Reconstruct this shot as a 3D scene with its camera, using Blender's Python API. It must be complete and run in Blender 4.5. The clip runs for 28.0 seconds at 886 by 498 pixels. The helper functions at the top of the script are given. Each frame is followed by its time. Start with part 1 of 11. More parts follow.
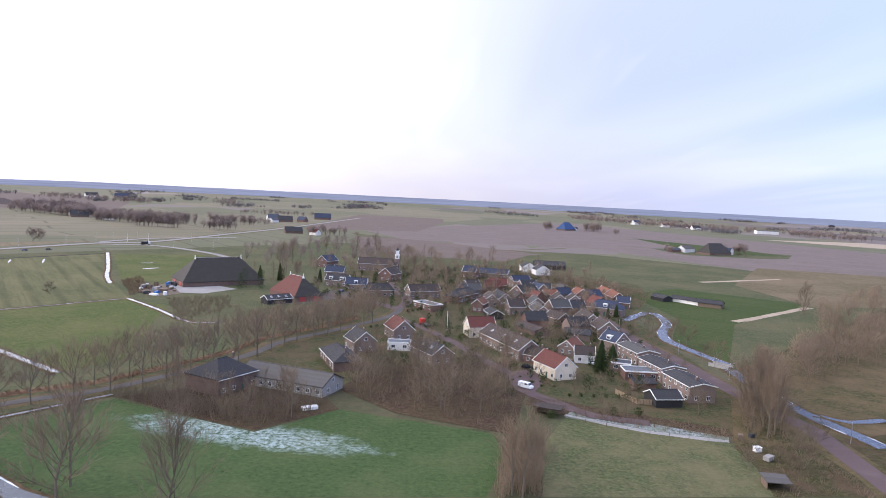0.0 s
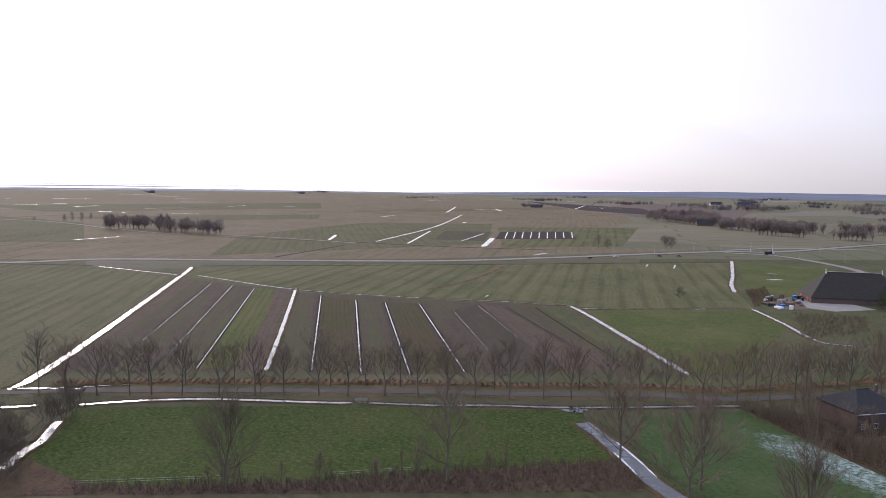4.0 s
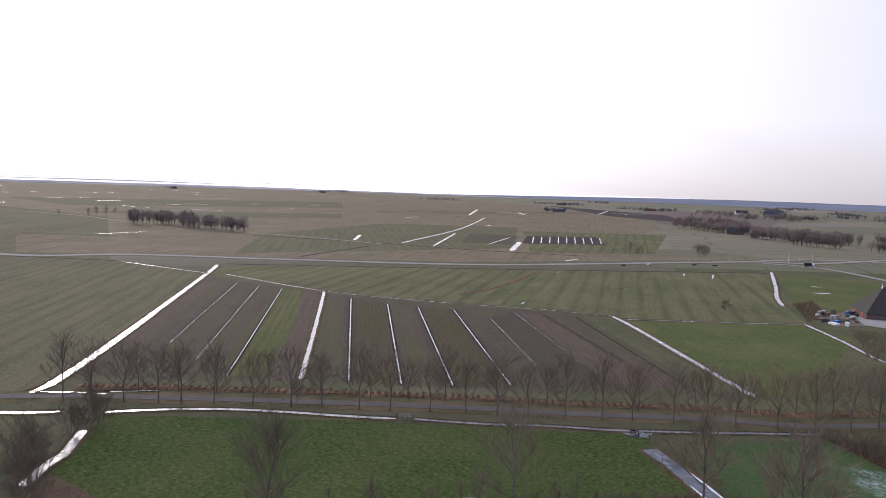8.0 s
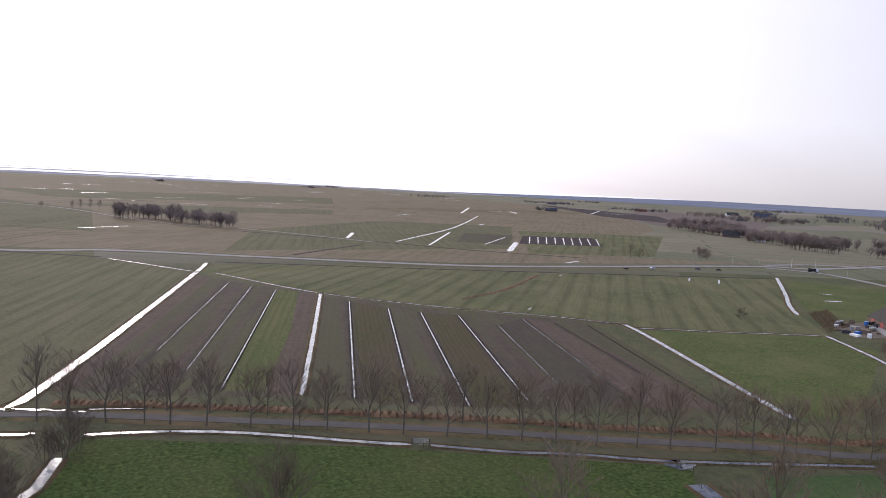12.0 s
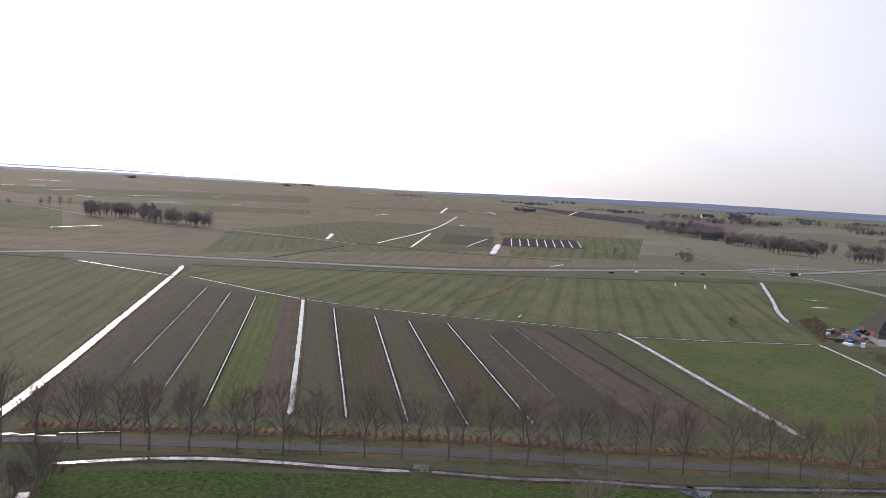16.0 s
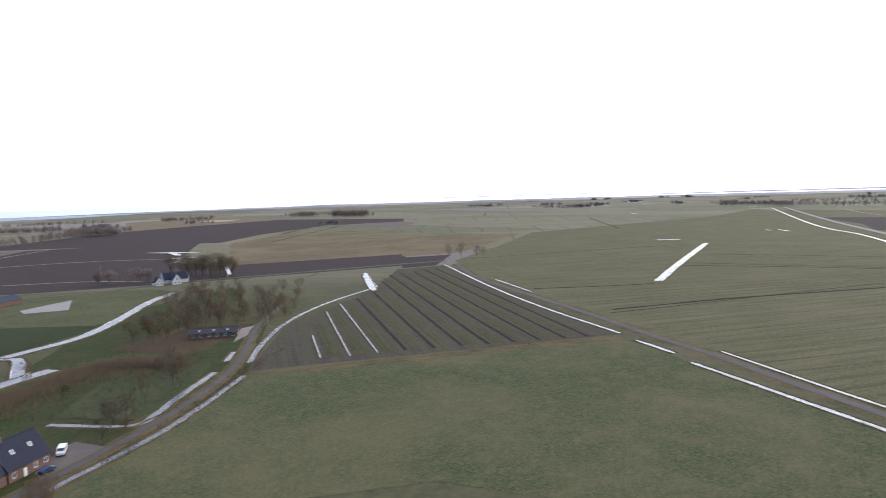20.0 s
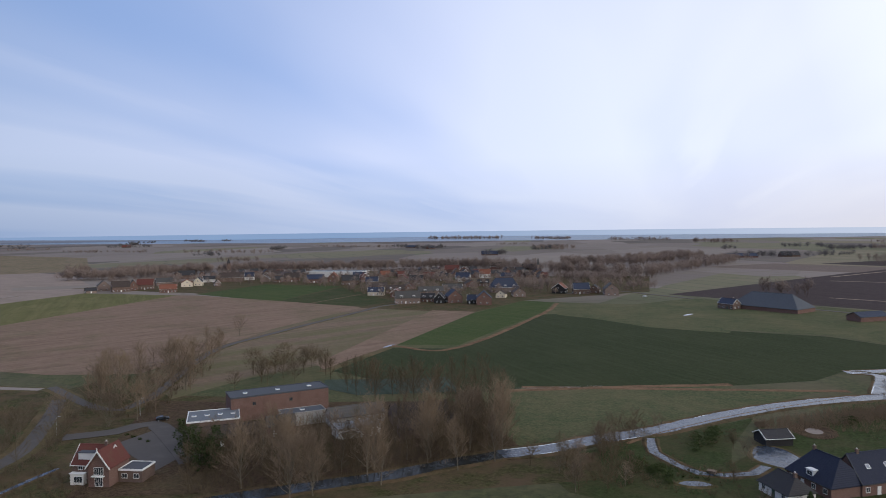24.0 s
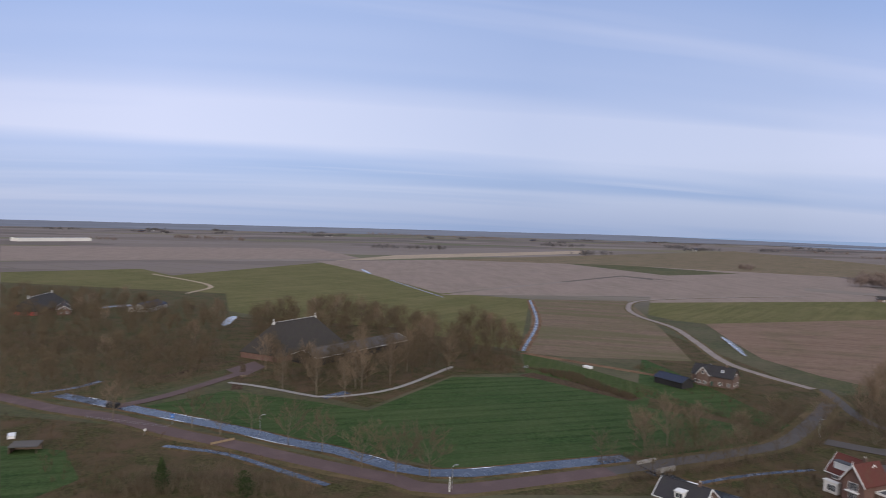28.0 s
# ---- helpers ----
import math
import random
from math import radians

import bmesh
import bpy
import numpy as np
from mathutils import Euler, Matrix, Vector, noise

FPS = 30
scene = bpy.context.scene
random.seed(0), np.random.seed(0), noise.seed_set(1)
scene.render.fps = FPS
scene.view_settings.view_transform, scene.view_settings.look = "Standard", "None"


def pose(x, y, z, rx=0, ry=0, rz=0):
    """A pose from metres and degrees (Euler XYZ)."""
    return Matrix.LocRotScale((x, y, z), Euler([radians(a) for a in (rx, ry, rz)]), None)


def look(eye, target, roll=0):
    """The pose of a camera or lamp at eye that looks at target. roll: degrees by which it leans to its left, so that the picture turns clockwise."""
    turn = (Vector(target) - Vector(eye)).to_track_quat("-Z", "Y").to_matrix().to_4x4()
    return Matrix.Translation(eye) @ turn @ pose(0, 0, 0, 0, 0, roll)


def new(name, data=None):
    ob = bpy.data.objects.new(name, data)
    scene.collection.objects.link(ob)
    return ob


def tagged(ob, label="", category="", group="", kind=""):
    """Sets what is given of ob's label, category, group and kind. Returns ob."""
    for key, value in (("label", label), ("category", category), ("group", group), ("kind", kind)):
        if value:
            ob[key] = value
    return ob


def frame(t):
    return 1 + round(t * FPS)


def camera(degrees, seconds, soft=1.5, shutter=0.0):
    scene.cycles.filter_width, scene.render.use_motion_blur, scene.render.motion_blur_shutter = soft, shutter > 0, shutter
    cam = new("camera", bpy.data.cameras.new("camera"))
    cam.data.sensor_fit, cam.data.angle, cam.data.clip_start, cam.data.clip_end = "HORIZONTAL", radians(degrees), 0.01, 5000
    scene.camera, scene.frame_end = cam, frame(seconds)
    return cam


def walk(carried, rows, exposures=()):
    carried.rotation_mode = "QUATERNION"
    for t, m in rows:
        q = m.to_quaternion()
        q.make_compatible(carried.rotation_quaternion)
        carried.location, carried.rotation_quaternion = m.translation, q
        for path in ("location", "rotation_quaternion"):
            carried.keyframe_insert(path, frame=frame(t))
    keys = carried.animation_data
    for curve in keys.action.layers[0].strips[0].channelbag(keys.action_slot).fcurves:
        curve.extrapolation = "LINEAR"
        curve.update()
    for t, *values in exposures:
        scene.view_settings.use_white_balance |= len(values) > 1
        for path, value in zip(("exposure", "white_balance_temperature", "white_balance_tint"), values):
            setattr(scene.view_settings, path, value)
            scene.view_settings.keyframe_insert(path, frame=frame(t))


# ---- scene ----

# ---- camera: a drone about 62 m up drifts along a village and turns ----
cam = camera(65.76, 28.0, 0.85, 0.2)
rows = [
    (0.0, pose(0.00, -0.00, 61.50, 85.60, -2.88, 0.00)),
    (0.5, pose(-0.48, 0.88, 62.11, 85.47, -2.76, 0.49)),
    (0.6, pose(-0.52, 1.04, 62.22, 85.48, -2.59, 3.15)),
    (0.7, pose(-0.54, 1.20, 62.32, 85.47, -2.36, 5.30)),
    (0.8, pose(-0.52, 1.33, 62.40, 85.38, -2.05, 8.40)),
    (0.9, pose(-0.47, 1.45, 62.47, 85.20, -1.66, 19.30)),
    (1.0, pose(-0.37, 1.55, 62.52, 84.95, -1.20, 31.00)),
    (1.1, pose(-0.21, 1.66, 62.56, 84.81, -0.76, 40.00)),
    (1.2, pose(-0.05, 1.77, 62.59, 84.68, -0.33, 46.89)),
    (1.3, pose(0.22, 1.90, 62.61, 84.68, -0.26, 49.20)),
    (1.5, pose(0.75, 2.17, 62.64, 84.68, -0.11, 50.63)),
    (2.0, pose(1.04, 2.07, 62.65, 84.63, -0.24, 50.40)),
    (2.5, pose(0.24, 1.82, 62.58, 84.61, -0.44, 48.68)),
    (4.5, pose(-6.16, 1.49, 62.20, 84.66, -0.93, 48.84)),
    (5.0, pose(-7.92, 1.58, 62.08, 84.68, -1.00, 49.19)),
    (5.5, pose(-10.02, 1.70, 61.98, 84.71, -1.18, 49.47)),
    (6.0, pose(-12.19, 2.05, 61.89, 84.75, -1.35, 49.78)),
    (6.5, pose(-14.54, 2.34, 61.82, 84.76, -1.53, 49.99)),
    (7.0, pose(-16.86, 2.74, 61.77, 84.78, -1.67, 50.16)),
    (7.5, pose(-19.33, 3.11, 61.65, 84.79, -1.88, 50.23)),
    (8.0, pose(-21.89, 3.61, 61.58, 84.78, -2.03, 50.24)),
    (8.5, pose(-24.39, 3.97, 61.60, 84.79, -2.20, 50.19)),
    (9.0, pose(-26.97, 4.47, 61.69, 84.77, -2.33, 50.13)),
    (9.5, pose(-29.49, 5.10, 61.74, 84.75, -2.49, 50.01)),
    (10.0, pose(-31.94, 5.65, 61.75, 84.74, -2.58, 49.89)),
    (10.5, pose(-34.47, 6.42, 61.79, 84.71, -2.71, 49.75)),
    (11.0, pose(-36.86, 7.29, 61.93, 84.66, -2.77, 49.62)),
    (11.5, pose(-39.12, 8.05, 61.96, 84.62, -2.86, 49.48)),
    (12.0, pose(-41.55, 9.03, 61.99, 84.58, -2.95, 49.28)),
    (12.5, pose(-44.02, 9.99, 62.07, 84.52, -3.07, 49.07)),
    (14.5, pose(-53.36, 13.19, 62.65, 84.51, -3.59, 48.18)),
    (15.0, pose(-53.88, 12.95, 63.15, 84.65, -3.51, 47.83)),
    (15.5, pose(-54.08, 12.20, 63.52, 84.67, -3.48, 47.47)),
    (16.0, pose(-53.82, 11.53, 63.77, 84.61, -3.47, 47.31)),
    (16.5, pose(-53.61, 10.48, 64.04, 84.43, -3.31, 49.63)),
    (17.0, pose(-52.37, 8.97, 64.36, 84.05, -2.81, 59.29)),
    (17.5, pose(-50.45, 8.61, 64.86, 83.74, -2.06, 71.90)),
    (18.0, pose(-47.98, 8.36, 65.28, 83.81, -0.90, 85.10)),
    (18.5, pose(-45.91, 8.64, 65.63, 83.98, -0.18, 97.01)),
    (19.0, pose(-44.56, 9.53, 66.03, 84.39, 0.67, 108.87)),
    (19.5, pose(-43.23, 9.93, 66.19, 84.79, 1.50, 119.67)),
    (20.0, pose(-42.15, 10.55, 66.27, 85.40, 1.74, 130.28)),
    (20.5, pose(-41.30, 11.28, 66.34, 85.87, 1.76, 138.16)),
    (21.0, pose(-41.23, 11.88, 66.41, 86.38, 1.70, 147.00)),
    (21.5, pose(-41.19, 12.65, 66.62, 86.84, 1.83, 155.89)),
    (22.0, pose(-40.81, 13.68, 67.02, 87.34, 1.57, 166.53)),
    (22.5, pose(-40.61, 14.39, 67.37, 87.71, 1.43, 175.70)),
    (24.5, pose(-41.29, 11.67, 66.67, 88.31, 0.45, 200.51)),
    (25.0, pose(-41.31, 10.89, 66.58, 88.34, 0.24, 205.61)),
    (25.5, pose(-41.74, 10.61, 66.40, 88.40, -0.03, 211.70)),
    (26.0, pose(-42.08, 10.06, 66.24, 88.44, -0.39, 218.51)),
    (26.5, pose(-42.43, 9.32, 66.29, 88.40, -0.60, 225.25)),
    (27.0, pose(-42.75, 8.18, 66.34, 88.34, -0.80, 233.60)),
    (27.5, pose(-43.24, 7.29, 66.22, 88.23, -1.20, 243.36)),
    (28.0, pose(-44.20, 6.21, 65.82, 88.14, -1.51, 256.05)),
]
exposures = [(0.0, 0.95, 6040, 19.5), (0.6, 0.90, 6040, 19.5), (1.0, 0.90, 6060, 19), (1.4, 0.7, 6080, 18), (2.0, 0.48, 6150, 20), (2.5, 0.42, 6150, 20), (4.5, 0.18, 6150, 20), (12.5, 0.18, 6150, 19), (16.0, 0.22, 6180, 16), (17.0, 0.25, 6180, 15),
             (18.0, 0.38, 6220, 13), (20.0, 0.5, 6130, 12.5), (21.0, 0.0, 6080, 12.5), (22.5, -0.3, 6200, 12.5), (24.5, -0.16, 6130, 11.5), (27.0, -0.12, 6320, 12.5), (28.0, -0.06, 6450, 16)]
walk(cam, rows, exposures)

# ---- sky and sun: thin bright overcast, low winter sun ----
SUN_AZ, SUN_EL = 80.0, 16.0
sun_dir = Vector((-math.sin(radians(SUN_AZ)) * math.cos(radians(SUN_EL)), math.cos(radians(SUN_AZ)) * math.cos(radians(SUN_EL)), math.sin(radians(SUN_EL))))
world = bpy.data.worlds.new("world")
scene.world = world
world.use_nodes = True


class Nodes:
    """Small helper to write node trees in short lines."""

    def __init__(self, tree):
        self.tree = tree
        tree.nodes.clear()

    def add(self, kind):
        return self.tree.nodes.new(kind)

    def wave(self, vector, direction, scale, distortion=0.0, detail=2.0, detail_scale=1.0, profile="SIN"):
        n = self.add("ShaderNodeTexWave")
        n.wave_type, n.bands_direction, n.wave_profile = "BANDS", direction, profile
        n.inputs["Scale"].default_value, n.inputs["Distortion"].default_value = scale, distortion
        n.inputs["Detail"].default_value, n.inputs["Detail Scale"].default_value = detail, detail_scale
        self.link(vector, n.inputs["Vector"])
        return n.outputs["Fac"]

    def link(self, a, b):
        self.tree.links.new(a, b)

    def put(self, socket, value):
        if isinstance(value, bpy.types.NodeSocket):
            self.tree.links.new(value, socket)
        else:
            socket.default_value = value

    def math(self, op, a, b=0.0, clamp=False):
        n = self.add("ShaderNodeMath")
        n.operation, n.use_clamp = op, clamp
        self.put(n.inputs[0], a)
        self.put(n.inputs[1], b)
        return n.outputs[0]

    def mix(self, fac, a, b, blend="MIX"):
        n = self.add("ShaderNodeMix")
        n.data_type, n.blend_type = "RGBA", blend
        self.put(n.inputs[0], fac)
        self.put(n.inputs[6], a if isinstance(a, bpy.types.NodeSocket) else (*a[:3], 1))
        self.put(n.inputs[7], b if isinstance(b, bpy.types.NodeSocket) else (*b[:3], 1))
        return n.outputs[2]

    def ramp(self, value, stops):
        n = self.add("ShaderNodeValToRGB")
        el = n.color_ramp.elements
        while len(el) < len(stops):
            el.new(0.5)
        for e, (p, c) in zip(el, stops):
            e.position, e.color = p, (*c, 1) if len(c) == 3 else c
        self.put(n.inputs[0], value)
        return n.outputs[0]

    def step(self, value, lo, hi):
        n = self.add("ShaderNodeMapRange")
        n.inputs[1].default_value, n.inputs[2].default_value = lo, hi
        self.put(n.inputs[0], value)
        return n.outputs[0]

    def noise(self, vector, scale, detail=4.0, rough=0.55, distortion=0.0):
        n = self.add("ShaderNodeTexNoise")
        n.inputs["Scale"].default_value, n.inputs["Detail"].default_value = scale, detail
        n.inputs["Roughness"].default_value, n.inputs["Distortion"].default_value = rough, distortion
        if vector is not None:
            self.link(vector, n.inputs["Vector"])
        return n.outputs["Fac"]

    def mapping(self, vector, scale=(1, 1, 1), rotation=(0, 0, 0), location=(0, 0, 0)):
        n = self.add("ShaderNodeMapping")
        n.inputs["Scale"].default_value, n.inputs["Rotation"].default_value, n.inputs["Location"].default_value = scale, rotation, location
        self.link(vector, n.inputs["Vector"])
        return n.outputs[0]


w = Nodes(world.node_tree)
coord = w.add("ShaderNodeTexCoord").outputs["Generated"]
sky = w.add("ShaderNodeTexSky")
sky.sky_type, sky.sun_disc, sky.sun_elevation, sky.sun_rotation = "NISHITA", False, radians(SUN_EL), radians(-SUN_AZ)
sky.air_density, sky.dust_density, sky.ozone_density = 1.0, 1.6, 2.0
sky_light = w.mix(1.0, sky.outputs[0], (0.085, 0.085, 0.085), "MULTIPLY")
dot = w.add("ShaderNodeVectorMath")
dot.operation = "DOT_PRODUCT"
w.link(coord, dot.inputs[0])
dot.inputs[1].default_value = sun_dir
toward = w.step(dot.outputs["Value"], -1.0, 1.0)
veil = w.ramp(toward, [(0.0, (0.76, 0.82, 1.06)), (0.24, (0.72, 0.78, 1.02)), (0.38, (0.80, 0.86, 1.05)), (0.55, (0.98, 1.01, 1.12)), (0.66, (1.42, 1.43, 1.45)), (0.75, (1.50, 1.48, 1.48)), (1.0, (1.9, 1.85, 1.8))])
veil2 = w.ramp(toward, [(0.0, (0.42, 0.57, 0.92)), (0.24, (0.38, 0.53, 0.90)), (0.40, (0.56, 0.65, 0.97)), (0.55, (0.72, 0.78, 1.02)), (0.66, (1.20, 1.20, 1.28)), (0.75, (1.32, 1.31, 1.36)), (1.0, (1.7, 1.65, 1.6))])
# long soft cloud bands, flattened towards the horizon
sep = w.add("ShaderNodeSeparateXYZ")
w.link(coord, sep.inputs[0])
up = w.math("ADD", w.math("MAXIMUM", sep.outputs[2], 0.0), 0.07)
flat = w.add("ShaderNodeCombineXYZ")
w.link(w.math("DIVIDE", sep.outputs[0], up), flat.inputs[0])
w.link(w.math("DIVIDE", sep.outputs[1], up), flat.inputs[1])
bands = w.noise(w.mapping(flat.outputs[0], scale=(0.34, 0.085, 1), rotation=(0, 0, radians(4))), 1.0, 3.5, 0.45, 0.4)
cover = w.step(bands, 0.38, 0.60)
cloud = w.mix(cover, veil2, veil)
# thin bright wisps low in the sky
wisp = w.noise(w.mapping(flat.outputs[0], scale=(1.3, 0.16, 1), rotation=(0, 0, radians(-6)), location=(2.3, 0.7, 0)), 1.0, 4, 0.5, 0.3)
cloud = w.mix(w.math("MULTIPLY", w.step(wisp, 0.58, 0.72), 0.6), cloud, veil)
horizon = w.math("SUBTRACT", 1.0, w.step(sep.outputs[2], 0.0, 0.10), clamp=True)
low = w.ramp(toward, [(0.0, (0.40, 0.53, 0.80)), (0.35, (0.58, 0.66, 0.82)), (0.6, (0.88, 0.83, 0.84)), (0.8, (1.1, 1.05, 1.0)), (1.0, (1.6, 1.5, 1.4))])
cloud = w.mix(w.math("MULTIPLY", horizon, 0.75), cloud, low)
# the cloud veil is thicker and brighter to the south
south = w.add("ShaderNodeVectorMath")
south.operation = "DOT_PRODUCT"
w.link(coord, south.inputs[0])
south.inputs[1].default_value = (-math.sin(radians(183)), math.cos(radians(183)), 0)
lean = w.ramp(w.step(south.outputs["Value"], -1.0, 1.0), [(0.0, (0.56, 0.56, 0.57)), (0.12, (0.78, 0.79, 0.80)), (0.25, (0.98, 0.99, 0.98)), (0.45, (1.04, 1.05, 1.04)), (0.57, (0.95, 0.98, 0.98)), (0.70, (0.82, 0.87, 0.90)), (0.84, (0.88, 0.92, 0.93)), (0.93, (1.08, 1.09, 1.08)), (1.0, (1.38, 1.36, 1.33))])
cloud = w.mix(1.0, cloud, lean, "MULTIPLY")
total = w.mix(0.80, sky_light, cloud)
back = w.add("ShaderNodeBackground")
w.link(total, back.inputs[0])
back.inputs[1].default_value = 1.0
w.link(back.outputs[0], w.add("ShaderNodeOutputWorld").inputs[0])

sun = new("sun", bpy.data.lights.new("sun", "SUN"))
sun.data.energy, sun.data.angle, sun.data.color = 1.0, radians(14), (1.0, 0.92, 0.82)
sun.matrix_world = look((0, 0, 300), Vector((0, 0, 300)) - sun_dir)

# ---- materials ----
MATS = {}


def surface(name, rough=0.9, metal=0.0, spec=0.3):
    """A node material; returns the material, its node helper, its object coordinates and its shader."""
    m = bpy.data.materials.new(name)
    m.use_nodes = True
    n = Nodes(m.node_tree)
    shader = n.add("ShaderNodeBsdfPrincipled")
    shader.inputs["Roughness"].default_value, shader.inputs["Metallic"].default_value = rough, metal
    shader.inputs["Specular IOR Level"].default_value = spec
    n.link(shader.outputs[0], n.add("ShaderNodeOutputMaterial").inputs[0])
    pos = n.add("ShaderNodeNewGeometry").outputs["Position"]
    MATS[name] = m
    return m, n, pos, shader


def relief(n, shader, height, strength=0.5, distance=0.1):
    b = n.add("ShaderNodeBump")
    b.inputs["Strength"].default_value, b.inputs["Distance"].default_value = strength, distance
    n.link(height, b.inputs["Height"])
    n.link(b.outputs[0], shader.inputs["Normal"])


def grass(name, dark, light, dry, row=None, row_depth=0.35, patch=0.02, dry_amount=0.5, specks=0.0):
    """Winter pasture: clumps, damp patches, dry stalks, and rows where it was drilled or drained."""
    dark, light, dry = [(r * 1.12, g, b * 1.02) for r, g, b in (dark, light, dry)]
    m, n, pos, sh = surface(name, 0.95, 0, 0.06)
    fine = n.noise(pos, 1.1, 8, 0.80)
    mid = n.noise(pos, 0.16, 5, 0.65)
    big = n.noise(pos, patch, 4, 0.6, 0.4)
    clump = n.noise(pos, 0.62, 6, 0.74, 0.2)
    c = n.mix(n.step(fine, 0.38, 0.60), [v * 0.85 for v in dark], [v * 1.08 for v in light])
    c = n.mix(n.math("MULTIPLY", n.step(clump, 0.42, 0.68), 0.55), c, [v * 0.55 for v in dark])
    c = n.mix(n.math("MULTIPLY", n.step(clump, 0.48, 0.26), 0.55), c, [v * 1.25 for v in light])
    c = n.mix(n.math("MULTIPLY", n.step(mid, 0.45, 0.75), dry_amount), c, dry)
    c = n.mix(n.math("MULTIPLY", n.step(big, 0.42, 0.68), dry_amount), c, dry)
    if specks:
        c = n.mix(n.math("MULTIPLY", n.step(n.noise(pos, 0.9, 4, 0.7), 0.50, 0.62), specks), c, [v * 1.7 for v in light])
        c = n.mix(n.math("MULTIPLY", n.step(n.noise(pos, 1.7, 3, 0.6), 0.66, 0.72), specks * 0.6), c, (0.20, 0.22, 0.13))
    if row:
        angle, width = row
        turned = n.mapping(pos, rotation=(0, 0, radians(-angle)))
        wave = n.wave(turned, "X", 0.314 / width, 1.2, 3.0, 0.12)
        streak = n.noise(n.mapping(turned, scale=(1.6 / width, 0.010, 1)), 1.0, 6, 0.62)
        c = n.mix(n.math("MULTIPLY", n.step(wave, 0.6, 1.0), row_depth), c, [v * 0.5 for v in dark])
        c = n.mix(n.math("MULTIPLY", n.step(streak, 0.45, 0.65), 0.45), c, dry)
        c = n.mix(n.math("MULTIPLY", n.step(n.noise(n.mapping(turned, scale=(9.0 / width, 0.02, 1)), 1.0, 4, 0.6), 0.52, 0.68), 0.35), c, [v * 0.7 for v in dark])
    n.link(c, sh.inputs["Base Color"])
    relief(n, sh, fine, 0.6, 0.25)
    return m


def soil(name, dark, light, row=(0, 3.0), green=(0.06, 0.075, 0.035), green_amount=0.3, strength=0.5, lanes=0.0):
    """Ploughed or grubbed land, with furrows and regrowth."""
    dark, light, green = [(r * 1.05, g, b * 0.95) for r, g, b in (dark, light, green)]
    m, n, pos, sh = surface(name, 0.95, 0, 0.08)
    fine = n.noise(pos, 0.7, 8, 0.78)
    big = n.noise(pos, 0.022, 6, 0.65, 0.6)
    mid = n.noise(pos, 0.10, 5, 0.65)
    angle, width = row
    turned = n.mapping(n.mapping(pos, rotation=(0, 0, radians(-angle))), scale=(1 / width, 0.012, 1))
    streak = n.noise(turned, 1.0, 6, 0.6)
    c = n.mix(n.step(fine, 0.34, 0.64), dark, light)
    clump = n.noise(pos, 0.30, 5, 0.72, 0.3)
    c = n.mix(n.math("MULTIPLY", n.step(clump, 0.42, 0.68), 0.5), c, [v * 0.68 for v in dark])
    c = n.mix(n.math("MULTIPLY", n.step(clump, 0.48, 0.26), 0.5), c, [v * 1.22 for v in light])
    c = n.mix(n.math("MULTIPLY", n.step(streak, 0.40, 0.62), strength), c, dark)
    c = n.mix(n.math("MULTIPLY", n.step(streak, 0.60, 0.36), strength * 0.5), c, light)
    c = n.mix(n.math("MULTIPLY", n.step(mid, 0.45, 0.7), 0.4), c, light)
    grown = n.step(big, 0.48, 0.66)
    if lanes:
        lane = n.noise(n.mapping(n.mapping(pos, rotation=(0, 0, radians(-angle))), scale=(1 / lanes, 0.006, 1)), 1.0, 3, 0.5)
        grown = n.math("ADD", n.math("MULTIPLY", n.step(lane, 0.40, 0.58), 0.75), n.math("MULTIPLY", n.step(big, 0.40, 0.66), 0.35), clamp=True)
        grown = n.math("MULTIPLY", grown, n.step(fine, 0.30, 0.58))
    c = n.mix(n.math("MULTIPLY", grown, green_amount), c, green)
    n.link(c, sh.inputs["Base Color"])
    relief(n, sh, fine, 0.7, 0.3)
    return m


G_DARK, G_LIGHT, G_DRY = (0.035, 0.052, 0.024), (0.084, 0.104, 0.049), (0.124, 0.114, 0.063)
grass("meadow", G_DARK, G_LIGHT, G_DRY, patch=0.02)
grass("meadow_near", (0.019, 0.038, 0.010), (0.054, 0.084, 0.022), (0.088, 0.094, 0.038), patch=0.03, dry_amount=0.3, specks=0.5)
grass("meadow_dry", (0.076, 0.071, 0.038), (0.130, 0.118, 0.065), (0.168, 0.142, 0.090), patch=0.012, dry_amount=0.7)
grass("meadow_rows", (0.052, 0.068, 0.030), (0.104, 0.122, 0.053), (0.142, 0.138, 0.072), row=(35, 12.0), row_depth=0.32)
grass("winter_wheat", (0.020, 0.032, 0.013), (0.036, 0.052, 0.021), (0.046, 0.056, 0.026), row=(40, 5.0), row_depth=0.12, dry_amount=0.35)
grass("lush_wheat", (0.018, 0.046, 0.014), (0.046, 0.090, 0.028), (0.066, 0.096, 0.038), row=(3, 7.0), row_depth=0.30, patch=0.03, dry_amount=0.4)
grass("olive_pasture", (0.062, 0.078, 0.026), (0.120, 0.130, 0.050), (0.150, 0.140, 0.066), row=(40, 12.0), row_depth=0.12, dry_amount=0.5)
grass("bright_wheat", (0.026, 0.050, 0.014), (0.050, 0.082, 0.024), (0.075, 0.088, 0.036), row=(62, 4.0), row_depth=0.12, dry_amount=0.35)
grass("farm_pasture", (0.036, 0.060, 0.017), (0.090, 0.118, 0.038), (0.125, 0.125, 0.055), patch=0.03, dry_amount=0.4)
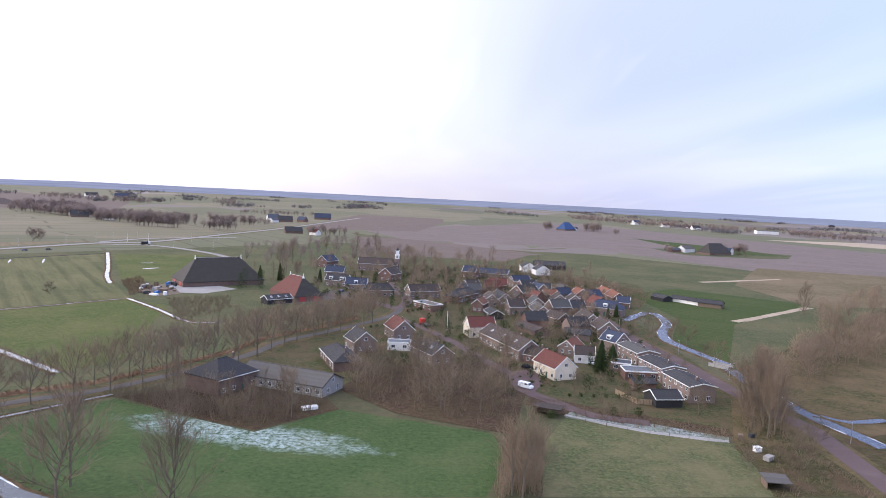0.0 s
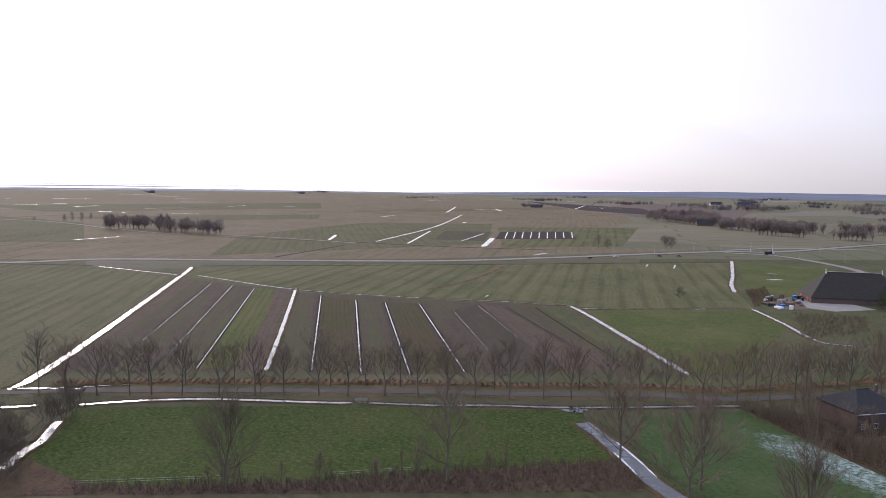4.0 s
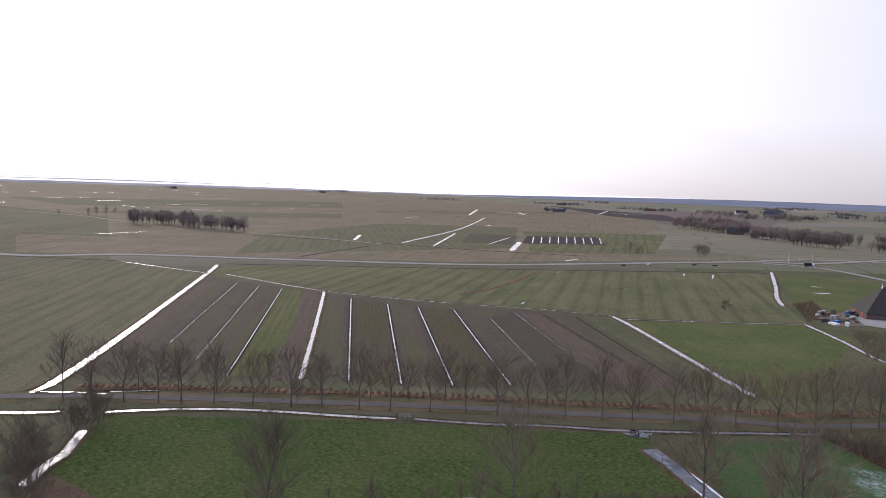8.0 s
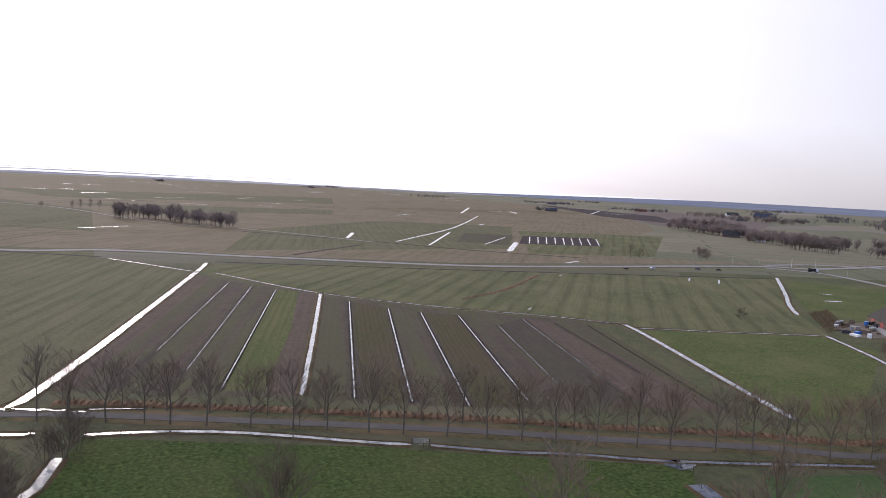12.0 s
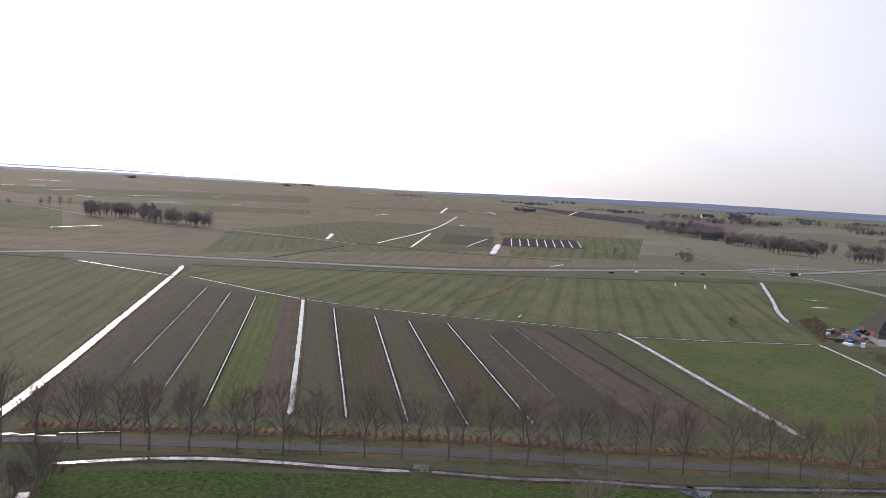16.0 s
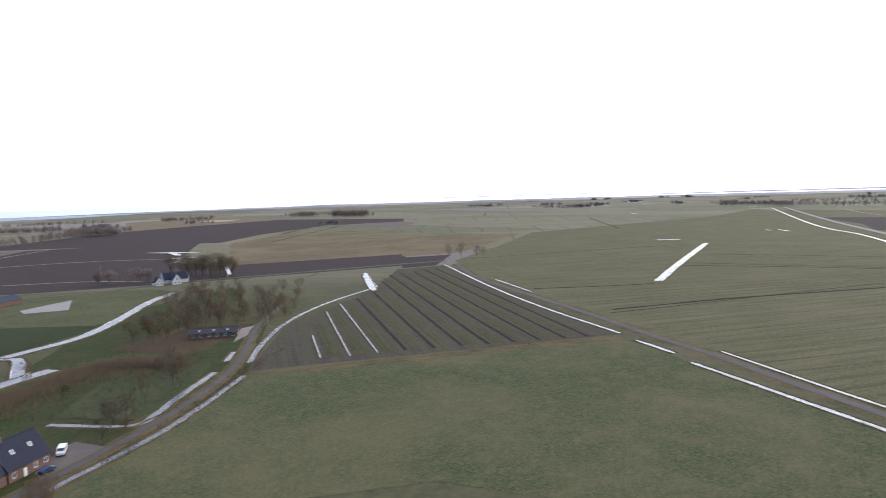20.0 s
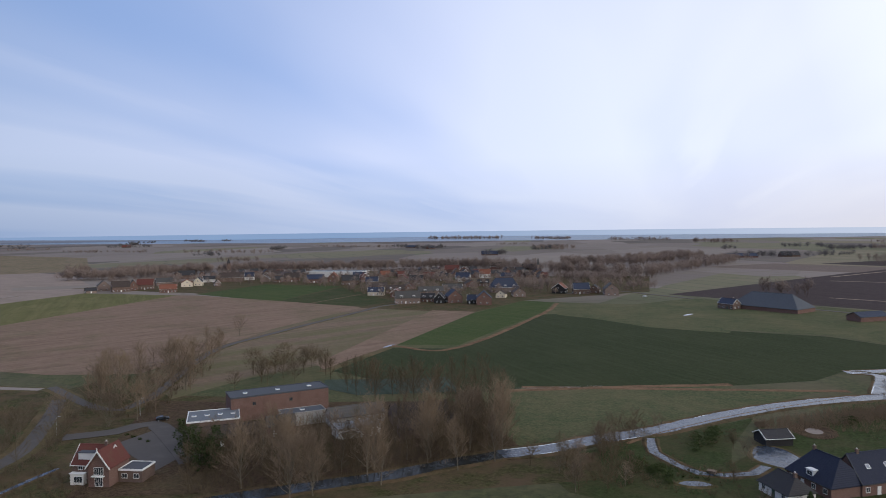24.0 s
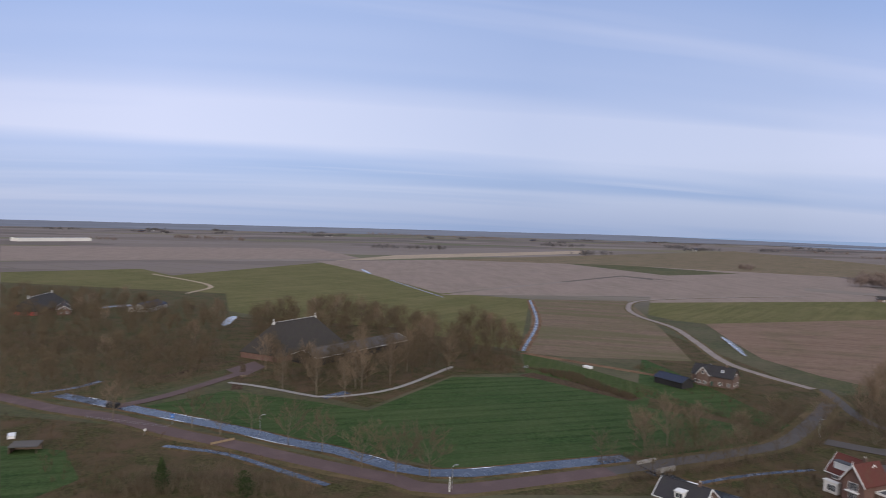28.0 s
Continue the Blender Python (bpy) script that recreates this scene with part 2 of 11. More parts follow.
grass("frosted", (0.060, 0.085, 0.055), (0.30, 0.36, 0.35), (0.14, 0.17, 0.125), patch=0.09, dry_amount=0.85)
grass("frost_thin", (0.026, 0.044, 0.028), (0.070, 0.100, 0.084), (0.058, 0.078, 0.056), row=(40, 5.0), row_depth=0.3, patch=0.05, dry_amount=0.6)
grass("lane_lawn", (0.026, 0.040, 0.018), (0.058, 0.078, 0.034), (0.070, 0.074, 0.042), patch=0.05, dry_amount=0.5)
grass("verge", (0.040, 0.044, 0.019), (0.090, 0.088, 0.040), (0.128, 0.100, 0.056), patch=0.05, dry_amount=0.8)
grass("bank", (0.034, 0.034, 0.017), (0.080, 0.070, 0.036), (0.112, 0.082, 0.048), patch=0.10, dry_amount=0.8)
grass("strip_green", (0.042, 0.046, 0.019), (0.078, 0.082, 0.034), (0.074, 0.060, 0.040), row=(57.5, 2.0), row_depth=0.2, dry_amount=0.7)
grass("strip_meadow", (0.034, 0.046, 0.020), (0.070, 0.080, 0.036), (0.078, 0.066, 0.044), row=(-35, 2.6), row_depth=0.2, dry_amount=0.7)
soil("strip_wet", (0.044, 0.036, 0.034), (0.082, 0.068, 0.058), row=(-35, 1.6), green=(0.066, 0.076, 0.036), green_amount=0.7, lanes=6.0)
grass("strip_lush", (0.046, 0.070, 0.020), (0.092, 0.118, 0.038), (0.116, 0.112, 0.056), row=(57.5, 3.2), row_depth=0.22, dry_amount=0.5)
grass("scrub_floor", (0.044, 0.032, 0.024), (0.105, 0.074, 0.056), (0.110, 0.090, 0.050), patch=0.06, dry_amount=0.6)
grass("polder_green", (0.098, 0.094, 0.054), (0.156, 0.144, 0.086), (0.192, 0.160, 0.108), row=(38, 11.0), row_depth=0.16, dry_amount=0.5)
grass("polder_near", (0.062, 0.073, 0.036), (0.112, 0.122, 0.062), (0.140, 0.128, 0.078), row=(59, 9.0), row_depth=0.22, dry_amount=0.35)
grass("row_line", (0.050, 0.056, 0.029), (0.088, 0.094, 0.048), (0.104, 0.094, 0.056))
grass("village_green", (0.026, 0.038, 0.015), (0.078, 0.090, 0.040), (0.095, 0.076, 0.046), patch=0.09, dry_amount=0.8)
grass("reed", (0.070, 0.046, 0.027), (0.150, 0.102, 0.060), (0.19, 0.135, 0.08), patch=0.08, dry_amount=0.6)
grass("garden_lawn", (0.018, 0.034, 0.011), (0.046, 0.066, 0.023), (0.064, 0.058, 0.030), patch=0.06, dry_amount=0.6)
grass("gardens", (0.024, 0.032, 0.012), (0.072, 0.074, 0.031), (0.086, 0.064, 0.040), patch=0.09, dry_amount=0.9)
grass("mown_paddock", (0.050, 0.068, 0.030), (0.098, 0.118, 0.054), (0.130, 0.124, 0.068), patch=0.04, dry_amount=0.7)
grass("litter", (0.034, 0.025, 0.017), (0.086, 0.063, 0.041), (0.074, 0.066, 0.034), patch=0.05, dry_amount=0.6)
soil("plough_dark", (0.032, 0.024, 0.026), (0.056, 0.043, 0.044), row=(35, 4.0), green_amount=0.0)
soil("drain", (0.016, 0.014, 0.011), (0.036, 0.031, 0.024), row=(35, 4.0), green_amount=0.0)
soil("strip_soil", (0.052, 0.040, 0.036), (0.094, 0.074, 0.060), row=(57.5, 1.4), green=(0.072, 0.080, 0.034), green_amount=0.9, lanes=7.0)
soil("strip_brown", (0.058, 0.042, 0.038), (0.118, 0.090, 0.074), row=(57.5, 1.4), green=(0.080, 0.082, 0.038), green_amount=0.35, lanes=5.0)
soil("strip_peat", (0.040, 0.031, 0.030), (0.078, 0.061, 0.055), row=(57.5, 1.2), green=(0.066, 0.068, 0.034), green_amount=0.6, lanes=6.0)
soil("plough_brown", (0.132, 0.092, 0.070), (0.215, 0.156, 0.120), row=(-30, 6.0), green=(0.085, 0.090, 0.042), green_amount=0.35, strength=0.7)
soil("tilled_green", (0.118, 0.086, 0.066), (0.190, 0.142, 0.108), row=(-30, 5.0), green=(0.086, 0.098, 0.042), green_amount=0.9, lanes=22.0)
soil("plough_mid", (0.105, 0.083, 0.075), (0.155, 0.125, 0.112), row=(80, 10.0), green_amount=0.1)
soil("plough_pale", (0.185, 0.152, 0.136), (0.270, 0.226, 0.202), row=(80, 14.0), green_amount=0.12)
soil("plough_grey", (0.120, 0.099, 0.096), (0.178, 0.149, 0.142), row=(80, 14.0), green_amount=0.15)
soil("stubble", (0.275, 0.228, 0.178), (0.390, 0.330, 0.262), row=(70, 8.0), green_amount=0.2)
soil("bare_earth", (0.11, 0.090, 0.073), (0.19, 0.158, 0.13), row=(10, 2.5), green_amount=0.1, strength=0.2)


def asphalt(name, dark, light, grain=2.0):
    m, n, pos, sh = surface(name, 0.9, 0, 0.15)
    c = n.mix(n.noise(pos, grain, 6, 0.7), dark, light)
    c = n.mix(n.math("MULTIPLY", n.step(n.noise(pos, 0.12, 3), 0.5, 0.7), 0.35), c, [v * 1.35 for v in light])
    n.link(c, sh.inputs["Base Color"])
    relief(n, sh, n.noise(pos, 30, 2), 0.2, 0.02)


asphalt("asphalt", (0.062, 0.056, 0.053), (0.104, 0.094, 0.089))
asphalt("brick_paving", (0.080, 0.055, 0.054), (0.128, 0.090, 0.086))
asphalt("yard_paving", (0.085, 0.070, 0.066), (0.135, 0.115, 0.108), 3.0)
asphalt("concrete", (0.20, 0.19, 0.18), (0.32, 0.30, 0.28))
asphalt("gravel", (0.17, 0.14, 0.125), (0.28, 0.24, 0.215), 4.0)
asphalt("highway", (0.17, 0.165, 0.16), (0.26, 0.25, 0.24))


def water(name, deep, ice, ice_amount, rough, spec=0.7):
    """Ditch water with a skin of ice: mirrors the sky, with duller frozen patches."""
    m, n, pos, sh = surface(name, rough, 0, spec)
    a = n.noise(pos, 0.22, 4, 0.6, 0.4)
    f = n.noise(pos, 2.2, 4, 0.6)
    c = n.mix(n.math("MULTIPLY", n.step(a, 0.38, 0.62), ice_amount), deep, ice)
    c = n.mix(n.math("MULTIPLY", f, 0.2), c, deep)
    n.link(c, sh.inputs["Base Color"])
    n.link(n.math("ADD", n.math("MULTIPLY", n.step(a, 0.35, 0.75), 0.3), rough), sh.inputs["Roughness"])
    relief(n, sh, f, 0.05, 0.02)


water("ditch_ice", (0.065, 0.070, 0.076), (0.36, 0.38, 0.41), 0.85, 0.08, 0.8)
water("canal_ice", (0.036, 0.046, 0.064), (0.084, 0.100, 0.132), 0.8, 0.12, 0.25)
water("ice_white", (0.45, 0.50, 0.55), (0.75, 0.78, 0.82), 0.8, 0.3)
water("open_water", (0.018, 0.020, 0.020), (0.040, 0.046, 0.050), 0.5, 0.08, 0.18)
water("sea", (0.10, 0.15, 0.22), (0.14, 0.20, 0.28), 0.6, 0.35)


def roof(name, dark, light, pitch=0.32, mossy=0.25, moss=(0.07, 0.075, 0.035), rough=0.8, spec=0.3):
    """Tiles in courses, weathered and patched with moss."""
    m, n, pos, sh = surface(name, rough, 0, spec)
    tex = n.add("ShaderNodeTexCoord").outputs["Object"]
    wave = n.wave(tex, "Z", 0.314 / (pitch * 0.7), profile="SAW")
    cols = n.wave(tex, "X", 0.314 / (pitch * 0.8))
    c = n.mix(n.noise(pos, 1.7, 5, 0.7), dark, light)
    c = n.mix(n.math("MULTIPLY", wave, 0.35), c, [v * 0.55 for v in dark])
    rnd = n.add("ShaderNodeObjectInfo").outputs["Random"]
    c = n.mix(n.math("MULTIPLY", rnd, 0.25), c, [v * 0.7 for v in dark])
    c = n.mix(n.math("MULTIPLY", n.step(n.noise(pos, 0.45, 4, 0.65), 0.5, 0.72), mossy), c, moss)
    n.link(c, sh.inputs["Base Color"])
    relief(n, sh, n.math("ADD", wave, cols), 0.6, 0.06)


roof("tile_red", (0.098, 0.030, 0.024), (0.160, 0.050, 0.038))
roof("tile_orange", (0.165, 0.062, 0.038), (0.245, 0.096, 0.060), mossy=0.15)
roof("tile_brown", (0.044, 0.032, 0.029), (0.080, 0.058, 0.051))
roof("tile_dark", (0.028, 0.027, 0.031), (0.056, 0.053, 0.057), mossy=0.15)
roof("tile_blue", (0.024, 0.031, 0.056), (0.046, 0.058, 0.098), mossy=0.06, rough=0.7, spec=0.25)
roof("tile_navy", (0.014, 0.018, 0.036), (0.028, 0.034, 0.060), mossy=0.03, rough=0.7, spec=0.2)
roof("tile_bright_blue", (0.030, 0.062, 0.150), (0.048, 0.090, 0.200), mossy=0.02, rough=0.7, spec=0.2)
roof("tile_grey", (0.058, 0.055, 0.054), (0.104, 0.099, 0.095))
roof("tile_slate", (0.058, 0.066, 0.082), (0.095, 0.105, 0.125), mossy=0.1)
roof("sheet_grey", (0.078, 0.070, 0.066), (0.128, 0.116, 0.108), pitch=1.0, mossy=0.35)
roof("thatch", (0.030, 0.026, 0.023), (0.068, 0.058, 0.050), pitch=0.6, mossy=0.4, moss=(0.055, 0.055, 0.03))
roof("flat_felt", (0.10, 0.11, 0.125), (0.18, 0.195, 0.215), pitch=1.2, mossy=0.05)
roof("flat_dark", (0.05, 0.055, 0.065), (0.09, 0.095, 0.11), pitch=1.2, mossy=0.05)


def walling(name, dark, light, joint, course=0.075, joints=0.35, rough=0.9):
    m, n, pos, sh = surface(name, rough, 0, 0.25)
    tex = n.add("ShaderNodeTexCoord").outputs["Object"]
    wave = n.wave(tex, "Z", 0.314 / course)
    c = n.mix(n.noise(pos, 3.0, 5, 0.7), dark, light)
    c = n.mix(n.math("MULTIPLY", n.step(wave, 0.75, 1.0), joints), c, joint)
    c = n.mix(n.math("MULTIPLY", n.step(n.noise(pos, 0.35, 4), 0.5, 0.75), 0.4), c, [v * 0.6 for v in dark])
    n.link(c, sh.inputs["Base Color"])
    relief(n, sh, wave, 0.3, 0.01)


walling("brick", (0.112, 0.062, 0.049), (0.188, 0.108, 0.086), (0.27, 0.24, 0.22))
walling("brick_pale", (0.145, 0.102, 0.086), (0.230, 0.172, 0.146), (0.33, 0.30, 0.28))
walling("brick_dark", (0.10, 0.065, 0.052), (0.17, 0.115, 0.092), (0.24, 0.21, 0.19))
walling("render_white", (0.60, 0.58, 0.54), (0.76, 0.74, 0.70), (0.62, 0.6, 0.56), 1.0, 0.1)
walling("render_cream", (0.58, 0.50, 0.38), (0.70, 0.62, 0.49), (0.6, 0.54, 0.42), 1.0, 0.1)
walling("timber_black", (0.020, 0.020, 0.022), (0.045, 0.043, 0.043), (0.012, 0.012, 0.012), 0.2, 0.6)
walling("timber_brown", (0.12, 0.085, 0.06), (0.2, 0.15, 0.11), (0.06, 0.045, 0.035), 0.2, 0.5)
walling("concrete_wall", (0.27, 0.255, 0.24), (0.40, 0.385, 0.36), (0.3, 0.29, 0.27), 0.6, 0.2)


def plain(name, color, rough=0.5, metal=0.0, vary=0.15, spec=0.5):
    m, n, pos, sh = surface(name, rough, metal, spec)
    c = n.mix(n.math("MULTIPLY", n.noise(pos, 2.5, 5, 0.65), vary * 2), color, [v * 0.6 for v in color])
    n.link(c, sh.inputs["Base Color"])


plain("white_paint", (0.78, 0.78, 0.76))
plain("grey_metal", (0.38, 0.39, 0.40), 0.45, 0.7)
plain("dark_metal", (0.05, 0.052, 0.055), 0.5, 0.5)
plain("car_white", (0.75, 0.76, 0.78), 0.2)
plain("car_blue", (0.03, 0.05, 0.12), 0.2)
plain("car_dark", (0.02, 0.022, 0.026), 0.2)
plain("truck_red", (0.55, 0.03, 0.025), 0.3)
plain("rubber", (0.02, 0.02, 0.02), 0.85)
plain("glass_dark", (0.035, 0.042, 0.050), 0.08, 0.0, 0.05, 0.8)
plain("skylight_glass", (0.20, 0.23, 0.27), 0.12, 0.0, 0.05, 0.8)
plain("sign_blue", (0.03, 0.16, 0.50), 0.4)
plain("red_paint", (0.36, 0.05, 0.04), 0.6)
plain("green_paint", (0.03, 0.07, 0.05), 0.6)
plain("clay_pot", (0.55, 0.53, 0.5), 0.9)


def bark(name, dark, light):
    dark, light = [(r * 1.02, g, b * 0.92) for r, g, b in (dark, light)]
    m, n, pos, sh = surface(name, 0.95, 0, 0.1)
    c = n.mix(n.noise(pos, 2.0, 5, 0.7), dark, light)
    rnd = n.add("ShaderNodeObjectInfo").outputs["Random"]
    c = n.mix(n.math("MULTIPLY", rnd, 0.35), c, [v * 0.65 for v in dark])
    n.link(c, sh.inputs["Base Color"])


bark("bark", (0.120, 0.102, 0.082), (0.215, 0.185, 0.148))
bark("twigs", (0.165, 0.124, 0.094), (0.262, 0.200, 0.152))
bark("twigs_red", (0.138, 0.103, 0.078), (0.225, 0.172, 0.128))
bark("twigs_olive", (0.100, 0.081, 0.058), (0.168, 0.137, 0.099))
bark("thicket_twigs", (0.118, 0.092, 0.069), (0.200, 0.156, 0.117))
bark("farm_twigs", (0.082, 0.063, 0.043), (0.145, 0.112, 0.076))
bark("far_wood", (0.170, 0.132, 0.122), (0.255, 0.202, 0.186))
# the blue-grey of distance haze is put into this twig colour
bark("hazy_wood", (0.105, 0.098, 0.104), (0.165, 0.155, 0.165))
bark("reed_stalks", (0.120, 0.082, 0.056), (0.215, 0.150, 0.104))
bark("evergreen", (0.020, 0.032, 0.014), (0.050, 0.070, 0.028))
bark("ivy", (0.026, 0.040, 0.016), (0.060, 0.080, 0.030))
bark("hedge_green", (0.030, 0.045, 0.018), (0.065, 0.085, 0.032))

# the wide country: a patchwork of pastures, plough land and stubble, cut by thin drains
m, n, pos, sh = surface("country", 0.95, 0, 0.15)
v = n.add("ShaderNodeTexVoronoi")
v.distance, v.feature = "CHEBYCHEV", "F1"
v.inputs["Scale"].default_value = 0.0042
n.link(n.mapping(pos, scale=(1.0, 0.45, 1), rotation=(0, 0, radians(32))), v.inputs["Vector"])
cell = n.add("ShaderNodeSeparateXYZ")
n.link(v.outputs["Color"], cell.inputs[0])
xy = n.add("ShaderNodeSeparateXYZ")
n.link(pos, xy.inputs[0])
# pasture prevails towards -x, arable land on the far side of the village
side = n.step(n.math("ADD", n.math("MULTIPLY", xy.outputs[0], 0.001), n.math("MULTIPLY", xy.outputs[1], -0.0004)), -0.25, 0.45)
reach = n.add("ShaderNodeVectorMath")
reach.operation = "LENGTH"
n.link(pos, reach.inputs[0])
outer = n.step(reach.outputs["Value"], 520, 700)


def parcels(turn, long, wide):
    """Long narrow parcels between drains: a tone for each and the lines between them."""
    wob = n.add("ShaderNodeVectorMath")
    wob.operation = "ADD"
    soft = n.add("ShaderNodeTexNoise")
    soft.inputs["Scale"].default_value = 0.004
    n.link(pos, soft.inputs["Vector"])
    bend = n.add("ShaderNodeVectorMath")
    bend.operation = "SCALE"
    bend.inputs["Scale"].default_value = 60.0
    n.link(soft.outputs["Color"], bend.inputs[0])
    n.link(pos, wob.inputs[0])
    n.link(bend.outputs[0], wob.inputs[1])
    k = 0.25 / wide
    b = n.add("ShaderNodeTexBrick")
    b.inputs["Scale"].default_value, b.inputs["Mortar Size"].default_value, b.inputs["Mortar Smooth"].default_value = 1.0, 0.012, 0.4
    b.inputs["Brick Width"].default_value, b.inputs["Row Height"].default_value = long * k, 0.25
    b.inputs["Color1"].default_value, b.inputs["Color2"].default_value, b.inputs["Mortar"].default_value = (0, 0, 0, 1), (1, 1, 1, 1), (0.5, 0.5, 0.5, 1)
    n.link(n.mapping(wob.outputs[0], scale=(k, k, k), rotation=(0, 0, radians(turn))), b.inputs["Vector"])
    return b.outputs["Color"], b.outputs["Fac"]


tone_a, line_a = parcels(52, 300, 34)
tone_b, line_b = parcels(-38, 380, 52)
pick = n.math("GREATER_THAN", cell.outputs[2], 0.45)
tone = n.mix(pick, tone_a, tone_b)
gap = n.mix(pick, line_a, line_b)
arable = n.math("GREATER_THAN", n.math("ADD", cell.outputs[0], n.math("MULTIPLY", side, 0.75)), 0.88)
green = n.ramp(cell.outputs[1], [(0.0, (0.106, 0.108, 0.062)), (0.35, (0.142, 0.130, 0.080)), (0.7, (0.172, 0.146, 0.096)), (1.0, (0.196, 0.162, 0.110))])
brown = n.ramp(cell.outputs[2], [(0.0, (0.080, 0.064, 0.062)), (0.35, (0.150, 0.122, 0.112)), (0.75, (0.195, 0.160, 0.148)), (1.0, (0.235, 0.198, 0.176))])
green = n.mix(n.math("MULTIPLY", tone, 0.42), green, (0.098, 0.110, 0.056))
brown = n.mix(n.math("MULTIPLY", tone, 0.30), brown, (0.150, 0.124, 0.112))
near = n.mix(n.step(n.noise(pos, 0.33, 5, 0.72, 0.3), 0.35, 0.65), (0.078, 0.084, 0.034), (0.032, 0.036, 0.016))
near = n.mix(n.math("MULTIPLY", n.step(n.noise(pos, 0.05, 4, 0.6), 0.4, 0.65), 0.6), near, (0.092, 0.074, 0.044))
far = n.mix(arable, green, brown)
far = n.mix(n.math("MULTIPLY", gap, n.math("SUBTRACT", 0.60, n.math("MULTIPLY", arable, 0.35))), far, (0.048, 0.046, 0.030))
c = n.mix(outer, near, far)
c = n.mix(n.math("MULTIPLY", n.step(n.noise(pos, 0.35, 5, 0.7), 0.35, 0.7), 0.30), c, (0.075, 0.072, 0.044))
c = n.mix(n.math("MULTIPLY", n.step(n.noise(pos, 0.012, 4, 0.6), 0.45, 0.7), 0.30), c, (0.170, 0.142, 0.094))
n.link(c, sh.inputs["Base Color"])


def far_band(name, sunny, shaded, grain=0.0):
    """Glowing rim of the far country, with haze and sunward brightness put into emission."""
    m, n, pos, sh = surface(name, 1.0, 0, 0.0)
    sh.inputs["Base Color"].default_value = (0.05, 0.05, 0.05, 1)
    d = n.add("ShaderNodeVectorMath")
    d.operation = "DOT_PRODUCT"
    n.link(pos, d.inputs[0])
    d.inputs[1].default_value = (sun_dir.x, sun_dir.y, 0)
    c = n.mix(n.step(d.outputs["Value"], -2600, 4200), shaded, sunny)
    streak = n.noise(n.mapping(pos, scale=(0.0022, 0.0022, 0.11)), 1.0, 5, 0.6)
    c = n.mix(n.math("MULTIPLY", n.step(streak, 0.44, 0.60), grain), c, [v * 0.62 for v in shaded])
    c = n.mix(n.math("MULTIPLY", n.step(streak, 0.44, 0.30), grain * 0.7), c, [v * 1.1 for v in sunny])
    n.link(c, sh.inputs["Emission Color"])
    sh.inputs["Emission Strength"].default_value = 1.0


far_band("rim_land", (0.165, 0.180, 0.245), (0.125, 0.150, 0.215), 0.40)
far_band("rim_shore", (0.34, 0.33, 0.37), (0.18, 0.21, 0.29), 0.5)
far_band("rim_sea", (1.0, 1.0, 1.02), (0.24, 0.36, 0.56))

# meadow with a band of hoarfrost
m, n, pos, sh = surface("meadow_frosted", 0.95, 0, 0.2)
fine = n.noise(pos, 0.75, 8, 0.78)
c = n.mix(n.step(fine, 0.34, 0.64), (0.020, 0.042, 0.011), (0.060, 0.096, 0.027))
c = n.mix(n.math("MULTIPLY", n.step(n.noise(pos, 0.05, 4, 0.6), 0.45, 0.7), 0.4), c, (0.10, 0.108, 0.045))
across = n.add("ShaderNodeSeparateXYZ")
n.link(n.mapping(n.mapping(pos, location=(47.4, -167.2, 0)), rotation=(0, 0, radians(12.5))), across.inputs[0])
off_x = n.math("DIVIDE", across.outputs[0], 34.0)
off_y = n.math("DIVIDE", across.outputs[1], 9.0)
dist = n.math("ADD", n.math("MULTIPLY", off_x, off_x), n.math("MULTIPLY", off_y, off_y))
mask = n.step(n.math("ADD", dist, n.math("MULTIPLY", n.math("SUBTRACT", n.noise(pos, 0.16, 5, 0.65), 0.5), 2.6)), 1.15, 0.1)
speck = n.step(fine, 0.40, 0.58)
c = n.mix(n.math("MULTIPLY", n.math("MULTIPLY", mask, speck), 0.8), c, (0.36, 0.44, 0.44))
n.link(c, sh.inputs["Base Color"])
relief(n, sh, fine, 0.6, 0.25)

# ---- building blocks ----
def mesh_of(name, verts, faces):
    me = bpy.data.meshes.new(name)
    me.from_pydata(verts, [], faces)
    me.update()
    return me


def part(name, bm, material, parent=None, label=""):
    """Links a bmesh (or a ready mesh) as one mesh object under a thing or a part."""
    if isinstance(bm, bmesh.types.BMesh):
        me = bpy.data.meshes.new(name)
        bmesh.ops.recalc_face_normals(bm, faces=bm.faces)
        bm.to_mesh(me)
        bm.free()
    else:
        me = bm
    if not me.materials:
        me.materials.append(MATS[material])
    ob = new(name, me)
    ob.parent = parent
    if label:
        ob["label"] = label
    return ob


def thing(name, m, label, category, group="", kind=""):
    ob = new(name)
    ob.matrix_world = m
    ob.empty_display_size = 0.5
    return tagged(ob, label, category, group, kind)


def box(bm, x0, x1, y0, y1, z0, z1):
    v = [bm.verts.new((x, y, z)) for x in (x0, x1) for y in (y0, y1) for z in (z0, z1)]
    for f in ((0, 1, 3, 2), (4, 6, 7, 5), (0, 4, 5, 1), (2, 3, 7, 6), (0, 2, 6, 4), (1, 5, 7, 3)):
        bm.faces.new([v[i] for i in f])
    return bm


def boxes(*rows):
    bm = bmesh.new()
    for r in rows:
        box(bm, *r)
    return bm


def prism(bm, points, x0, x1):
    """A profile in y, z drawn out along x."""
    a = [bm.verts.new((x0, y, z)) for y, z in points]
    b = [bm.verts.new((x1, y, z)) for y, z in points]
    bm.faces.new(a), bm.faces.new(b[::-1])
    k = len(points)
    for i in range(k):
        bm.faces.new((a[i], b[i], b[(i + 1) % k], a[(i + 1) % k]))
    return bm


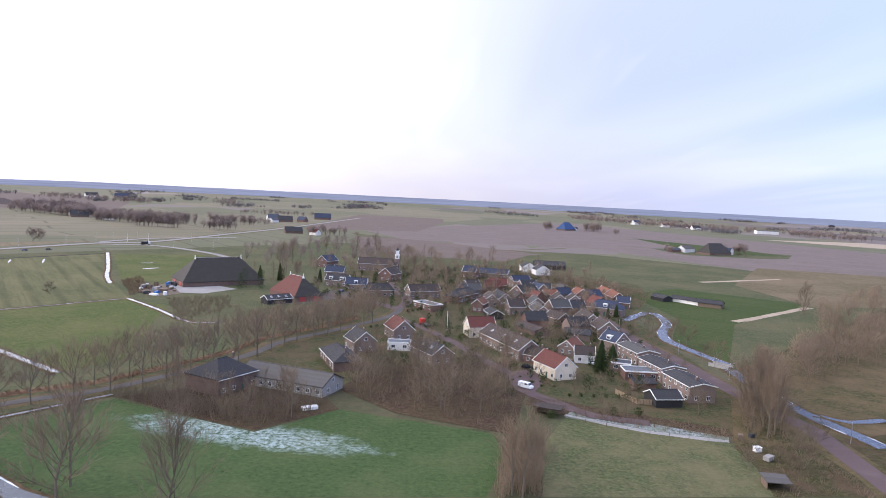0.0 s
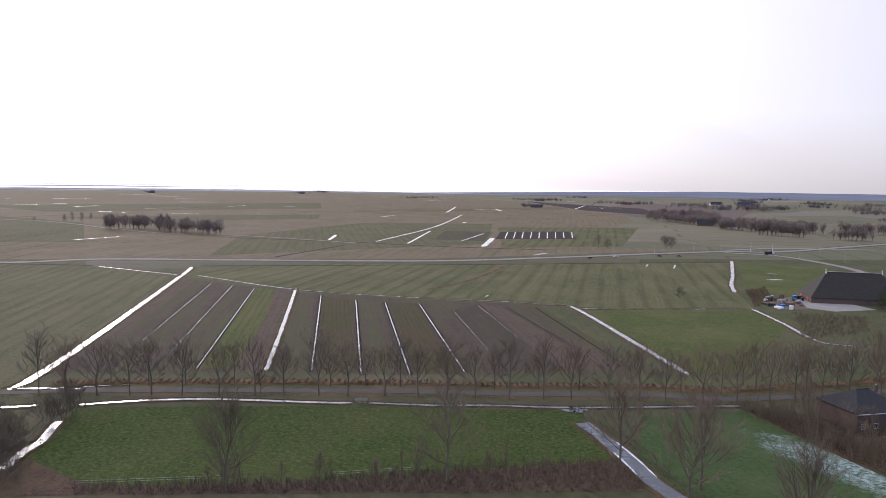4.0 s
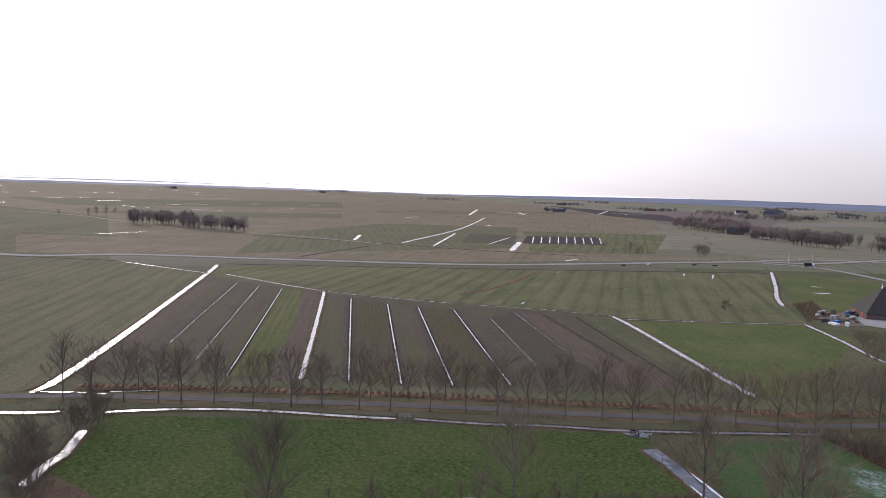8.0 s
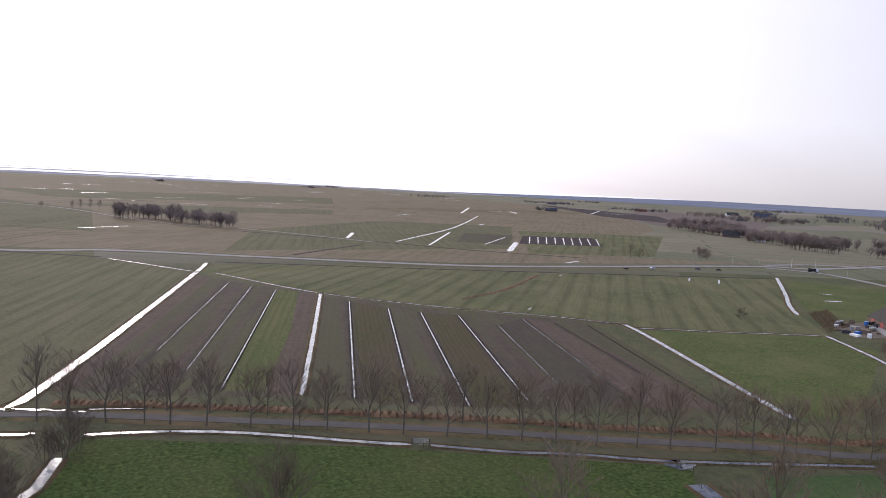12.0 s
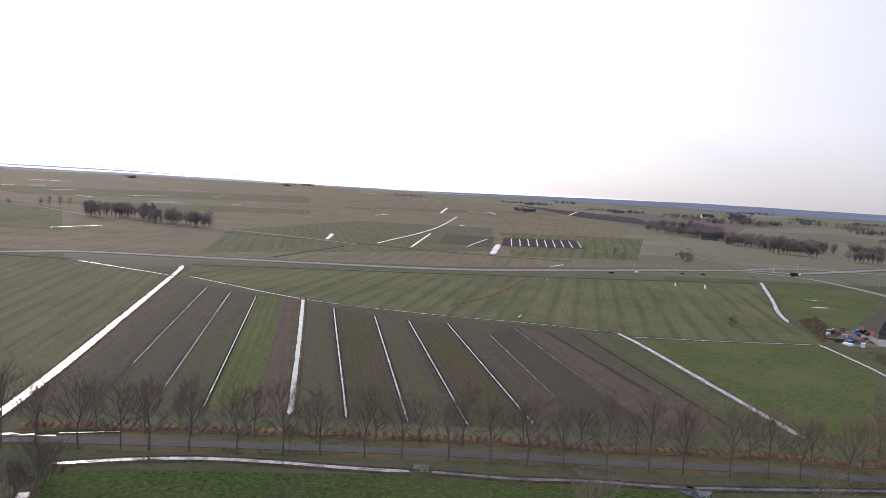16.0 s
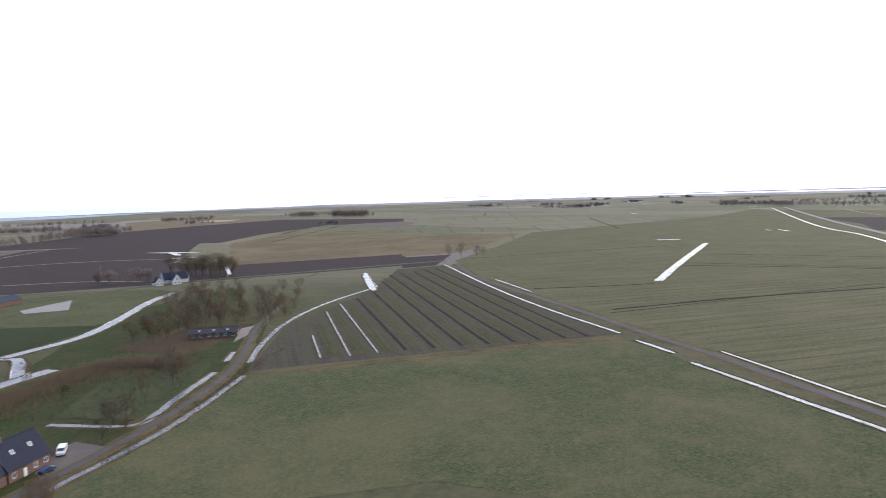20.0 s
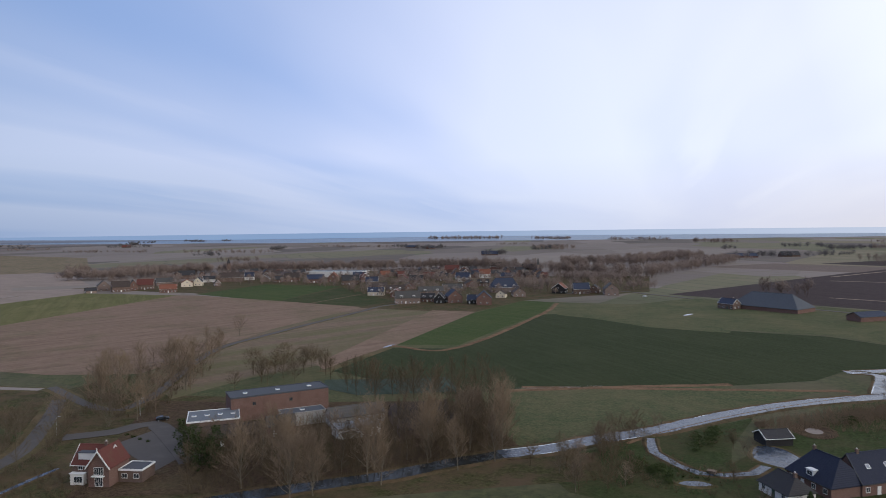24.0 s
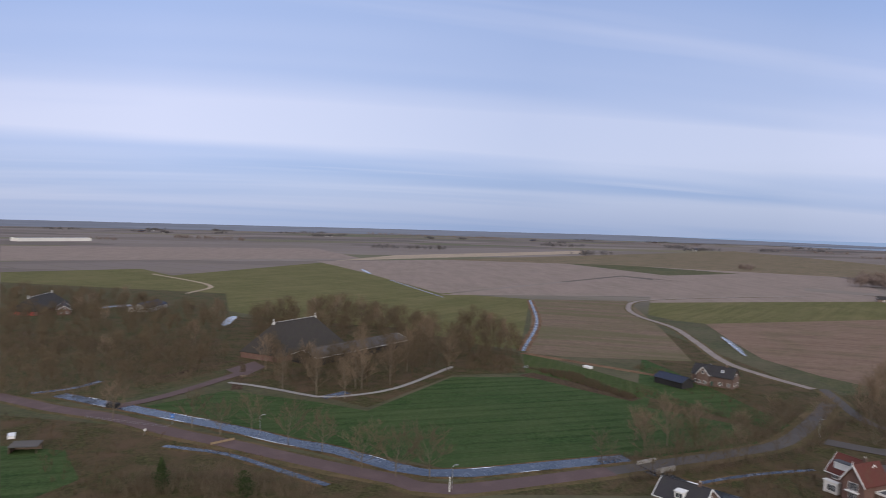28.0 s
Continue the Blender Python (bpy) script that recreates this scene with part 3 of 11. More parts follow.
def tube(verts, faces, a, b, ra, rb, sides=3, cap=False):
    """Adds a tapered rod between two places to vertex and face lists."""
    a, b = Vector(a), Vector(b)
    d = (b - a).normalized()
    u = d.orthogonal().normalized()
    v = d.cross(u)
    k = len(verts)
    for p, r in ((a, ra), (b, rb)):
        for i in range(sides):
            t = 2 * math.pi * i / sides
            verts.append(tuple(p + (u * math.cos(t) + v * math.sin(t)) * r))
    for i in range(sides):
        j = (i + 1) % sides
        faces.append((k + i, k + j, k + sides + j, k + sides + i))
    if cap or sides > 3:
        faces.append(tuple(range(k + sides, k + 2 * sides)))


def spike(verts, faces, a, b, r):
    """A thin twig that runs out to a point."""
    d = (b - a).normalized()
    u = d.orthogonal().normalized() * r
    v = d.cross(u)
    k = len(verts)
    verts += [tuple(a + u), tuple(a - u * 0.5 + v * 0.87), tuple(a - u * 0.5 - v * 0.87), tuple(b)]
    faces += [(k, k + 1, k + 3), (k + 1, k + 2, k + 3), (k + 2, k, k + 3)]


def smooth_line(points, step=6.0):
    """A line through the given places, rounded and cut into short steps."""
    p = [np.array(q, float) for q in points]
    if len(p) == 2:
        k = max(1, int(np.hypot(*(p[1] - p[0])) / (step * 2)))
        return [p[0] + (p[1] - p[0]) * i / k for i in range(k + 1)]
    p = [2 * p[0] - p[1]] + p + [2 * p[-1] - p[-2]]
    out = []
    for i in range(1, len(p) - 2):
        k = max(1, int(np.hypot(*(p[i + 1] - p[i])) / step))
        for j in range(k):
            t = j / k
            a, b, c, d = p[i - 1], p[i], p[i + 1], p[i + 2]
            out.append(0.5 * (2 * b + (c - a) * t + (2 * a - 5 * b + 4 * c - d) * t * t + (3 * b - a - 3 * c + d) * t ** 3))
    out.append(p[-2])
    return out


def normals(line):
    line = np.array(line)
    d = np.gradient(line, axis=0)
    d /= np.maximum(np.hypot(d[:, 0], d[:, 1]), 1e-6)[:, None]
    return line, np.stack([-d[:, 1], d[:, 0]], 1)


def strip(name, points, profile, material, wobble=0.0, step=6.0, kind="structure", label="", category="", taper=False):
    """A band along a line; profile is rows of (offset to the left, height)."""
    line, side = normals(smooth_line(points, step))
    verts, faces = [], []
    k = len(profile)
    for i, (q, s) in enumerate(zip(line, side)):
        for o, z in profile:
            w_ = o * (1 + wobble * (noise.noise((q[0] * 0.13, q[1] * 0.13, o)) + 0.7 * noise.noise((q[0] * 0.41, q[1] * 0.41, o + 9))))
            if taper:
                w_ *= min(1.0, 0.25 + 0.5 * i, 0.25 + 0.5 * (len(line) - 1 - i))
            verts.append((q[0] + s[0] * w_, q[1] + s[1] * w_, z))
    for i in range(len(line) - 1):
        for j in range(k - 1):
            faces.append((i * k + j + 1, i * k + j, i * k + k + j, i * k + k + j + 1))
    ob = part(name, mesh_of(name, verts, faces), material)
    return tagged(ob, label or name.replace("_", " "), category or name.split("_")[-1], kind=kind)


def road(points, width, material, verge=2.0, label="narrow grey asphalt country road between grass verges", name="road"):
    h = width / 2
    ROADS.append(width)
    z = 0.19 + 0.002 * len(ROADS)
    if verge:
        strip("verge", points, [(h + verge, 0.03), (h - 0.1, z - 0.05), (-h + 0.1, z - 0.05), (-h - verge, 0.03)], "verge", 0.25, label="rough winter grass verge beside the road", category="verge")
    return strip(name, points, [(h, z - 0.07), (h, z), (0, z + 0.04), (-h, z), (-h, z - 0.07)], material, 0.02, label=label, category="road")


LAYER = [0]


def ditch(points, width, material="ditch_ice", bank=1.2, bank_material="verge", label="straight field ditch with ice reflecting the pale sky"):
    h = width / 2
    LAYER[0] += 1
    z = 0.10 + 0.0006 * LAYER[0]
    if bank_material == "verge":
        bank_material = "bank"
    if bank:
        strip("bank", points, [(h + bank, 0.02), (h + bank * 0.4, 0.30), (h - 0.15, 0.085), (-h + 0.15, 0.085), (-h - bank * 0.4, 0.30), (-h - bank, 0.02)], bank_material, 0.2,
              label="low grassy bank of a ditch", category="bank")
    if material == "canal_ice" and width > 3:
        line, side = normals(smooth_line(points, 2.0))
        for e in (-1, 1):
            run = []
            for q, d in zip(line, side):
                if noise.noise((q[0] * 0.07, q[1] * 0.07, 3.0 * e)) > 0.12:
                    run.append((q[0] + e * d[0] * (h - 0.15), q[1] + e * d[1] * (h - 0.15)))
                else:
                    if len(run) > 3:
                        strip("ice_edge", run, [(0.28, z + 0.02), (-0.28, z + 0.012)], "ice_white", 0.9, 3.0, label="rim of white ice along the bank", category="ice", taper=True)
                    run = []
    return strip("water", points, [(h, z), (-h, z)], material, 0.42 if width < 3 else 0.2, 1.8, label=label, category="ditch", taper=material == "ditch_ice")


def pond(x, y, rx, ry, turn, material, label):
    """A rounded sheet of ice with a low bank."""
    LAYER[0] += 1
    z = 0.10 + 0.0006 * LAYER[0]
    ring = [(math.cos(t) * (1 + 0.10 * math.sin(3 * t + x)), math.sin(t) * (1 + 0.08 * math.cos(2 * t + y))) for t in (6.2832 * i / 40 for i in range(40))]
    c, s = math.cos(radians(turn)), math.sin(radians(turn))
    put = lambda u, v, k, h: (x + (u * (rx + k)) * c - (v * (ry + k)) * s, y + (u * (rx + k)) * s + (v * (ry + k)) * c, h)
    verts = [put(u, v, k, h) for k, h in ((1.4, 0.02), (0.6, 0.3), (-0.1, 0.09)) for u, v in ring]
    faces = [(r * 40 + i, r * 40 + (i + 1) % 40, r * 40 + 40 + (i + 1) % 40, r * 40 + 40 + i) for r in (0, 1) for i in range(40)]
    tagged(part("bank", mesh_of("bank", verts, faces), "verge"), "low grassy bank of a pond", "bank", kind="structure")
    return tagged(part("water", mesh_of("water", [put(u, v, 0, z) for u, v in ring], [tuple(range(40))]), material), label, "pond", kind="structure")


PARCELS, ROADS = [], []


def field(points, material, label, rough_edge=0.0):
    """A parcel of land: a thin sheet on the ground."""
    PARCELS.append(material)
    z = 0.010 + 0.0008 * len(PARCELS)
    bm = bmesh.new()
    f = bm.faces.new([bm.verts.new((x, y, z)) for x, y in points])
    bmesh.ops.triangulate(bm, faces=[f])
    if bm.faces and sum(f.normal.z for f in bm.faces) < 0:
        bmesh.ops.reverse_faces(bm, faces=bm.faces)
    me = bpy.data.meshes.new("field")
    bm.to_mesh(me)
    bm.free()
    return tagged(part("field", me, material), label, "field", kind="structure")


# ---- bare winter trees ----
def grow(seed, height, spread, bole=0.3, limbs=7, forks=(5, 5, 3), upright=0.55, stems=1, twig=0.03, droop=0.0, simple=False, girth=0.0165):
    """A leafless tree: trunk and limbs in one mesh, the fine crown in another."""
    rng = random.Random(seed)
    wood, fine = ([], []), ([], [])

    def reach(a, direction, length, radius, level):
        d = Vector(direction).normalized()
        bend = Vector((rng.uniform(-1, 1), rng.uniform(-1, 1), rng.uniform(-0.2, 0.8))) * 0.22
        if level == 1:
            bend.z += 0.30
        mid = Vector(a) + d * length * 0.5
        end = mid + (d + bend + Vector((0, 0, -droop * level * 0.2))).normalized() * length * 0.5
        store = wood if level < 2 else fine
        r2 = max(radius * 0.55, twig * 0.5)
        if level > len(forks):
            spike(*store, Vector(a), end, radius * 1.15)
        elif simple:
            tube(*store, a, end, radius, r2)
        elif level < 3:
            tube(*store, a, mid, radius, (radius + r2) / 2, 5 if level == 0 else 3)
            tube(*store, mid, end, (radius + r2) / 2, r2, 5 if level == 0 else 3)
        else:
            tube(*store, a, end, radius, r2)
        if level <= len(forks):
            count = limbs if level == 0 else forks[level - 1]
            for i in range(count):
                f = (i + rng.random()) / count
                start = min(0.6, bole * 1.3) if level == 0 else 0.3
                f = start + (1.02 - start) * f
                p = Vector(a) + (mid - Vector(a)) * f * 2 if f < 0.5 else mid + (end - mid) * (f - 0.5) * 2
                t = rng.uniform(0, 6.283) if level else i * 2.4 + rng.random()
                out = Vector((math.cos(t), math.sin(t), 0))
                if level == 0:
                    up = (f - start) / (1.02 - start)
                    lean = min(0.94, upright * (0.62 + 0.78 * up))
                    way = out * (1 - lean) + Vector((0, 0, lean))
                    ln = height * spread * (0.72 + 0.42 * math.sin(math.pi * (0.18 + 0.62 * up))) * rng.uniform(0.82, 1.12)
                else:
                    way = d * 0.75 + out * 0.62 + Vector((0, 0, 0.22 - droop * 0.4))
                    ln = length * rng.uniform(0.42, 0.66)
                reach(p, way, ln, max(radius * (0.38 if level == 0 else 0.46), twig), level + 1)

    for s in range(stems):
        t = 6.283 * s / stems + rng.random()
        lean = 0.0 if stems == 1 else rng.uniform(0.15, 0.45)
        reach((math.cos(t) * 0.3 * (stems > 1), math.sin(t) * 0.3 * (stems > 1), -0.1), (math.cos(t) * lean + rng.uniform(-0.05, 0.05), math.sin(t) * lean + rng.uniform(-0.05, 0.05), 1),
              height * (0.64 if stems == 1 else 0.8) * rng.uniform(0.88, 1.1), max(height * girth / stems ** 0.5, 0.03), 0)
    return wood, fine


TREES = {}


def tree_kind(kind, variants, crown_material, label, seed, **shape):
    """Builds some variants of a kind of tree, far off below ground level of use; copies share the meshes."""
    rows = []
    for i in range(variants):
        wood, fine = grow(seed + i, **shape)
        a, b = mesh_of("trunk", *wood), mesh_of("crown", *fine)
        a.materials.append(MATS["bark"])
        b.materials.append(MATS[crown_material])
        rows.append((a, b))
    TREES[kind] = (rows, label)


def tree(kind, x, y, scale=1.0, turn=None, group="", label=""):
    rows, text = TREES[kind]
    rng = random.Random(int(x * 13.7) * 7919 + int(y * 11.3))
    a, b = rows[rng.randrange(len(rows))]
    m = pose(x, y, 0, 0, 0, rng.uniform(0, 360) if turn is None else turn) @ Matrix.Diagonal((scale, scale, scale * rng.uniform(0.92, 1.1), 1))
    ob = thing("tree", m, label or text, "tree", group)
    part("trunk", a, "bark", ob)
    part("crown", b, "twigs", ob)
    return ob


LOW = {}


def fluffy_kind(kind, variants, seed, height, width, bole, count, twig, thick):
    """Far trees: a trunk with a few limbs and an uneven crown of many fine twigs pointing outward and up."""
    rows = []
    for i in range(variants):
        rng = random.Random(seed + i)
        verts, faces = [], []
        base = height * bole
        tube(verts, faces, (0, 0, -0.1), (0, 0, height * 0.6), height * 0.018, height * 0.008)
        lobes = []
        for k in range(7):
            a, r = k * 2.4 + rng.random(), width * 0.5 * rng.uniform(0.25, 0.62)
            z = base + (height - base) * rng.uniform(0.25, 0.74)
            lobes.append((Vector((math.cos(a) * r, math.sin(a) * r, z)), width * rng.uniform(0.22, 0.34), (height - base) * rng.uniform(0.20, 0.30)))
            tube(verts, faces, (0, 0, base * 0.8 + 0.3 * (z - base)), lobes[-1][0], height * 0.008, height * 0.004)
        lobes.append((Vector((0, 0, height * 0.74)), width * 0.26, height * 0.25))
        for k in range(count):
            c, r, h = lobes[k % len(lobes)]
            d = Vector((rng.gauss(0, 1), rng.gauss(0, 1), rng.gauss(0, 1))).normalized()
            q = rng.random() ** 0.4
            at = c + Vector((d.x * r * q, d.y * r * q, d.z * h * q))
            if at.z < base * 0.7:
                continue
            spike(verts, faces, at, at + (d * 0.7 + Vector((0, 0, 0.6))) * twig * rng.uniform(0.6, 1.3), thick)
        tris = [(f[0], f[j], f[j + 1]) for f in faces for j in range(1, len(f) - 1)]
        rows.append((np.array(verts, dtype=np.float32), np.array(tris, dtype=np.int32)))
    LOW[kind] = rows


def low_kind(kind, variants, seed, **shape):
    """Simpler trees as triangle arrays, to be joined into woods."""
    rows = []
    for i in range(variants):
        wood, fine = grow(seed + i, simple=True, **shape)
        v = np.array(wood[0] + fine[0], dtype=np.float32)
        tris = []
        for faces, base in ((wood[1], 0), (fine[1], len(wood[0]))):
            for f in faces:
                for j in range(1, len(f) - 1):
                    tris.append((f[0] + base, f[j] + base, f[j + 1] + base))
        rows.append((v, np.array(tris, dtype=np.int32)))
    LOW[kind] = rows


def wood(places, kinds, low, high, material, label, seed, category="wood", name="wood"):
    """Many leafless trees joined into one uncountable mass."""
    rng = random.Random(seed)
    vs, ts, base = [], [], 0
    for x, y in places:
        v, t = rng.choice(LOW[rng.choice(kinds)])
        a, k = rng.uniform(0, 6.283), rng.uniform(low, high)
        c, s = math.cos(a) * k, math.sin(a) * k
        q = np.empty_like(v)
        q[:, 0] = v[:, 0] * c - v[:, 1] * s + x
        q[:, 1] = v[:, 0] * s + v[:, 1] * c + y
        q[:, 2] = v[:, 2] * k * rng.uniform(0.9, 1.12)
        vs.append(q)
        ts.append(t + base)
        base += len(v)
    if not vs:
        return None
    v, t = np.concatenate(vs), np.concatenate(ts)
    me = bpy.data.meshes.new(name)
    me.vertices.add(len(v))
    me.vertices.foreach_set("co", v.ravel())
    me.loops.add(t.size)
    me.loops.foreach_set("vertex_index", t.ravel())
    me.polygons.add(len(t))
    me.polygons.foreach_set("loop_start", np.arange(0, t.size, 3, dtype=np.int32))
    me.update(calc_edges=True)
    return tagged(part(name, me, material), label, category, kind="stuff")


def inside(p, poly):
    hit = False
    for i in range(len(poly)):
        (x1, y1), (x2, y2) = poly[i - 1], poly[i]
        if (y1 > p[1]) != (y2 > p[1]) and p[0] < (x2 - x1) * (p[1] - y1) / (y2 - y1) + x1:
            hit = not hit
    return hit


def scatter(poly, spacing, seed):
    """Uneven places within an outline, about spacing apart."""
    rng = random.Random(seed)
    xs, ys = [p[0] for p in poly], [p[1] for p in poly]
    y = min(ys)
    while y < max(ys):
        x = min(xs)
        while x < max(xs):
            p = (x + rng.uniform(-0.45, 0.45) * spacing, y + rng.uniform(-0.45, 0.45) * spacing)
            if inside(p, poly):
                yield p
            x += spacing
        y += spacing


CLEAR = []


def free(x, y, gap=0.0):
    """True where a place keeps clear of every building by three metres plus gap."""
    for cx, cy, c, s, l, w_ in CLEAR:
        dx, dy = x - cx, y - cy
        if abs(dx * c + dy * s) < l + 3 + gap and abs(dy * c - dx * s) < w_ + 3 + gap:
            return False
    return True


def grove(poly, spacing, kinds, seed, low=0.8, high=1.15, group="bare trees of the grove"):
    rng = random.Random(seed)
    for x, y in scatter(poly, spacing, seed):
        if free(x, y):
            tree(rng.choice(kinds), x, y, rng.uniform(low, high), group=group)


def bush_mass(name, places, height, width, stems, material, label, category, seed, lean=0.35, twig=0.03):
    """Many low bushes, reeds or saplings joined into one uncountable mass."""
    rng = random.Random(seed)
    verts, faces = [], []
    for x, y in places:
        k = rng.uniform(0.6, 1.25)
        for _ in range(stems):
            t, r = rng.uniform(0, 6.283), width * k * rng.random() ** 0.5
            a = Vector((x + math.cos(t) * r * 0.5, y + math.sin(t) * r * 0.5, 0))
            b = a + Vector((math.cos(t) * r * lean * 2 + rng.uniform(-0.2, 0.2), math.sin(t) * r * lean * 2 + rng.uniform(-0.2, 0.2), height * k * rng.uniform(0.5, 1.0)))
            mid = a + (b - a) * 0.5 + Vector((rng.uniform(-1, 1), rng.uniform(-1, 1), 0.4)) * height * 0.07
            tube(verts, faces, a, mid, twig * 1.5, twig)
            spike(verts, faces, mid, b, twig)
            for i in range(3):
                p = a + (mid - a) * rng.uniform(0.5, 1.0) if i == 0 else mid + (b - mid) * rng.uniform(0.0, 0.8)
                q = p + Vector((rng.uniform(-1, 1), rng.uniform(-1, 1), rng.uniform(0.1, 1.1))) * height * 0.24 * k
                spike(verts, faces, p, q, twig * 0.85)
    return tagged(part(name, mesh_of(name, verts, faces), material), label, category, kind="stuff")


def leafy(name, places, height, radius, count, leaf, material, label, category, seed):
    """Evergreen growth: uneven clumps of small leaves."""
    rng = random.Random(seed)
    verts, faces = [], []
    for x, y in places:
        h, r = height * rng.uniform(0.75, 1.2), radius * rng.uniform(0.8, 1.2)
        for _ in range(count):
            v = rng.random() ** 0.8
            t, q = rng.uniform(0, 6.283), r * rng.random() ** 0.4 * (0.35 + 1.1 * math.sin(3.0 * min(1.0, v * 0.95 + 0.03)) ** 0.7) * (0.8 + 0.3 * math.sin(5 * v * 3 + x))
            c = Vector((x + math.cos(t) * q, y + math.sin(t) * q, 0.1 + h * v))
            k = len(verts)
            for _ in range(3):
                verts.append(tuple(c + Vector((rng.uniform(-1, 1), rng.uniform(-1, 1), rng.uniform(-1, 1))) * leaf))
            faces.append((k, k + 1, k + 2))
    return tagged(part(name, mesh_of(name, verts, faces), material), label, category, kind="stuff")


def along(points, step, offset=0.0, jitter=0.0, seed=1, start=0.0):
    """Places at even steps beside a line."""
    rng = random.Random(seed)
    line, side = normals(smooth_line(points, 2.0))
    run, want = 0.0, start
    for i in range(1, len(line)):
        run += np.hypot(*(line[i] - line[i - 1]))
        if run >= want:
            want += step * rng.uniform(1 - jitter, 1 + jitter)
            q = line[i] + side[i] * (offset + rng.uniform(-jitter, jitter))
            yield float(q[0]), float(q[1])


# ---- houses ----
def window(parent, x, y, z, width, height, turn, frame_material="white_paint", bars=1):
    """A framed window set into a wall: frame with sill and its own dark pane."""
    m = pose(x, y, z, 0, 0, turn)
    t = 0.09
    bm = boxes((-width / 2, width / 2, -0.06, 0.05, -0.05, t), (-width / 2, width / 2, -0.06, 0.05, height - t, height), (-width / 2, -width / 2 + t, -0.06, 0.05, t, height - t),
               (width / 2 - t, width / 2, -0.06, 0.05, t, height - t))
    for i in range(bars):
        c = -width / 2 + width * (i + 1) / (bars + 1)
        box(bm, c - 0.035, c + 0.035, -0.05, 0.045, t, height - t)
    ob = part("window", bm, frame_material, parent)
    ob.matrix_basis = m
    part("pane", boxes((-width / 2 + t, width / 2 - t, -0.03, 0.02, t, height - t)), "glass_dark", ob)
    return ob


def house(x, y, turn, length, width, eave, ridge, wall="brick", roofing="tile_dark", label="brick house with a dark tiled roof", category="house", hip=0.0, over=0.35, chimney=True, windows=True,
          skylights=0, dormers=0, storeys=1, trim="white_paint", group="", door=True, gable_windows=True, name="house", finials=False, slope_tiles=""):
    """A house with its ridge along local x. hip: how far each ridge end is drawn in."""
    ob = thing(name, pose(x, y, 0, 0, 0, turn), label, category, group)
    CLEAR.append((x, y, math.cos(radians(turn)), math.sin(radians(turn)), length / 2, width / 2))
    L, W = length / 2, width / 2
    bm = bmesh.new()
    if hip:
        box(bm, -L, L, -W, W, -0.1, eave)
    else:
        prism(bm, [(-W, -0.1), (W, -0.1), (W, eave), (0, ridge - 0.12), (-W, eave)], -L, L)
    part("wall", bm, wall, ob)
    slope = (ridge - eave) / W
    lo, t = eave - over * slope, 0.2
    bm = bmesh.new()
    if hip:
        h = min(hip, L * 0.98)
        A = [(-L - over, -W - over, lo), (L + over, -W - over, lo), (L + over, W + over, lo), (-L - over, W + over, lo)]
        top = [(-L + h, 0, ridge), (L - h, 0, ridge)]
        v = [bm.verts.new(p) for p in A] + [bm.verts.new(p) for p in top] + [bm.verts.new((p[0], p[1], p[2] + t)) for p in A]
        v[4].co.z += t
        v[5].co.z += t
        for f in ((6, 7, 5, 4), (8, 9, 4, 5), (7, 8, 5), (9, 6, 4), (0, 1, 7, 6), (1, 2, 8, 7), (2, 3, 9, 8), (3, 0, 6, 9), (3, 2, 1, 0)):
            bm.faces.new([v[i] for i in f])
        part("roof", bm, roofing, ob)
        part("ridge_cap", boxes((-L + h - 0.2, L - h + 0.2, -0.13, 0.13, ridge + t - 0.05, ridge + t + 0.12)), roofing, ob)
        if slope_tiles:
            bm = bmesh.new()
            low_ = [bm.verts.new(p) for p in ((-L - over, -W - over, lo + t), (L + over, -W - over, lo + t), (L - h, -0.1, ridge + t), (-L + h, -0.1, ridge + t))]
            top_ = [bm.verts.new((v.co.x, v.co.y, v.co.z + 0.12)) for v in low_]
            bm.faces.new(top_), bm.faces.new(low_[::-1])
            for i in range(4):
                bm.faces.new((low_[i], low_[(i + 1) % 4], top_[(i + 1) % 4], top_[i]))
            part("tiled_slope", bm, slope_tiles, ob, "red tiled slope of the thatched roof")
        if finials:
            part("ridge_line", boxes((-L + h, L - h, -0.17, 0.17, ridge + t + 0.1, ridge + t + 0.24)), "clay_pot", ob, "pale tiled ridge line")
            for e in (-1, 1):
                c = e * (L - h)
                bm = prism(bmesh.new(), [(-0.95, ridge - 0.7), (0.95, ridge - 0.7), (0.16, ridge + 0.7), (0.1, ridge + 2.0), (-0.1, ridge + 2.0), (-0.16, ridge + 0.7)], c + e * 0.35, c + e * 0.6)
                part("owl_board", bm, "white_paint", ob, "white carved board at the ridge end")
                for yy in (-W * 0.5, W * 0.45) if finials != 2 else ():
                    part("barn_door", boxes((min(e * L, e * (L + 0.08)), max(e * L, e * (L + 0.08)), yy - 1.7, yy + 1.7, 0, min(2.7, eave - 0.3))), "red_paint", ob, "red boarded barn door")
    else:
        prism(bm, [(-W - over, lo), (0, ridge), (W + over, lo), (W + over, lo + t), (0, ridge + t), (-W - over, lo + t)], -L - 0.25, L + 0.25)
        part("roof", bm, roofing, ob)
        part("ridge_cap", boxes((-L - 0.25, L + 0.25, -0.13, 0.13, ridge + t - 0.05, ridge + t + 0.1)), roofing, ob)
        if trim:
            for s in (-1, 1):
                bm = prism(bmesh.new(), [(-W - over - 0.03, lo - 0.08), (0, ridge - 0.06), (W + over + 0.03, lo - 0.08), (W + over + 0.03, lo + t + 0.04), (0, ridge + t + 0.06), (-W - over - 0.03, lo + t + 0.04)],
                           s * (L + 0.25), s * (L + 0.37))
                part("bargeboard", bm, trim, ob, "painted gable board")
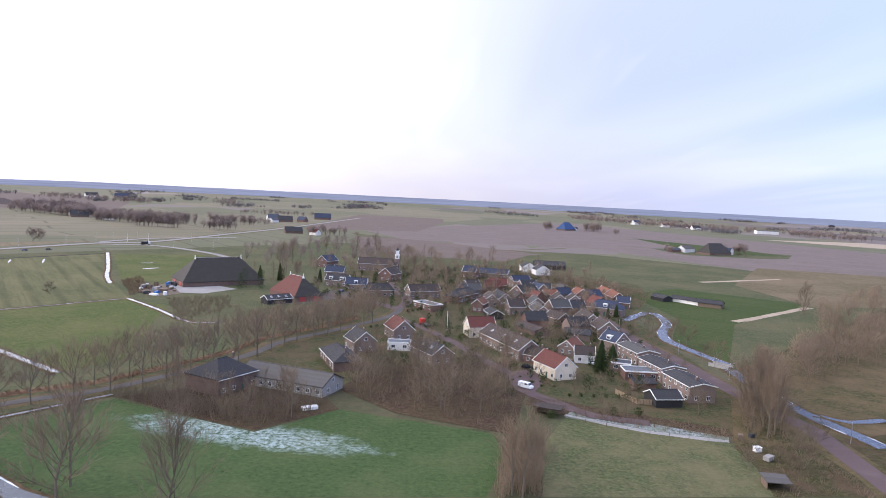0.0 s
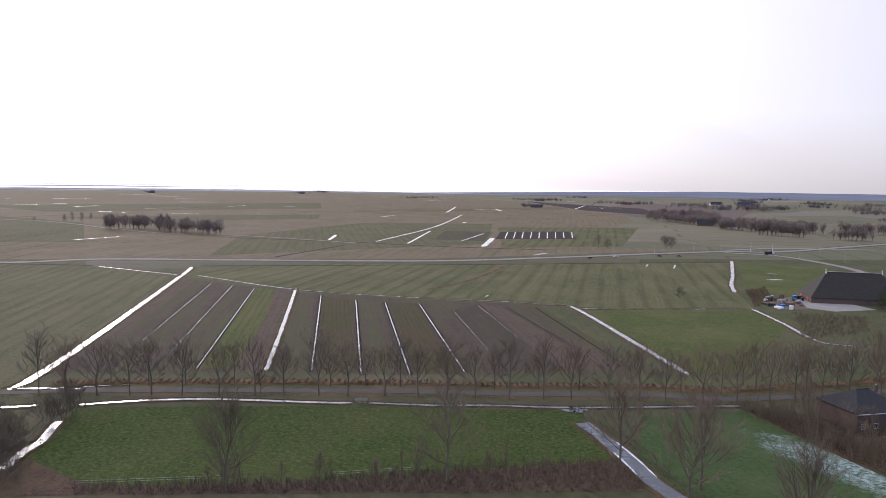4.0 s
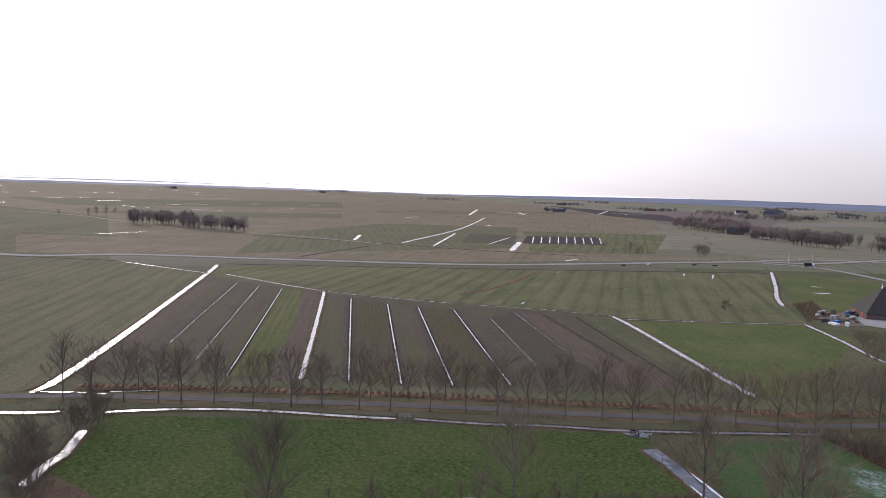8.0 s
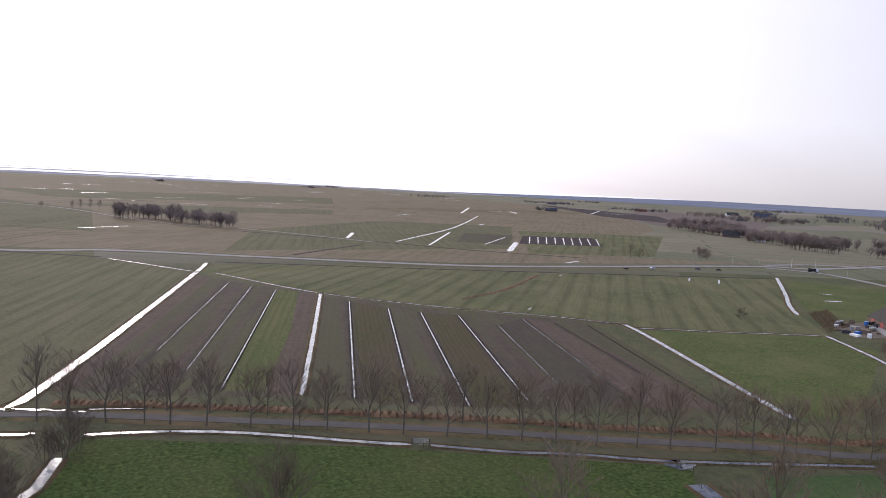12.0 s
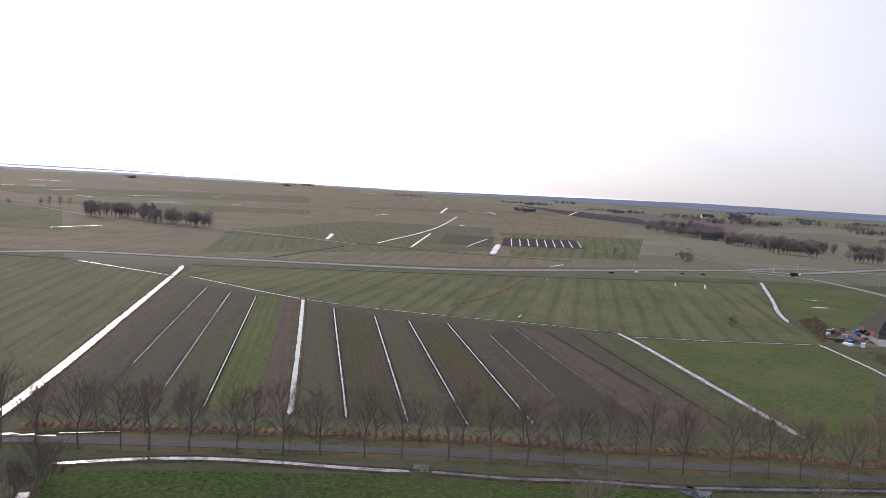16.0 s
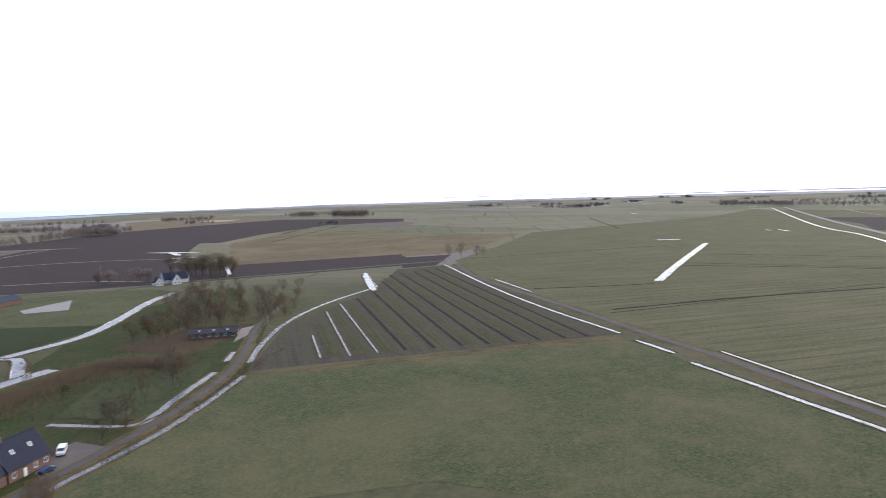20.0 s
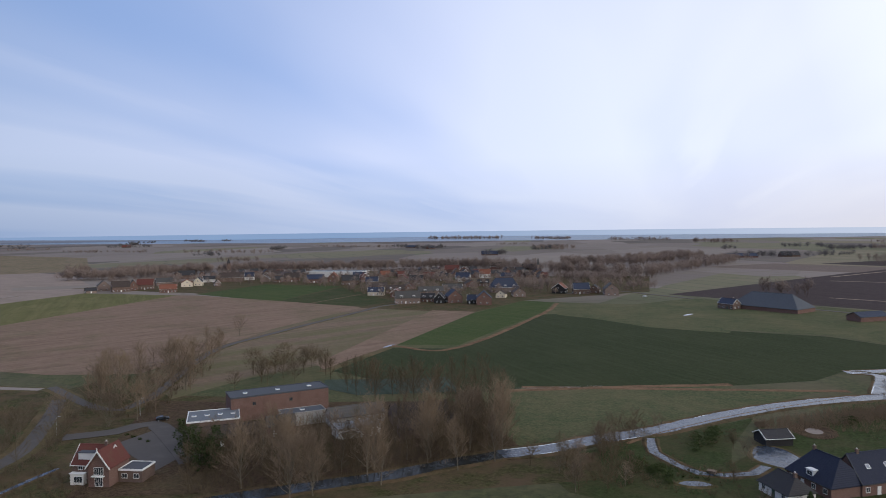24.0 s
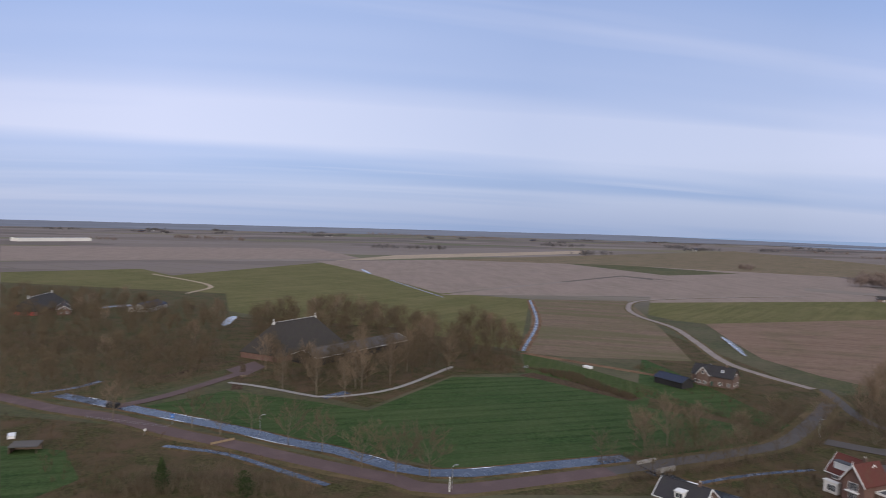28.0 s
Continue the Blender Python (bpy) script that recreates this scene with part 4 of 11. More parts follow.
    if trim:
        for s in (-1, 1):
            part("gutter", boxes((-L - over, L + over, s * (W + over) - 0.08 + 0.08 * s, s * (W + over) + 0.08 + 0.08 * s, lo - 0.02, lo + 0.14)), trim, ob)
    if chimney:
        ch = part("chimney", boxes((L * 0.55 - 0.35, L * 0.55 + 0.35, -0.3, 0.3, ridge - 0.8, ridge + 0.9), (L * 0.55 - 0.42, L * 0.55 + 0.42, -0.37, 0.37, ridge + 0.9, ridge + 1.05)), "brick_dark", ob)
        part("chimney_pot", boxes((L * 0.55 - 0.12, L * 0.55 + 0.12, -0.12, 0.12, ridge + 1.04, ridge + 1.4)), "clay_pot", ch)
    # houses of the far villages carry windows on the sides that are turned to the open fields
    fronts = (-1, 1) if y > -300 else (1,) if math.sin(radians(turn)) * x < math.cos(radians(turn)) * -y else (-1,)
    if windows:
        rows = [0.9 + 2.8 * k for k in range(storeys)]
        for z in rows:
            if z + 1.35 > eave + 0.2:
                continue
            k = max(2, int(length / 3.2))
            for s in fronts:
                for i in range(k):
                    xx = -L + length * (i + 0.5) / k
                    if door and z < 1 and i == k // 2:
                        continue
                    window(ob, xx, s * (W + 0.02), z, 1.3, 1.35, 180 if s < 0 else 0)
        if gable_windows and not hip:
            for s in (-1, 1):
                for yy in (-W * 0.45, W * 0.45):
                    window(ob, s * (L + 0.02), yy, 0.9, 1.2, 1.4, 90 * s - 180 * (s > 0) + 0)
                if ridge - eave > 2.6:
                    window(ob, s * (L + 0.02), 0, eave + 0.3, 1.3, 1.2, 90 * s - 180 * (s > 0))
    if door:
        for s in (-1, 1):
            dx = -L + length * (max(2, int(length / 3.2)) // 2 + 0.5) / max(2, int(length / 3.2))
            d = part("door", boxes((dx - 0.55, dx + 0.55, s * W - 0.04, s * W + 0.06, 0, 2.1)), "green_paint" if s < 0 else "white_paint", ob)
            part("door_handle", boxes((dx + 0.38, dx + 0.46, s * (W + 0.08) - 0.03, s * (W + 0.08) + 0.03, 1.0, 1.12)), "grey_metal", d)
    ang = math.degrees(math.atan(slope))
    for i in range(skylights):
        for s in ((-1, 1) if not hip else (-1,)):
            xx = -L + length * (i + 0.7) / (skylights + 0.4)
            f = 0.5
            bm = boxes((-0.55, 0.55, -0.6, 0.6, 0.0, 0.1))
            sk = part("skylight", bm, "white_paint", ob)
            sk.matrix_basis = pose(xx, s * W * f, eave + (ridge - eave) * (1 - f) + t + 0.02, -s * ang, 0, 0)
            part("pane", boxes((-0.45, 0.45, -0.5, 0.5, 0.09, 0.12)), "skylight_glass", sk)
    for i in range(dormers):
        for s in (-1, 1):
            xx = -L + length * (i + 0.5) / dormers
            z0 = eave + 0.5
            back = W - (z0 + 1.5 - eave) / slope
            d = part("dormer", boxes((xx - 1.1, xx + 1.1, min(s * (W - 0.5), s * back), max(s * (W - 0.5), s * back), z0 - 0.2, z0 + 1.5), (xx - 1.25, xx + 1.25, min(s * (W - 0.3), s * back), max(s * (W - 0.3), s * back), z0 + 1.5, z0 + 1.64)),
                     "white_paint", ob)
            window(d, xx, s * (W - 0.48), z0 + 0.1, 1.8, 1.2, 180 if s < 0 else 0)
    return ob


def flat_block(x, y, turn, length, width, height, wall, top, label, category="building", name="building", parapet=0.25, roof_boxes=0, windows=True, group="", trim="white_paint"):
    """A flat-roofed building with an edge trim, roof lights and windows."""
    ob = thing(name, pose(x, y, 0, 0, 0, turn), label, category, group)
    CLEAR.append((x, y, math.cos(radians(turn)), math.sin(radians(turn)), length / 2, width / 2))
    L, W = length / 2, width / 2
    part("wall", boxes((-L, L, -W, W, -0.1, height)), wall, ob)
    part("roof", boxes((-L + 0.15, L - 0.15, -W + 0.15, W - 0.15, height - 0.05, height + 0.06)), top, ob)
    for r in ((-L - 0.1, L + 0.1, -W - 0.1, -W + 0.12), (-L - 0.1, L + 0.1, W - 0.12, W + 0.1), (-L - 0.1, -L + 0.12, -W + 0.12, W - 0.12), (L - 0.12, L + 0.1, -W + 0.12, W - 0.12)):
        part("roof_edge", boxes((*r, height - 0.25, height + parapet)), trim, ob)
    for i in range(roof_boxes):
        c = -L + length * (i + 0.5) / roof_boxes
        d = part("roof_light", boxes((c - 0.7, c + 0.7, -0.6, 0.6, height + 0.05, height + 0.4)), "white_paint", ob)
        part("dome", boxes((c - 0.55, c + 0.55, -0.45, 0.45, height + 0.4, height + 0.55)), "skylight_glass", d)
    if windows:
        k = max(2, int(length / 3.5))
        for s in (-1, 1):
            for i in range(k):
                window(ob, -L + length * (i + 0.5) / k, s * (W + 0.02), max(0.6, height * 0.35), 1.6, min(1.3, height * 0.45), 180 if s < 0 else 0)
    return ob


def car(x, y, turn, paint, label, van=False):
    ob = thing("car", pose(x, y, 0.2, 0, 0, turn), label, "van" if van else "car")
    l, w_, h = (2.5, 0.98, 2.0) if van else (2.15, 0.88, 1.45)
    if van:
        prof = [(-l, 0.3), (l, 0.3), (l, 0.95), (l - 0.7, 1.15), (l - 1.3, h), (-l, h)]
    else:
        prof = [(-l, 0.3), (l, 0.3), (l, 0.75), (l - 1.1, 0.92), (l - 1.8, h), (-l + 0.9, h), (-l + 0.1, 0.95), (-l, 0.9)]
    bm = bmesh.new()
    a = [bm.verts.new((px_, -w_, z)) for px_, z in prof]
    b = [bm.verts.new((px_, w_, z)) for px_, z in prof]
    bm.faces.new(a), bm.faces.new(b[::-1])
    for i in range(len(prof)):
        bm.faces.new((a[i], b[i], b[(i + 1) % len(prof)], a[(i + 1) % len(prof)]))
    bmesh.ops.bevel(bm, geom=bm.edges[:], offset=0.06, segments=1, affect="EDGES")
    part("body", bm, paint, ob)
    for s in (-1, 1):
        x1 = l - (1.35 if van else 1.75)
        part("side_window", boxes((x1 - (1.0 if van else 1.9), x1, s * w_ - 0.02, s * w_ + 0.02, h - 0.62, h - 0.14)), "glass_dark", ob)
        part("headlight", boxes((l - 0.12, l + 0.03, s * 0.68 - 0.16, s * 0.68 + 0.16, 0.62, 0.76)), "skylight_glass", ob)
        part("tail_light", boxes((-l - 0.03, -l + 0.1, s * 0.7 - 0.12, s * 0.7 + 0.12, 0.65, 0.88)), "red_paint", ob)
    ws = part("windscreen", boxes((-0.03, 0.03, -w_ + 0.12, w_ - 0.12, -0.36, 0.36)), "glass_dark", ob)
    ws.matrix_basis = pose(l - 0.98, 0, h - 0.40, 0, -36, 0) if van else pose(l - 1.42, 0, h - 0.24, 0, -52, 0)
    for px_ in (-l + 0.75, l - 0.8):
        for s in (-1, 1):
            vv, ff = [], []
            tube(vv, ff, (px_, s * (w_ - 0.18), 0.14), (px_, s * (w_ + 0.03), 0.14), 0.32, 0.32, 12)
            wh = part("wheel", mesh_of("wheel", vv, ff), "rubber", ob)
            vv, ff = [], []
            tube(vv, ff, (px_, s * (w_ + 0.02), 0.14), (px_, s * (w_ + 0.045), 0.14), 0.19, 0.17, 8)
            part("rim", mesh_of("rim", vv, ff), "grey_metal", wh)
    return ob


def post(name, x, y, height, radius, material, label, category, arm=0.0, turn=0.0, group=""):
    """A pole, with a lamp arm and head where it has one."""
    ob = thing(name, pose(x, y, 0, 0, 0, turn), label, category, group)
    v_, f_ = [], []
    tube(v_, f_, (0, 0, -0.1), (0, 0, height), radius, radius * 0.6, 6)
    part("pole", mesh_of("pole", v_, f_), material, ob)
    if arm:
        v_, f_ = [], []
        tube(v_, f_, (0, 0, height - 0.05), (arm, 0, height + 0.3), radius * 0.6, radius * 0.5, 5)
        part("arm", mesh_of("arm", v_, f_), material, ob)
        part("lamp_head", boxes((arm - 0.1, arm + 0.7, -0.16, 0.16, height + 0.2, height + 0.36)), "grey_metal", ob)
    return ob

# ---- ground, parcels, roads and water ----
bm = bmesh.new()
bmesh.ops.create_circle(bm, cap_ends=True, segments=96, radius=4900)
tagged(part("ground", bm, "country"), "flat polder country of pastures and plough land", "ground", kind="structure")

field([(424.6, -273.3), (360.5, -288.2), (211.1, -235.9), (135.6, -208.1), (54.2, -138.8), (-6.0, -188.4), (-74.1, -240.2), (-103.5, -471.0), (22.3, -592.7), (165.9, -553.7), (385.7, -574.3), (363.9, -286.7)], "meadow", "pasture and fallow land")
field([(-338.4, 525.8), (-121.0, 815.1), (180.0, 834.0), (332.6, 713.8), (432.7, 659.2), (180.8, 269.9), (112.2, 256.7), (113.8, 420.5), (64.6, 639.5), (-77.2, 525.8), (-64.9, 364.3), (-67.5, 237.6), (-93.3, 197.8), (-111.8, 173.7)], "meadow", "pasture land round the hamlet")
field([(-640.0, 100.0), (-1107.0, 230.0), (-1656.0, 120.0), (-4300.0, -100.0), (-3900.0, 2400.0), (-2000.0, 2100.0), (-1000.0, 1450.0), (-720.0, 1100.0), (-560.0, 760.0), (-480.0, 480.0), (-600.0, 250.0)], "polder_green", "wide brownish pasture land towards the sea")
field([(-521.3, -390.6), (-976.8, -595.9), (-1943.8, -444.3), (-1656.3, 126.0), (-1107.3, 269.6), (-415.3, 102.1), (-242.3, 25.4)], "polder_near", "wide grazed pasture land")
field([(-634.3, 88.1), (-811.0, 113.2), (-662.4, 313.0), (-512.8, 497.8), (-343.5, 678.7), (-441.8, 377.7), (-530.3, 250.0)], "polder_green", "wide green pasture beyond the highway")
field([(-47.2, -152.8), (-61.6, -181.7), (-131.3, -286.9), (-220.8, -402.2), (-332.6, -447.7), (-257.5, -298.1), (-186.9, -212.4), (-120.7, -172.8), (-68.3, -146.3)], "garden_lawn", "green garden and orchard land by the lane")
field([(-13.9, -180.8), (-39.4, -202.4), (-81.4, -241.0), (-61.6, -181.7), (-47.2, -152.8), (-25.7, -159.5)], "garden_lawn", "garden land beside the canal")
field([(387.9, -250.8), (260.3, -229.2), (193.6, -218.7), (116.1, -227.7), (59.5, -136.3), (62.5, -125.9), (131.6, -93.6)], "gardens", "rough garden land beside the road")
field([(-47.1, -215.7), (-73.3, -233.7), (-67.3, -186.4), (-33.7, -170.7), (-29.8, -191.8)], "garden_lawn", "garden island in the canal")
field([(52.5, -136.2), (21.0, -158.7), (-6.9, -183.1), (-31.3, -192.4), (-33.7, -170.7), (54.8, -129.4)], "gardens", "rough canal bank")
field([(-67.5, 237.6), (-63.3, 355.4), (-67.3, 460.1), (-74.5, 570.4), (65.7, 650.8), (156.0, 531.4), (141.1, 452.9), (106.0, 378.2), (103.9, 232.3), (82.6, 182.1), (38.3, 193.1), (28.9, 209.8), (28.1, 257.3), (-13.8, 240.3), (-36.1, 207.8), (-56.0, 204.3)], "village_green", "garden plots between the houses")
field([(207.8, 92.2), (190.9, 54.5), (157.7, 14.9), (114.4, -37.3), (133.1, 66.6)], "gardens", "rough ground beside the road")
field([(211.4, -143.2), (192.1, -212.8), (187.6, -244.9), (94.9, -145.9), (116.8, -37.9), (133.7, -93.2)], "gardens", "rough garden land beside the road")
field([(112.2, 256.7), (310.2, 469.9), (101.5, 147.3), (71.3, 143.9), (79.7, 175.4)], "gardens", "rough ground beside the road")
field([(598.7, -650.0), (436.8, -937.3), (333.1, -1009.4), (107.7, -905.2), (-63.3, -925.0), (-58.2, -702.8), (53.6, -602.4), (80.2, -506.2), (180.3, -523.8), (412.3, -621.4)], "gardens", "garden plots of the next village")
field([(-241.0, 32.4), (-237.9, 38.3), (-453.6, 169.8), (-539.2, 140.6), (-608.6, 84.5)], "polder_near", "grazed pasture with shallow drain rows")
field([(-239.8, 35.0), (-300.6, 74.4), (-536.1, 131.4), (-662.7, 33.3), (-662.9, -26.9), (-375.7, -157.7), (-346.7, -118.9), (-281.4, -26.8)], "polder_near", "wide grazed pasture with shallow drain rows")
field([(-568.0, 235.0), (-760.0, 350.0), (-912.0, 627.0), (-790.0, 800.0), (-520.0, 520.0)], "polder_near", "green pasture beyond the highway")
field([(-720.0, 741.0), (-602.0, 933.0), (-420.0, 620.0), (-480.0, 500.0)], "meadow_rows", "green pasture with drain rows beyond the highway")
field([(-1497.0, -287.0), (-1512.0, -38.0), (-1182.0, -14.0), (-1091.0, -184.0)], "plough_dark", "purple-brown ploughed parcel in the pastures")
field([(-1297.0, 260.0), (-1261.0, 466.0), (-1195.0, 722.0), (-1056.0, 636.0), (-1084.0, 380.0)], "polder_near", "far green pasture strip")
field([(-1225.0, 821.0), (-1184.0, 1481.0), (-1337.0, 1678.0), (-1370.0, 921.0)], "meadow_dry", "far pale pasture strip")
field([(-1500.0, 300.0), (-1480.0, 900.0), (-1900.0, 1150.0), (-1950.0, 250.0)], "polder_near", "far green pasture strip")
field([(-488.7, 194.6), (-453.6, 169.8), (-357.4, 199.1), (-295.2, 233.3), (-223.8, 283.9), (-181.0, 330.5), (-158.7, 351.2), (-196.8, 410.5), (-278.3, 568.1), (-355.0, 431.6), (-459.9, 286.7)], "meadow_rows", "green pasture with parallel drain rows")
field([(-251.7, 48.1), (-443.3, 163.7), (-357.0, 197.7), (-279.5, 147.0), (-209.1, 102.9), (-231.5, 72.9)], "strip_soil", "bare wet strips of grubbed land between drains")
field([(-251.7, 48.1), (-443.3, 163.7), (-430.0, 168.0), (-340.0, 112.0), (-246.0, 54.0)], "strip_brown", "purple-brown bare strip beside the wide ditch")
field([(-379.0, 183.7), (-370.1, 192.3), (-287.6, 143.5), (-218.1, 101.8), (-225.8, 87.7)], "strip_lush", "narrow strip of green grass between bare strips")
field([(-370.1, 192.3), (-362.2, 198.4), (-284.6, 149.2), (-208.8, 103.1), (-215.2, 95.4), (-287.6, 143.5)], "strip_brown", "reddish-brown bare strip beside the wide ditch")
field([(-350.5, 196.4), (-295.1, 229.6), (-231.1, 283.6), (-117.6, 210.9), (-142.5, 184.0), (-180.1, 135.1), (-207.6, 103.7)], "strip_soil", "bare wet strips of grubbed land between drains")
field([(-240.0, 276.1), (-226.0, 278.3), (-119.1, 210.9), (-128.4, 204.1)], "meadow", "narrow green strip beside the ditch")
field([(-214.7, 281.2), (-168.3, 351.8), (-136.4, 342.5), (-106.8, 234.1), (-117.2, 213.8)], "farm_pasture", "smooth bright green pasture beside the farm")
field([(-270.0, 566.0), (-205.5, 597.0), (-174.0, 484.4), (-166.0, 418.8), (-199.1, 426.7)], "farm_pasture", "wet green paddock with standing puddles")
field([(-332.3, 200.4), (-307.9, 207.1), (-188.4, 128.2), (-199.9, 116.3)], "strip_green", "greener strip between two drains")
field([(-292.8, 215.4), (-279.0, 227.3), (-167.4, 155.6), (-177.1, 139.9)], "strip_green", "greener strip between two drains")
field([(-253.9, 228.6), (-259.0, 250.1), (-150.4, 182.8), (-159.7, 167.9)], "strip_peat", "dark bare strip between two drains")
field([(-259.0, 250.1), (-245.0, 257.4), (-134.2, 203.0), (-150.4, 182.8)], "strip_brown", "brown bare strip between two drains")
field([(-160.5, 21.0), (-187.1, 24.7), (-178.8, 30.0), (-152.6, 37.2), (-125.2, 75.8), (-114.2, 94.8), (-102.9, 113.8), (-92.5, 132.8), (-76.9, 125.3)], "scrub_floor", "reddish-brown scrub ground at the meadow edge")
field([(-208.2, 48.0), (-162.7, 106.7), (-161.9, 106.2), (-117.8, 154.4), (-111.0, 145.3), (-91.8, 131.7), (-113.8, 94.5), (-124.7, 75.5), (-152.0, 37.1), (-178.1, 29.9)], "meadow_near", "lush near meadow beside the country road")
field([(-105.1, 163.4), (-89.3, 189.4), (-64.8, 177.3), (-44.5, 168.4), (-26.3, 189.6), (15.9, 175.8), (19.9, 163.5), (12.0, 137.3), (-39.9, 131.6), (-71.5, 128.1), (-81.7, 126.9)], "meadow_frosted", "lush meadow with a band of hoarfrost")
field([(38.3, 193.1), (59.4, 181.9), (79.1, 177.3), (78.8, 160.3), (75.2, 144.4), (23.9, 138.7), (28.2, 168.4)], "mown_paddock", "mown paddock behind the hamlet")
field([(-204.3, -199.1), (-319.0, -123.7), (-315.1, -116.4), (-214.1, 35.4), (-197.1, 35.2), (-146.4, -125.9)], "meadow", "large smooth winter pasture")
field([(-319.2, -138.0), (-316.1, -115.8), (-218.6, 38.2), (-180.2, 22.6), (-185.0, -67.2)], "meadow", "large smooth winter pasture")
field([(-190.1, -214.3), (-323.9, -126.5), (-308.1, -107.9), (-200.1, -59.1), (-84.2, -146.1), (-185.0, -206.7)], "meadow", "large smooth winter pasture")
field([(-194.3, -220.7), (-258.9, -284.2), (-369.9, -335.7), (-481.4, -417.5), (-527.4, -400.4), (-328.9, -128.9), (-193.9, -215.9)], "strip_wet", "bare strips between narrow drains")
field([(-560.4, -416.8), (-696.8, -474.2), (-937.1, -438.1), (-2042.8, -555.3), (-1274.7, -181.0), (-814.7, -66.1), (-756.3, -179.3), (-817.5, -258.4), (-374.1, -163.7), (-409.1, -220.8), (-470.5, -297.6)], "polder_near", "pasture lined with fine drains")
field([(-428.7, -609.4), (-591.2, -511.9), (-950.6, -855.1), (-927.2, -1102.7), (-639.1, -930.9)], "meadow_dry", "pale dry winter grassland")
field([(-74.8, -677.5), (-409.5, -1126.6), (-647.1, -1027.7), (-419.0, -697.8), (-428.7, -609.4), (-359.7, -498.9), (-237.1, -563.4)], "plough_dark", "dark ploughed field")
field([(-433.4, -606.6), (-600.1, -520.3), (-509.6, -433.8), (-359.7, -498.9)], "plough_dark", "narrow dark ploughed field")
field([(-338.0, -1235.0), (-637.0, -956.0), (-800.0, -1085.0), (-1104.0, -1254.0), (-1295.0, -1184.0), (-1450.0, -1330.0), (-1372.0, -1787.0), (-1018.0, -1693.0), (-777.0, -1593.0), (-560.0, -1420.0)], "plough_dark", "far dark ploughed field")
field([(-777.0, -1593.0), (-1018.0, -1693.0), (-1372.0, -1787.0), (-1536.0, -1950.0), (-1523.0, -2403.0), (-1130.0, -2334.0)], "polder_green", "far dull pasture behind the plough land")
field([(-1167.0, -1989.0), (-1261.0, -1911.0), (-1382.0, -2036.0), (-1285.0, -2123.0)], "stubble", "far pale stubble strip")
field([(-1104.0, -1254.0), (-1073.0, -972.0), (-1230.0, -1080.0), (-1295.0, -1184.0)], "plough_mid", "far mauve tilled strip")
field([(-270.0, -1240.0), (-420.0, -1130.0), (-330.0, -1010.0), (-150.0, -1130.0)], "plough_mid", "mauve tilled field before the belt")
field([(18.9, -515.9), (-94.3, -644.1), (-235.7, -559.1), (-293.6, -500.7), (-298.5, -464.6), (-210.1, -373.5), (-153.5, -438.1), (-78.5, -457.4)], "meadow", "green pasture between farms and canal")
field([(275.0, -181.6), (224.0, -178.3), (150.1, -169.2), (140.9, -163.0), (204.5, -138.4)], "lush_wheat", "bright green paddock behind a hedge")
field([(188.6, -128.6), (156.5, -152.8), (130.4, -139.3), (130.7, -111.3), (135.3, -95.9)], "lush_wheat", "bright green garden lawn")
field([(118.5, -170.4), (111.5, -175.1), (103.0, -168.2), (101.5, -161.5), (108.1, -159.8)], "lush_wheat", "small green lawn by the villa")
field([(-916.0, -829.6), (-936.3, -592.0), (-641.7, -474.2), (-576.3, -503.3)], "meadow_dry", "pale dry winter grassland")
field([(-566.7, -494.2), (-614.2, -465.0), (-521.8, -407.1), (-490.7, -421.1)], "plough_dark", "narrow dark ploughed field")
field([(88.6, -343.9), (50.4, -335.9), (29.2, -447.5), (19.0, -509.8), (-78.0, -452.0), (-152.2, -433.0), (-206.8, -370.2), (-131.7, -328.2), (-115.7, -306.6), (-63.6, -281.9), (3.5, -270.9)], "winter_wheat", "dark green field of winter wheat")
field([(94.4, -281.6), (88.2, -346.5), (51.5, -351.6), (24.0, -506.3), (13.6, -510.9), (-24.8, -276.7), (5.2, -262.9), (31.3, -250.9)], "winter_wheat", "dark green field of winter wheat")
field([(7.2, -262.0), (-29.0, -274.7), (-80.6, -290.9), (-74.3, -241.6), (-47.2, -219.8), (-17.5, -195.3), (-6.0, -188.4)], "meadow", "green pasture along the canal")
field([(3.0, -267.2), (-63.3, -278.7), (-121.5, -290.6), (-108.9, -282.6), (-50.9, -224.0), (-12.0, -184.5)], "meadow", "green pasture along the canal")
field([(92.0, -356.9), (78.7, -499.6), (53.6, -602.4), (24.4, -591.8), (25.7, -519.4), (54.1, -361.8)], "bright_wheat", "bright green strip of winter wheat")
field([(24.5, -519.9), (22.3, -592.7), (-85.7, -579.2), (-103.5, -471.0), (-99.2, -436.8), (-52.5, -452.8), (14.3, -517.4)], "meadow", "yellowish pasture beside the hamlet")
field([(392.9, -301.7), (399.1, -393.4), (413.9, -597.5), (392.7, -599.1), (271.1, -560.7), (183.5, -531.4), (172.5, -505.0), (183.8, -330.7), (181.7, -256.8), (223.3, -245.9), (265.6, -247.5), (320.3, -269.4)], "plough_brown", "warm brown ploughed field")
field([(528.2, -336.9), (535.0, -602.1), (413.9, -597.5), (399.1, -393.4), (392.9, -301.7), (411.1, -287.8), (443.8, -285.1)], "olive_pasture", "dull green field of young wheat")
field([(813.7, -512.0), (584.8, -655.3), (535.0, -602.1), (528.2, -336.9)], "plough_pale", "greyish bare field")
field([(1149.2, -717.7), (988.4, -936.0), (798.3, -856.5), (613.5, -696.4), (860.8, -540.8)], "plough_pale", "broad greyish bare field")
field([(400.8, -610.5), (390.9, -735.7), (284.8, -724.2), (277.7, -563.6), (335.3, -582.1)], "bright_wheat", "bright green village meadow")
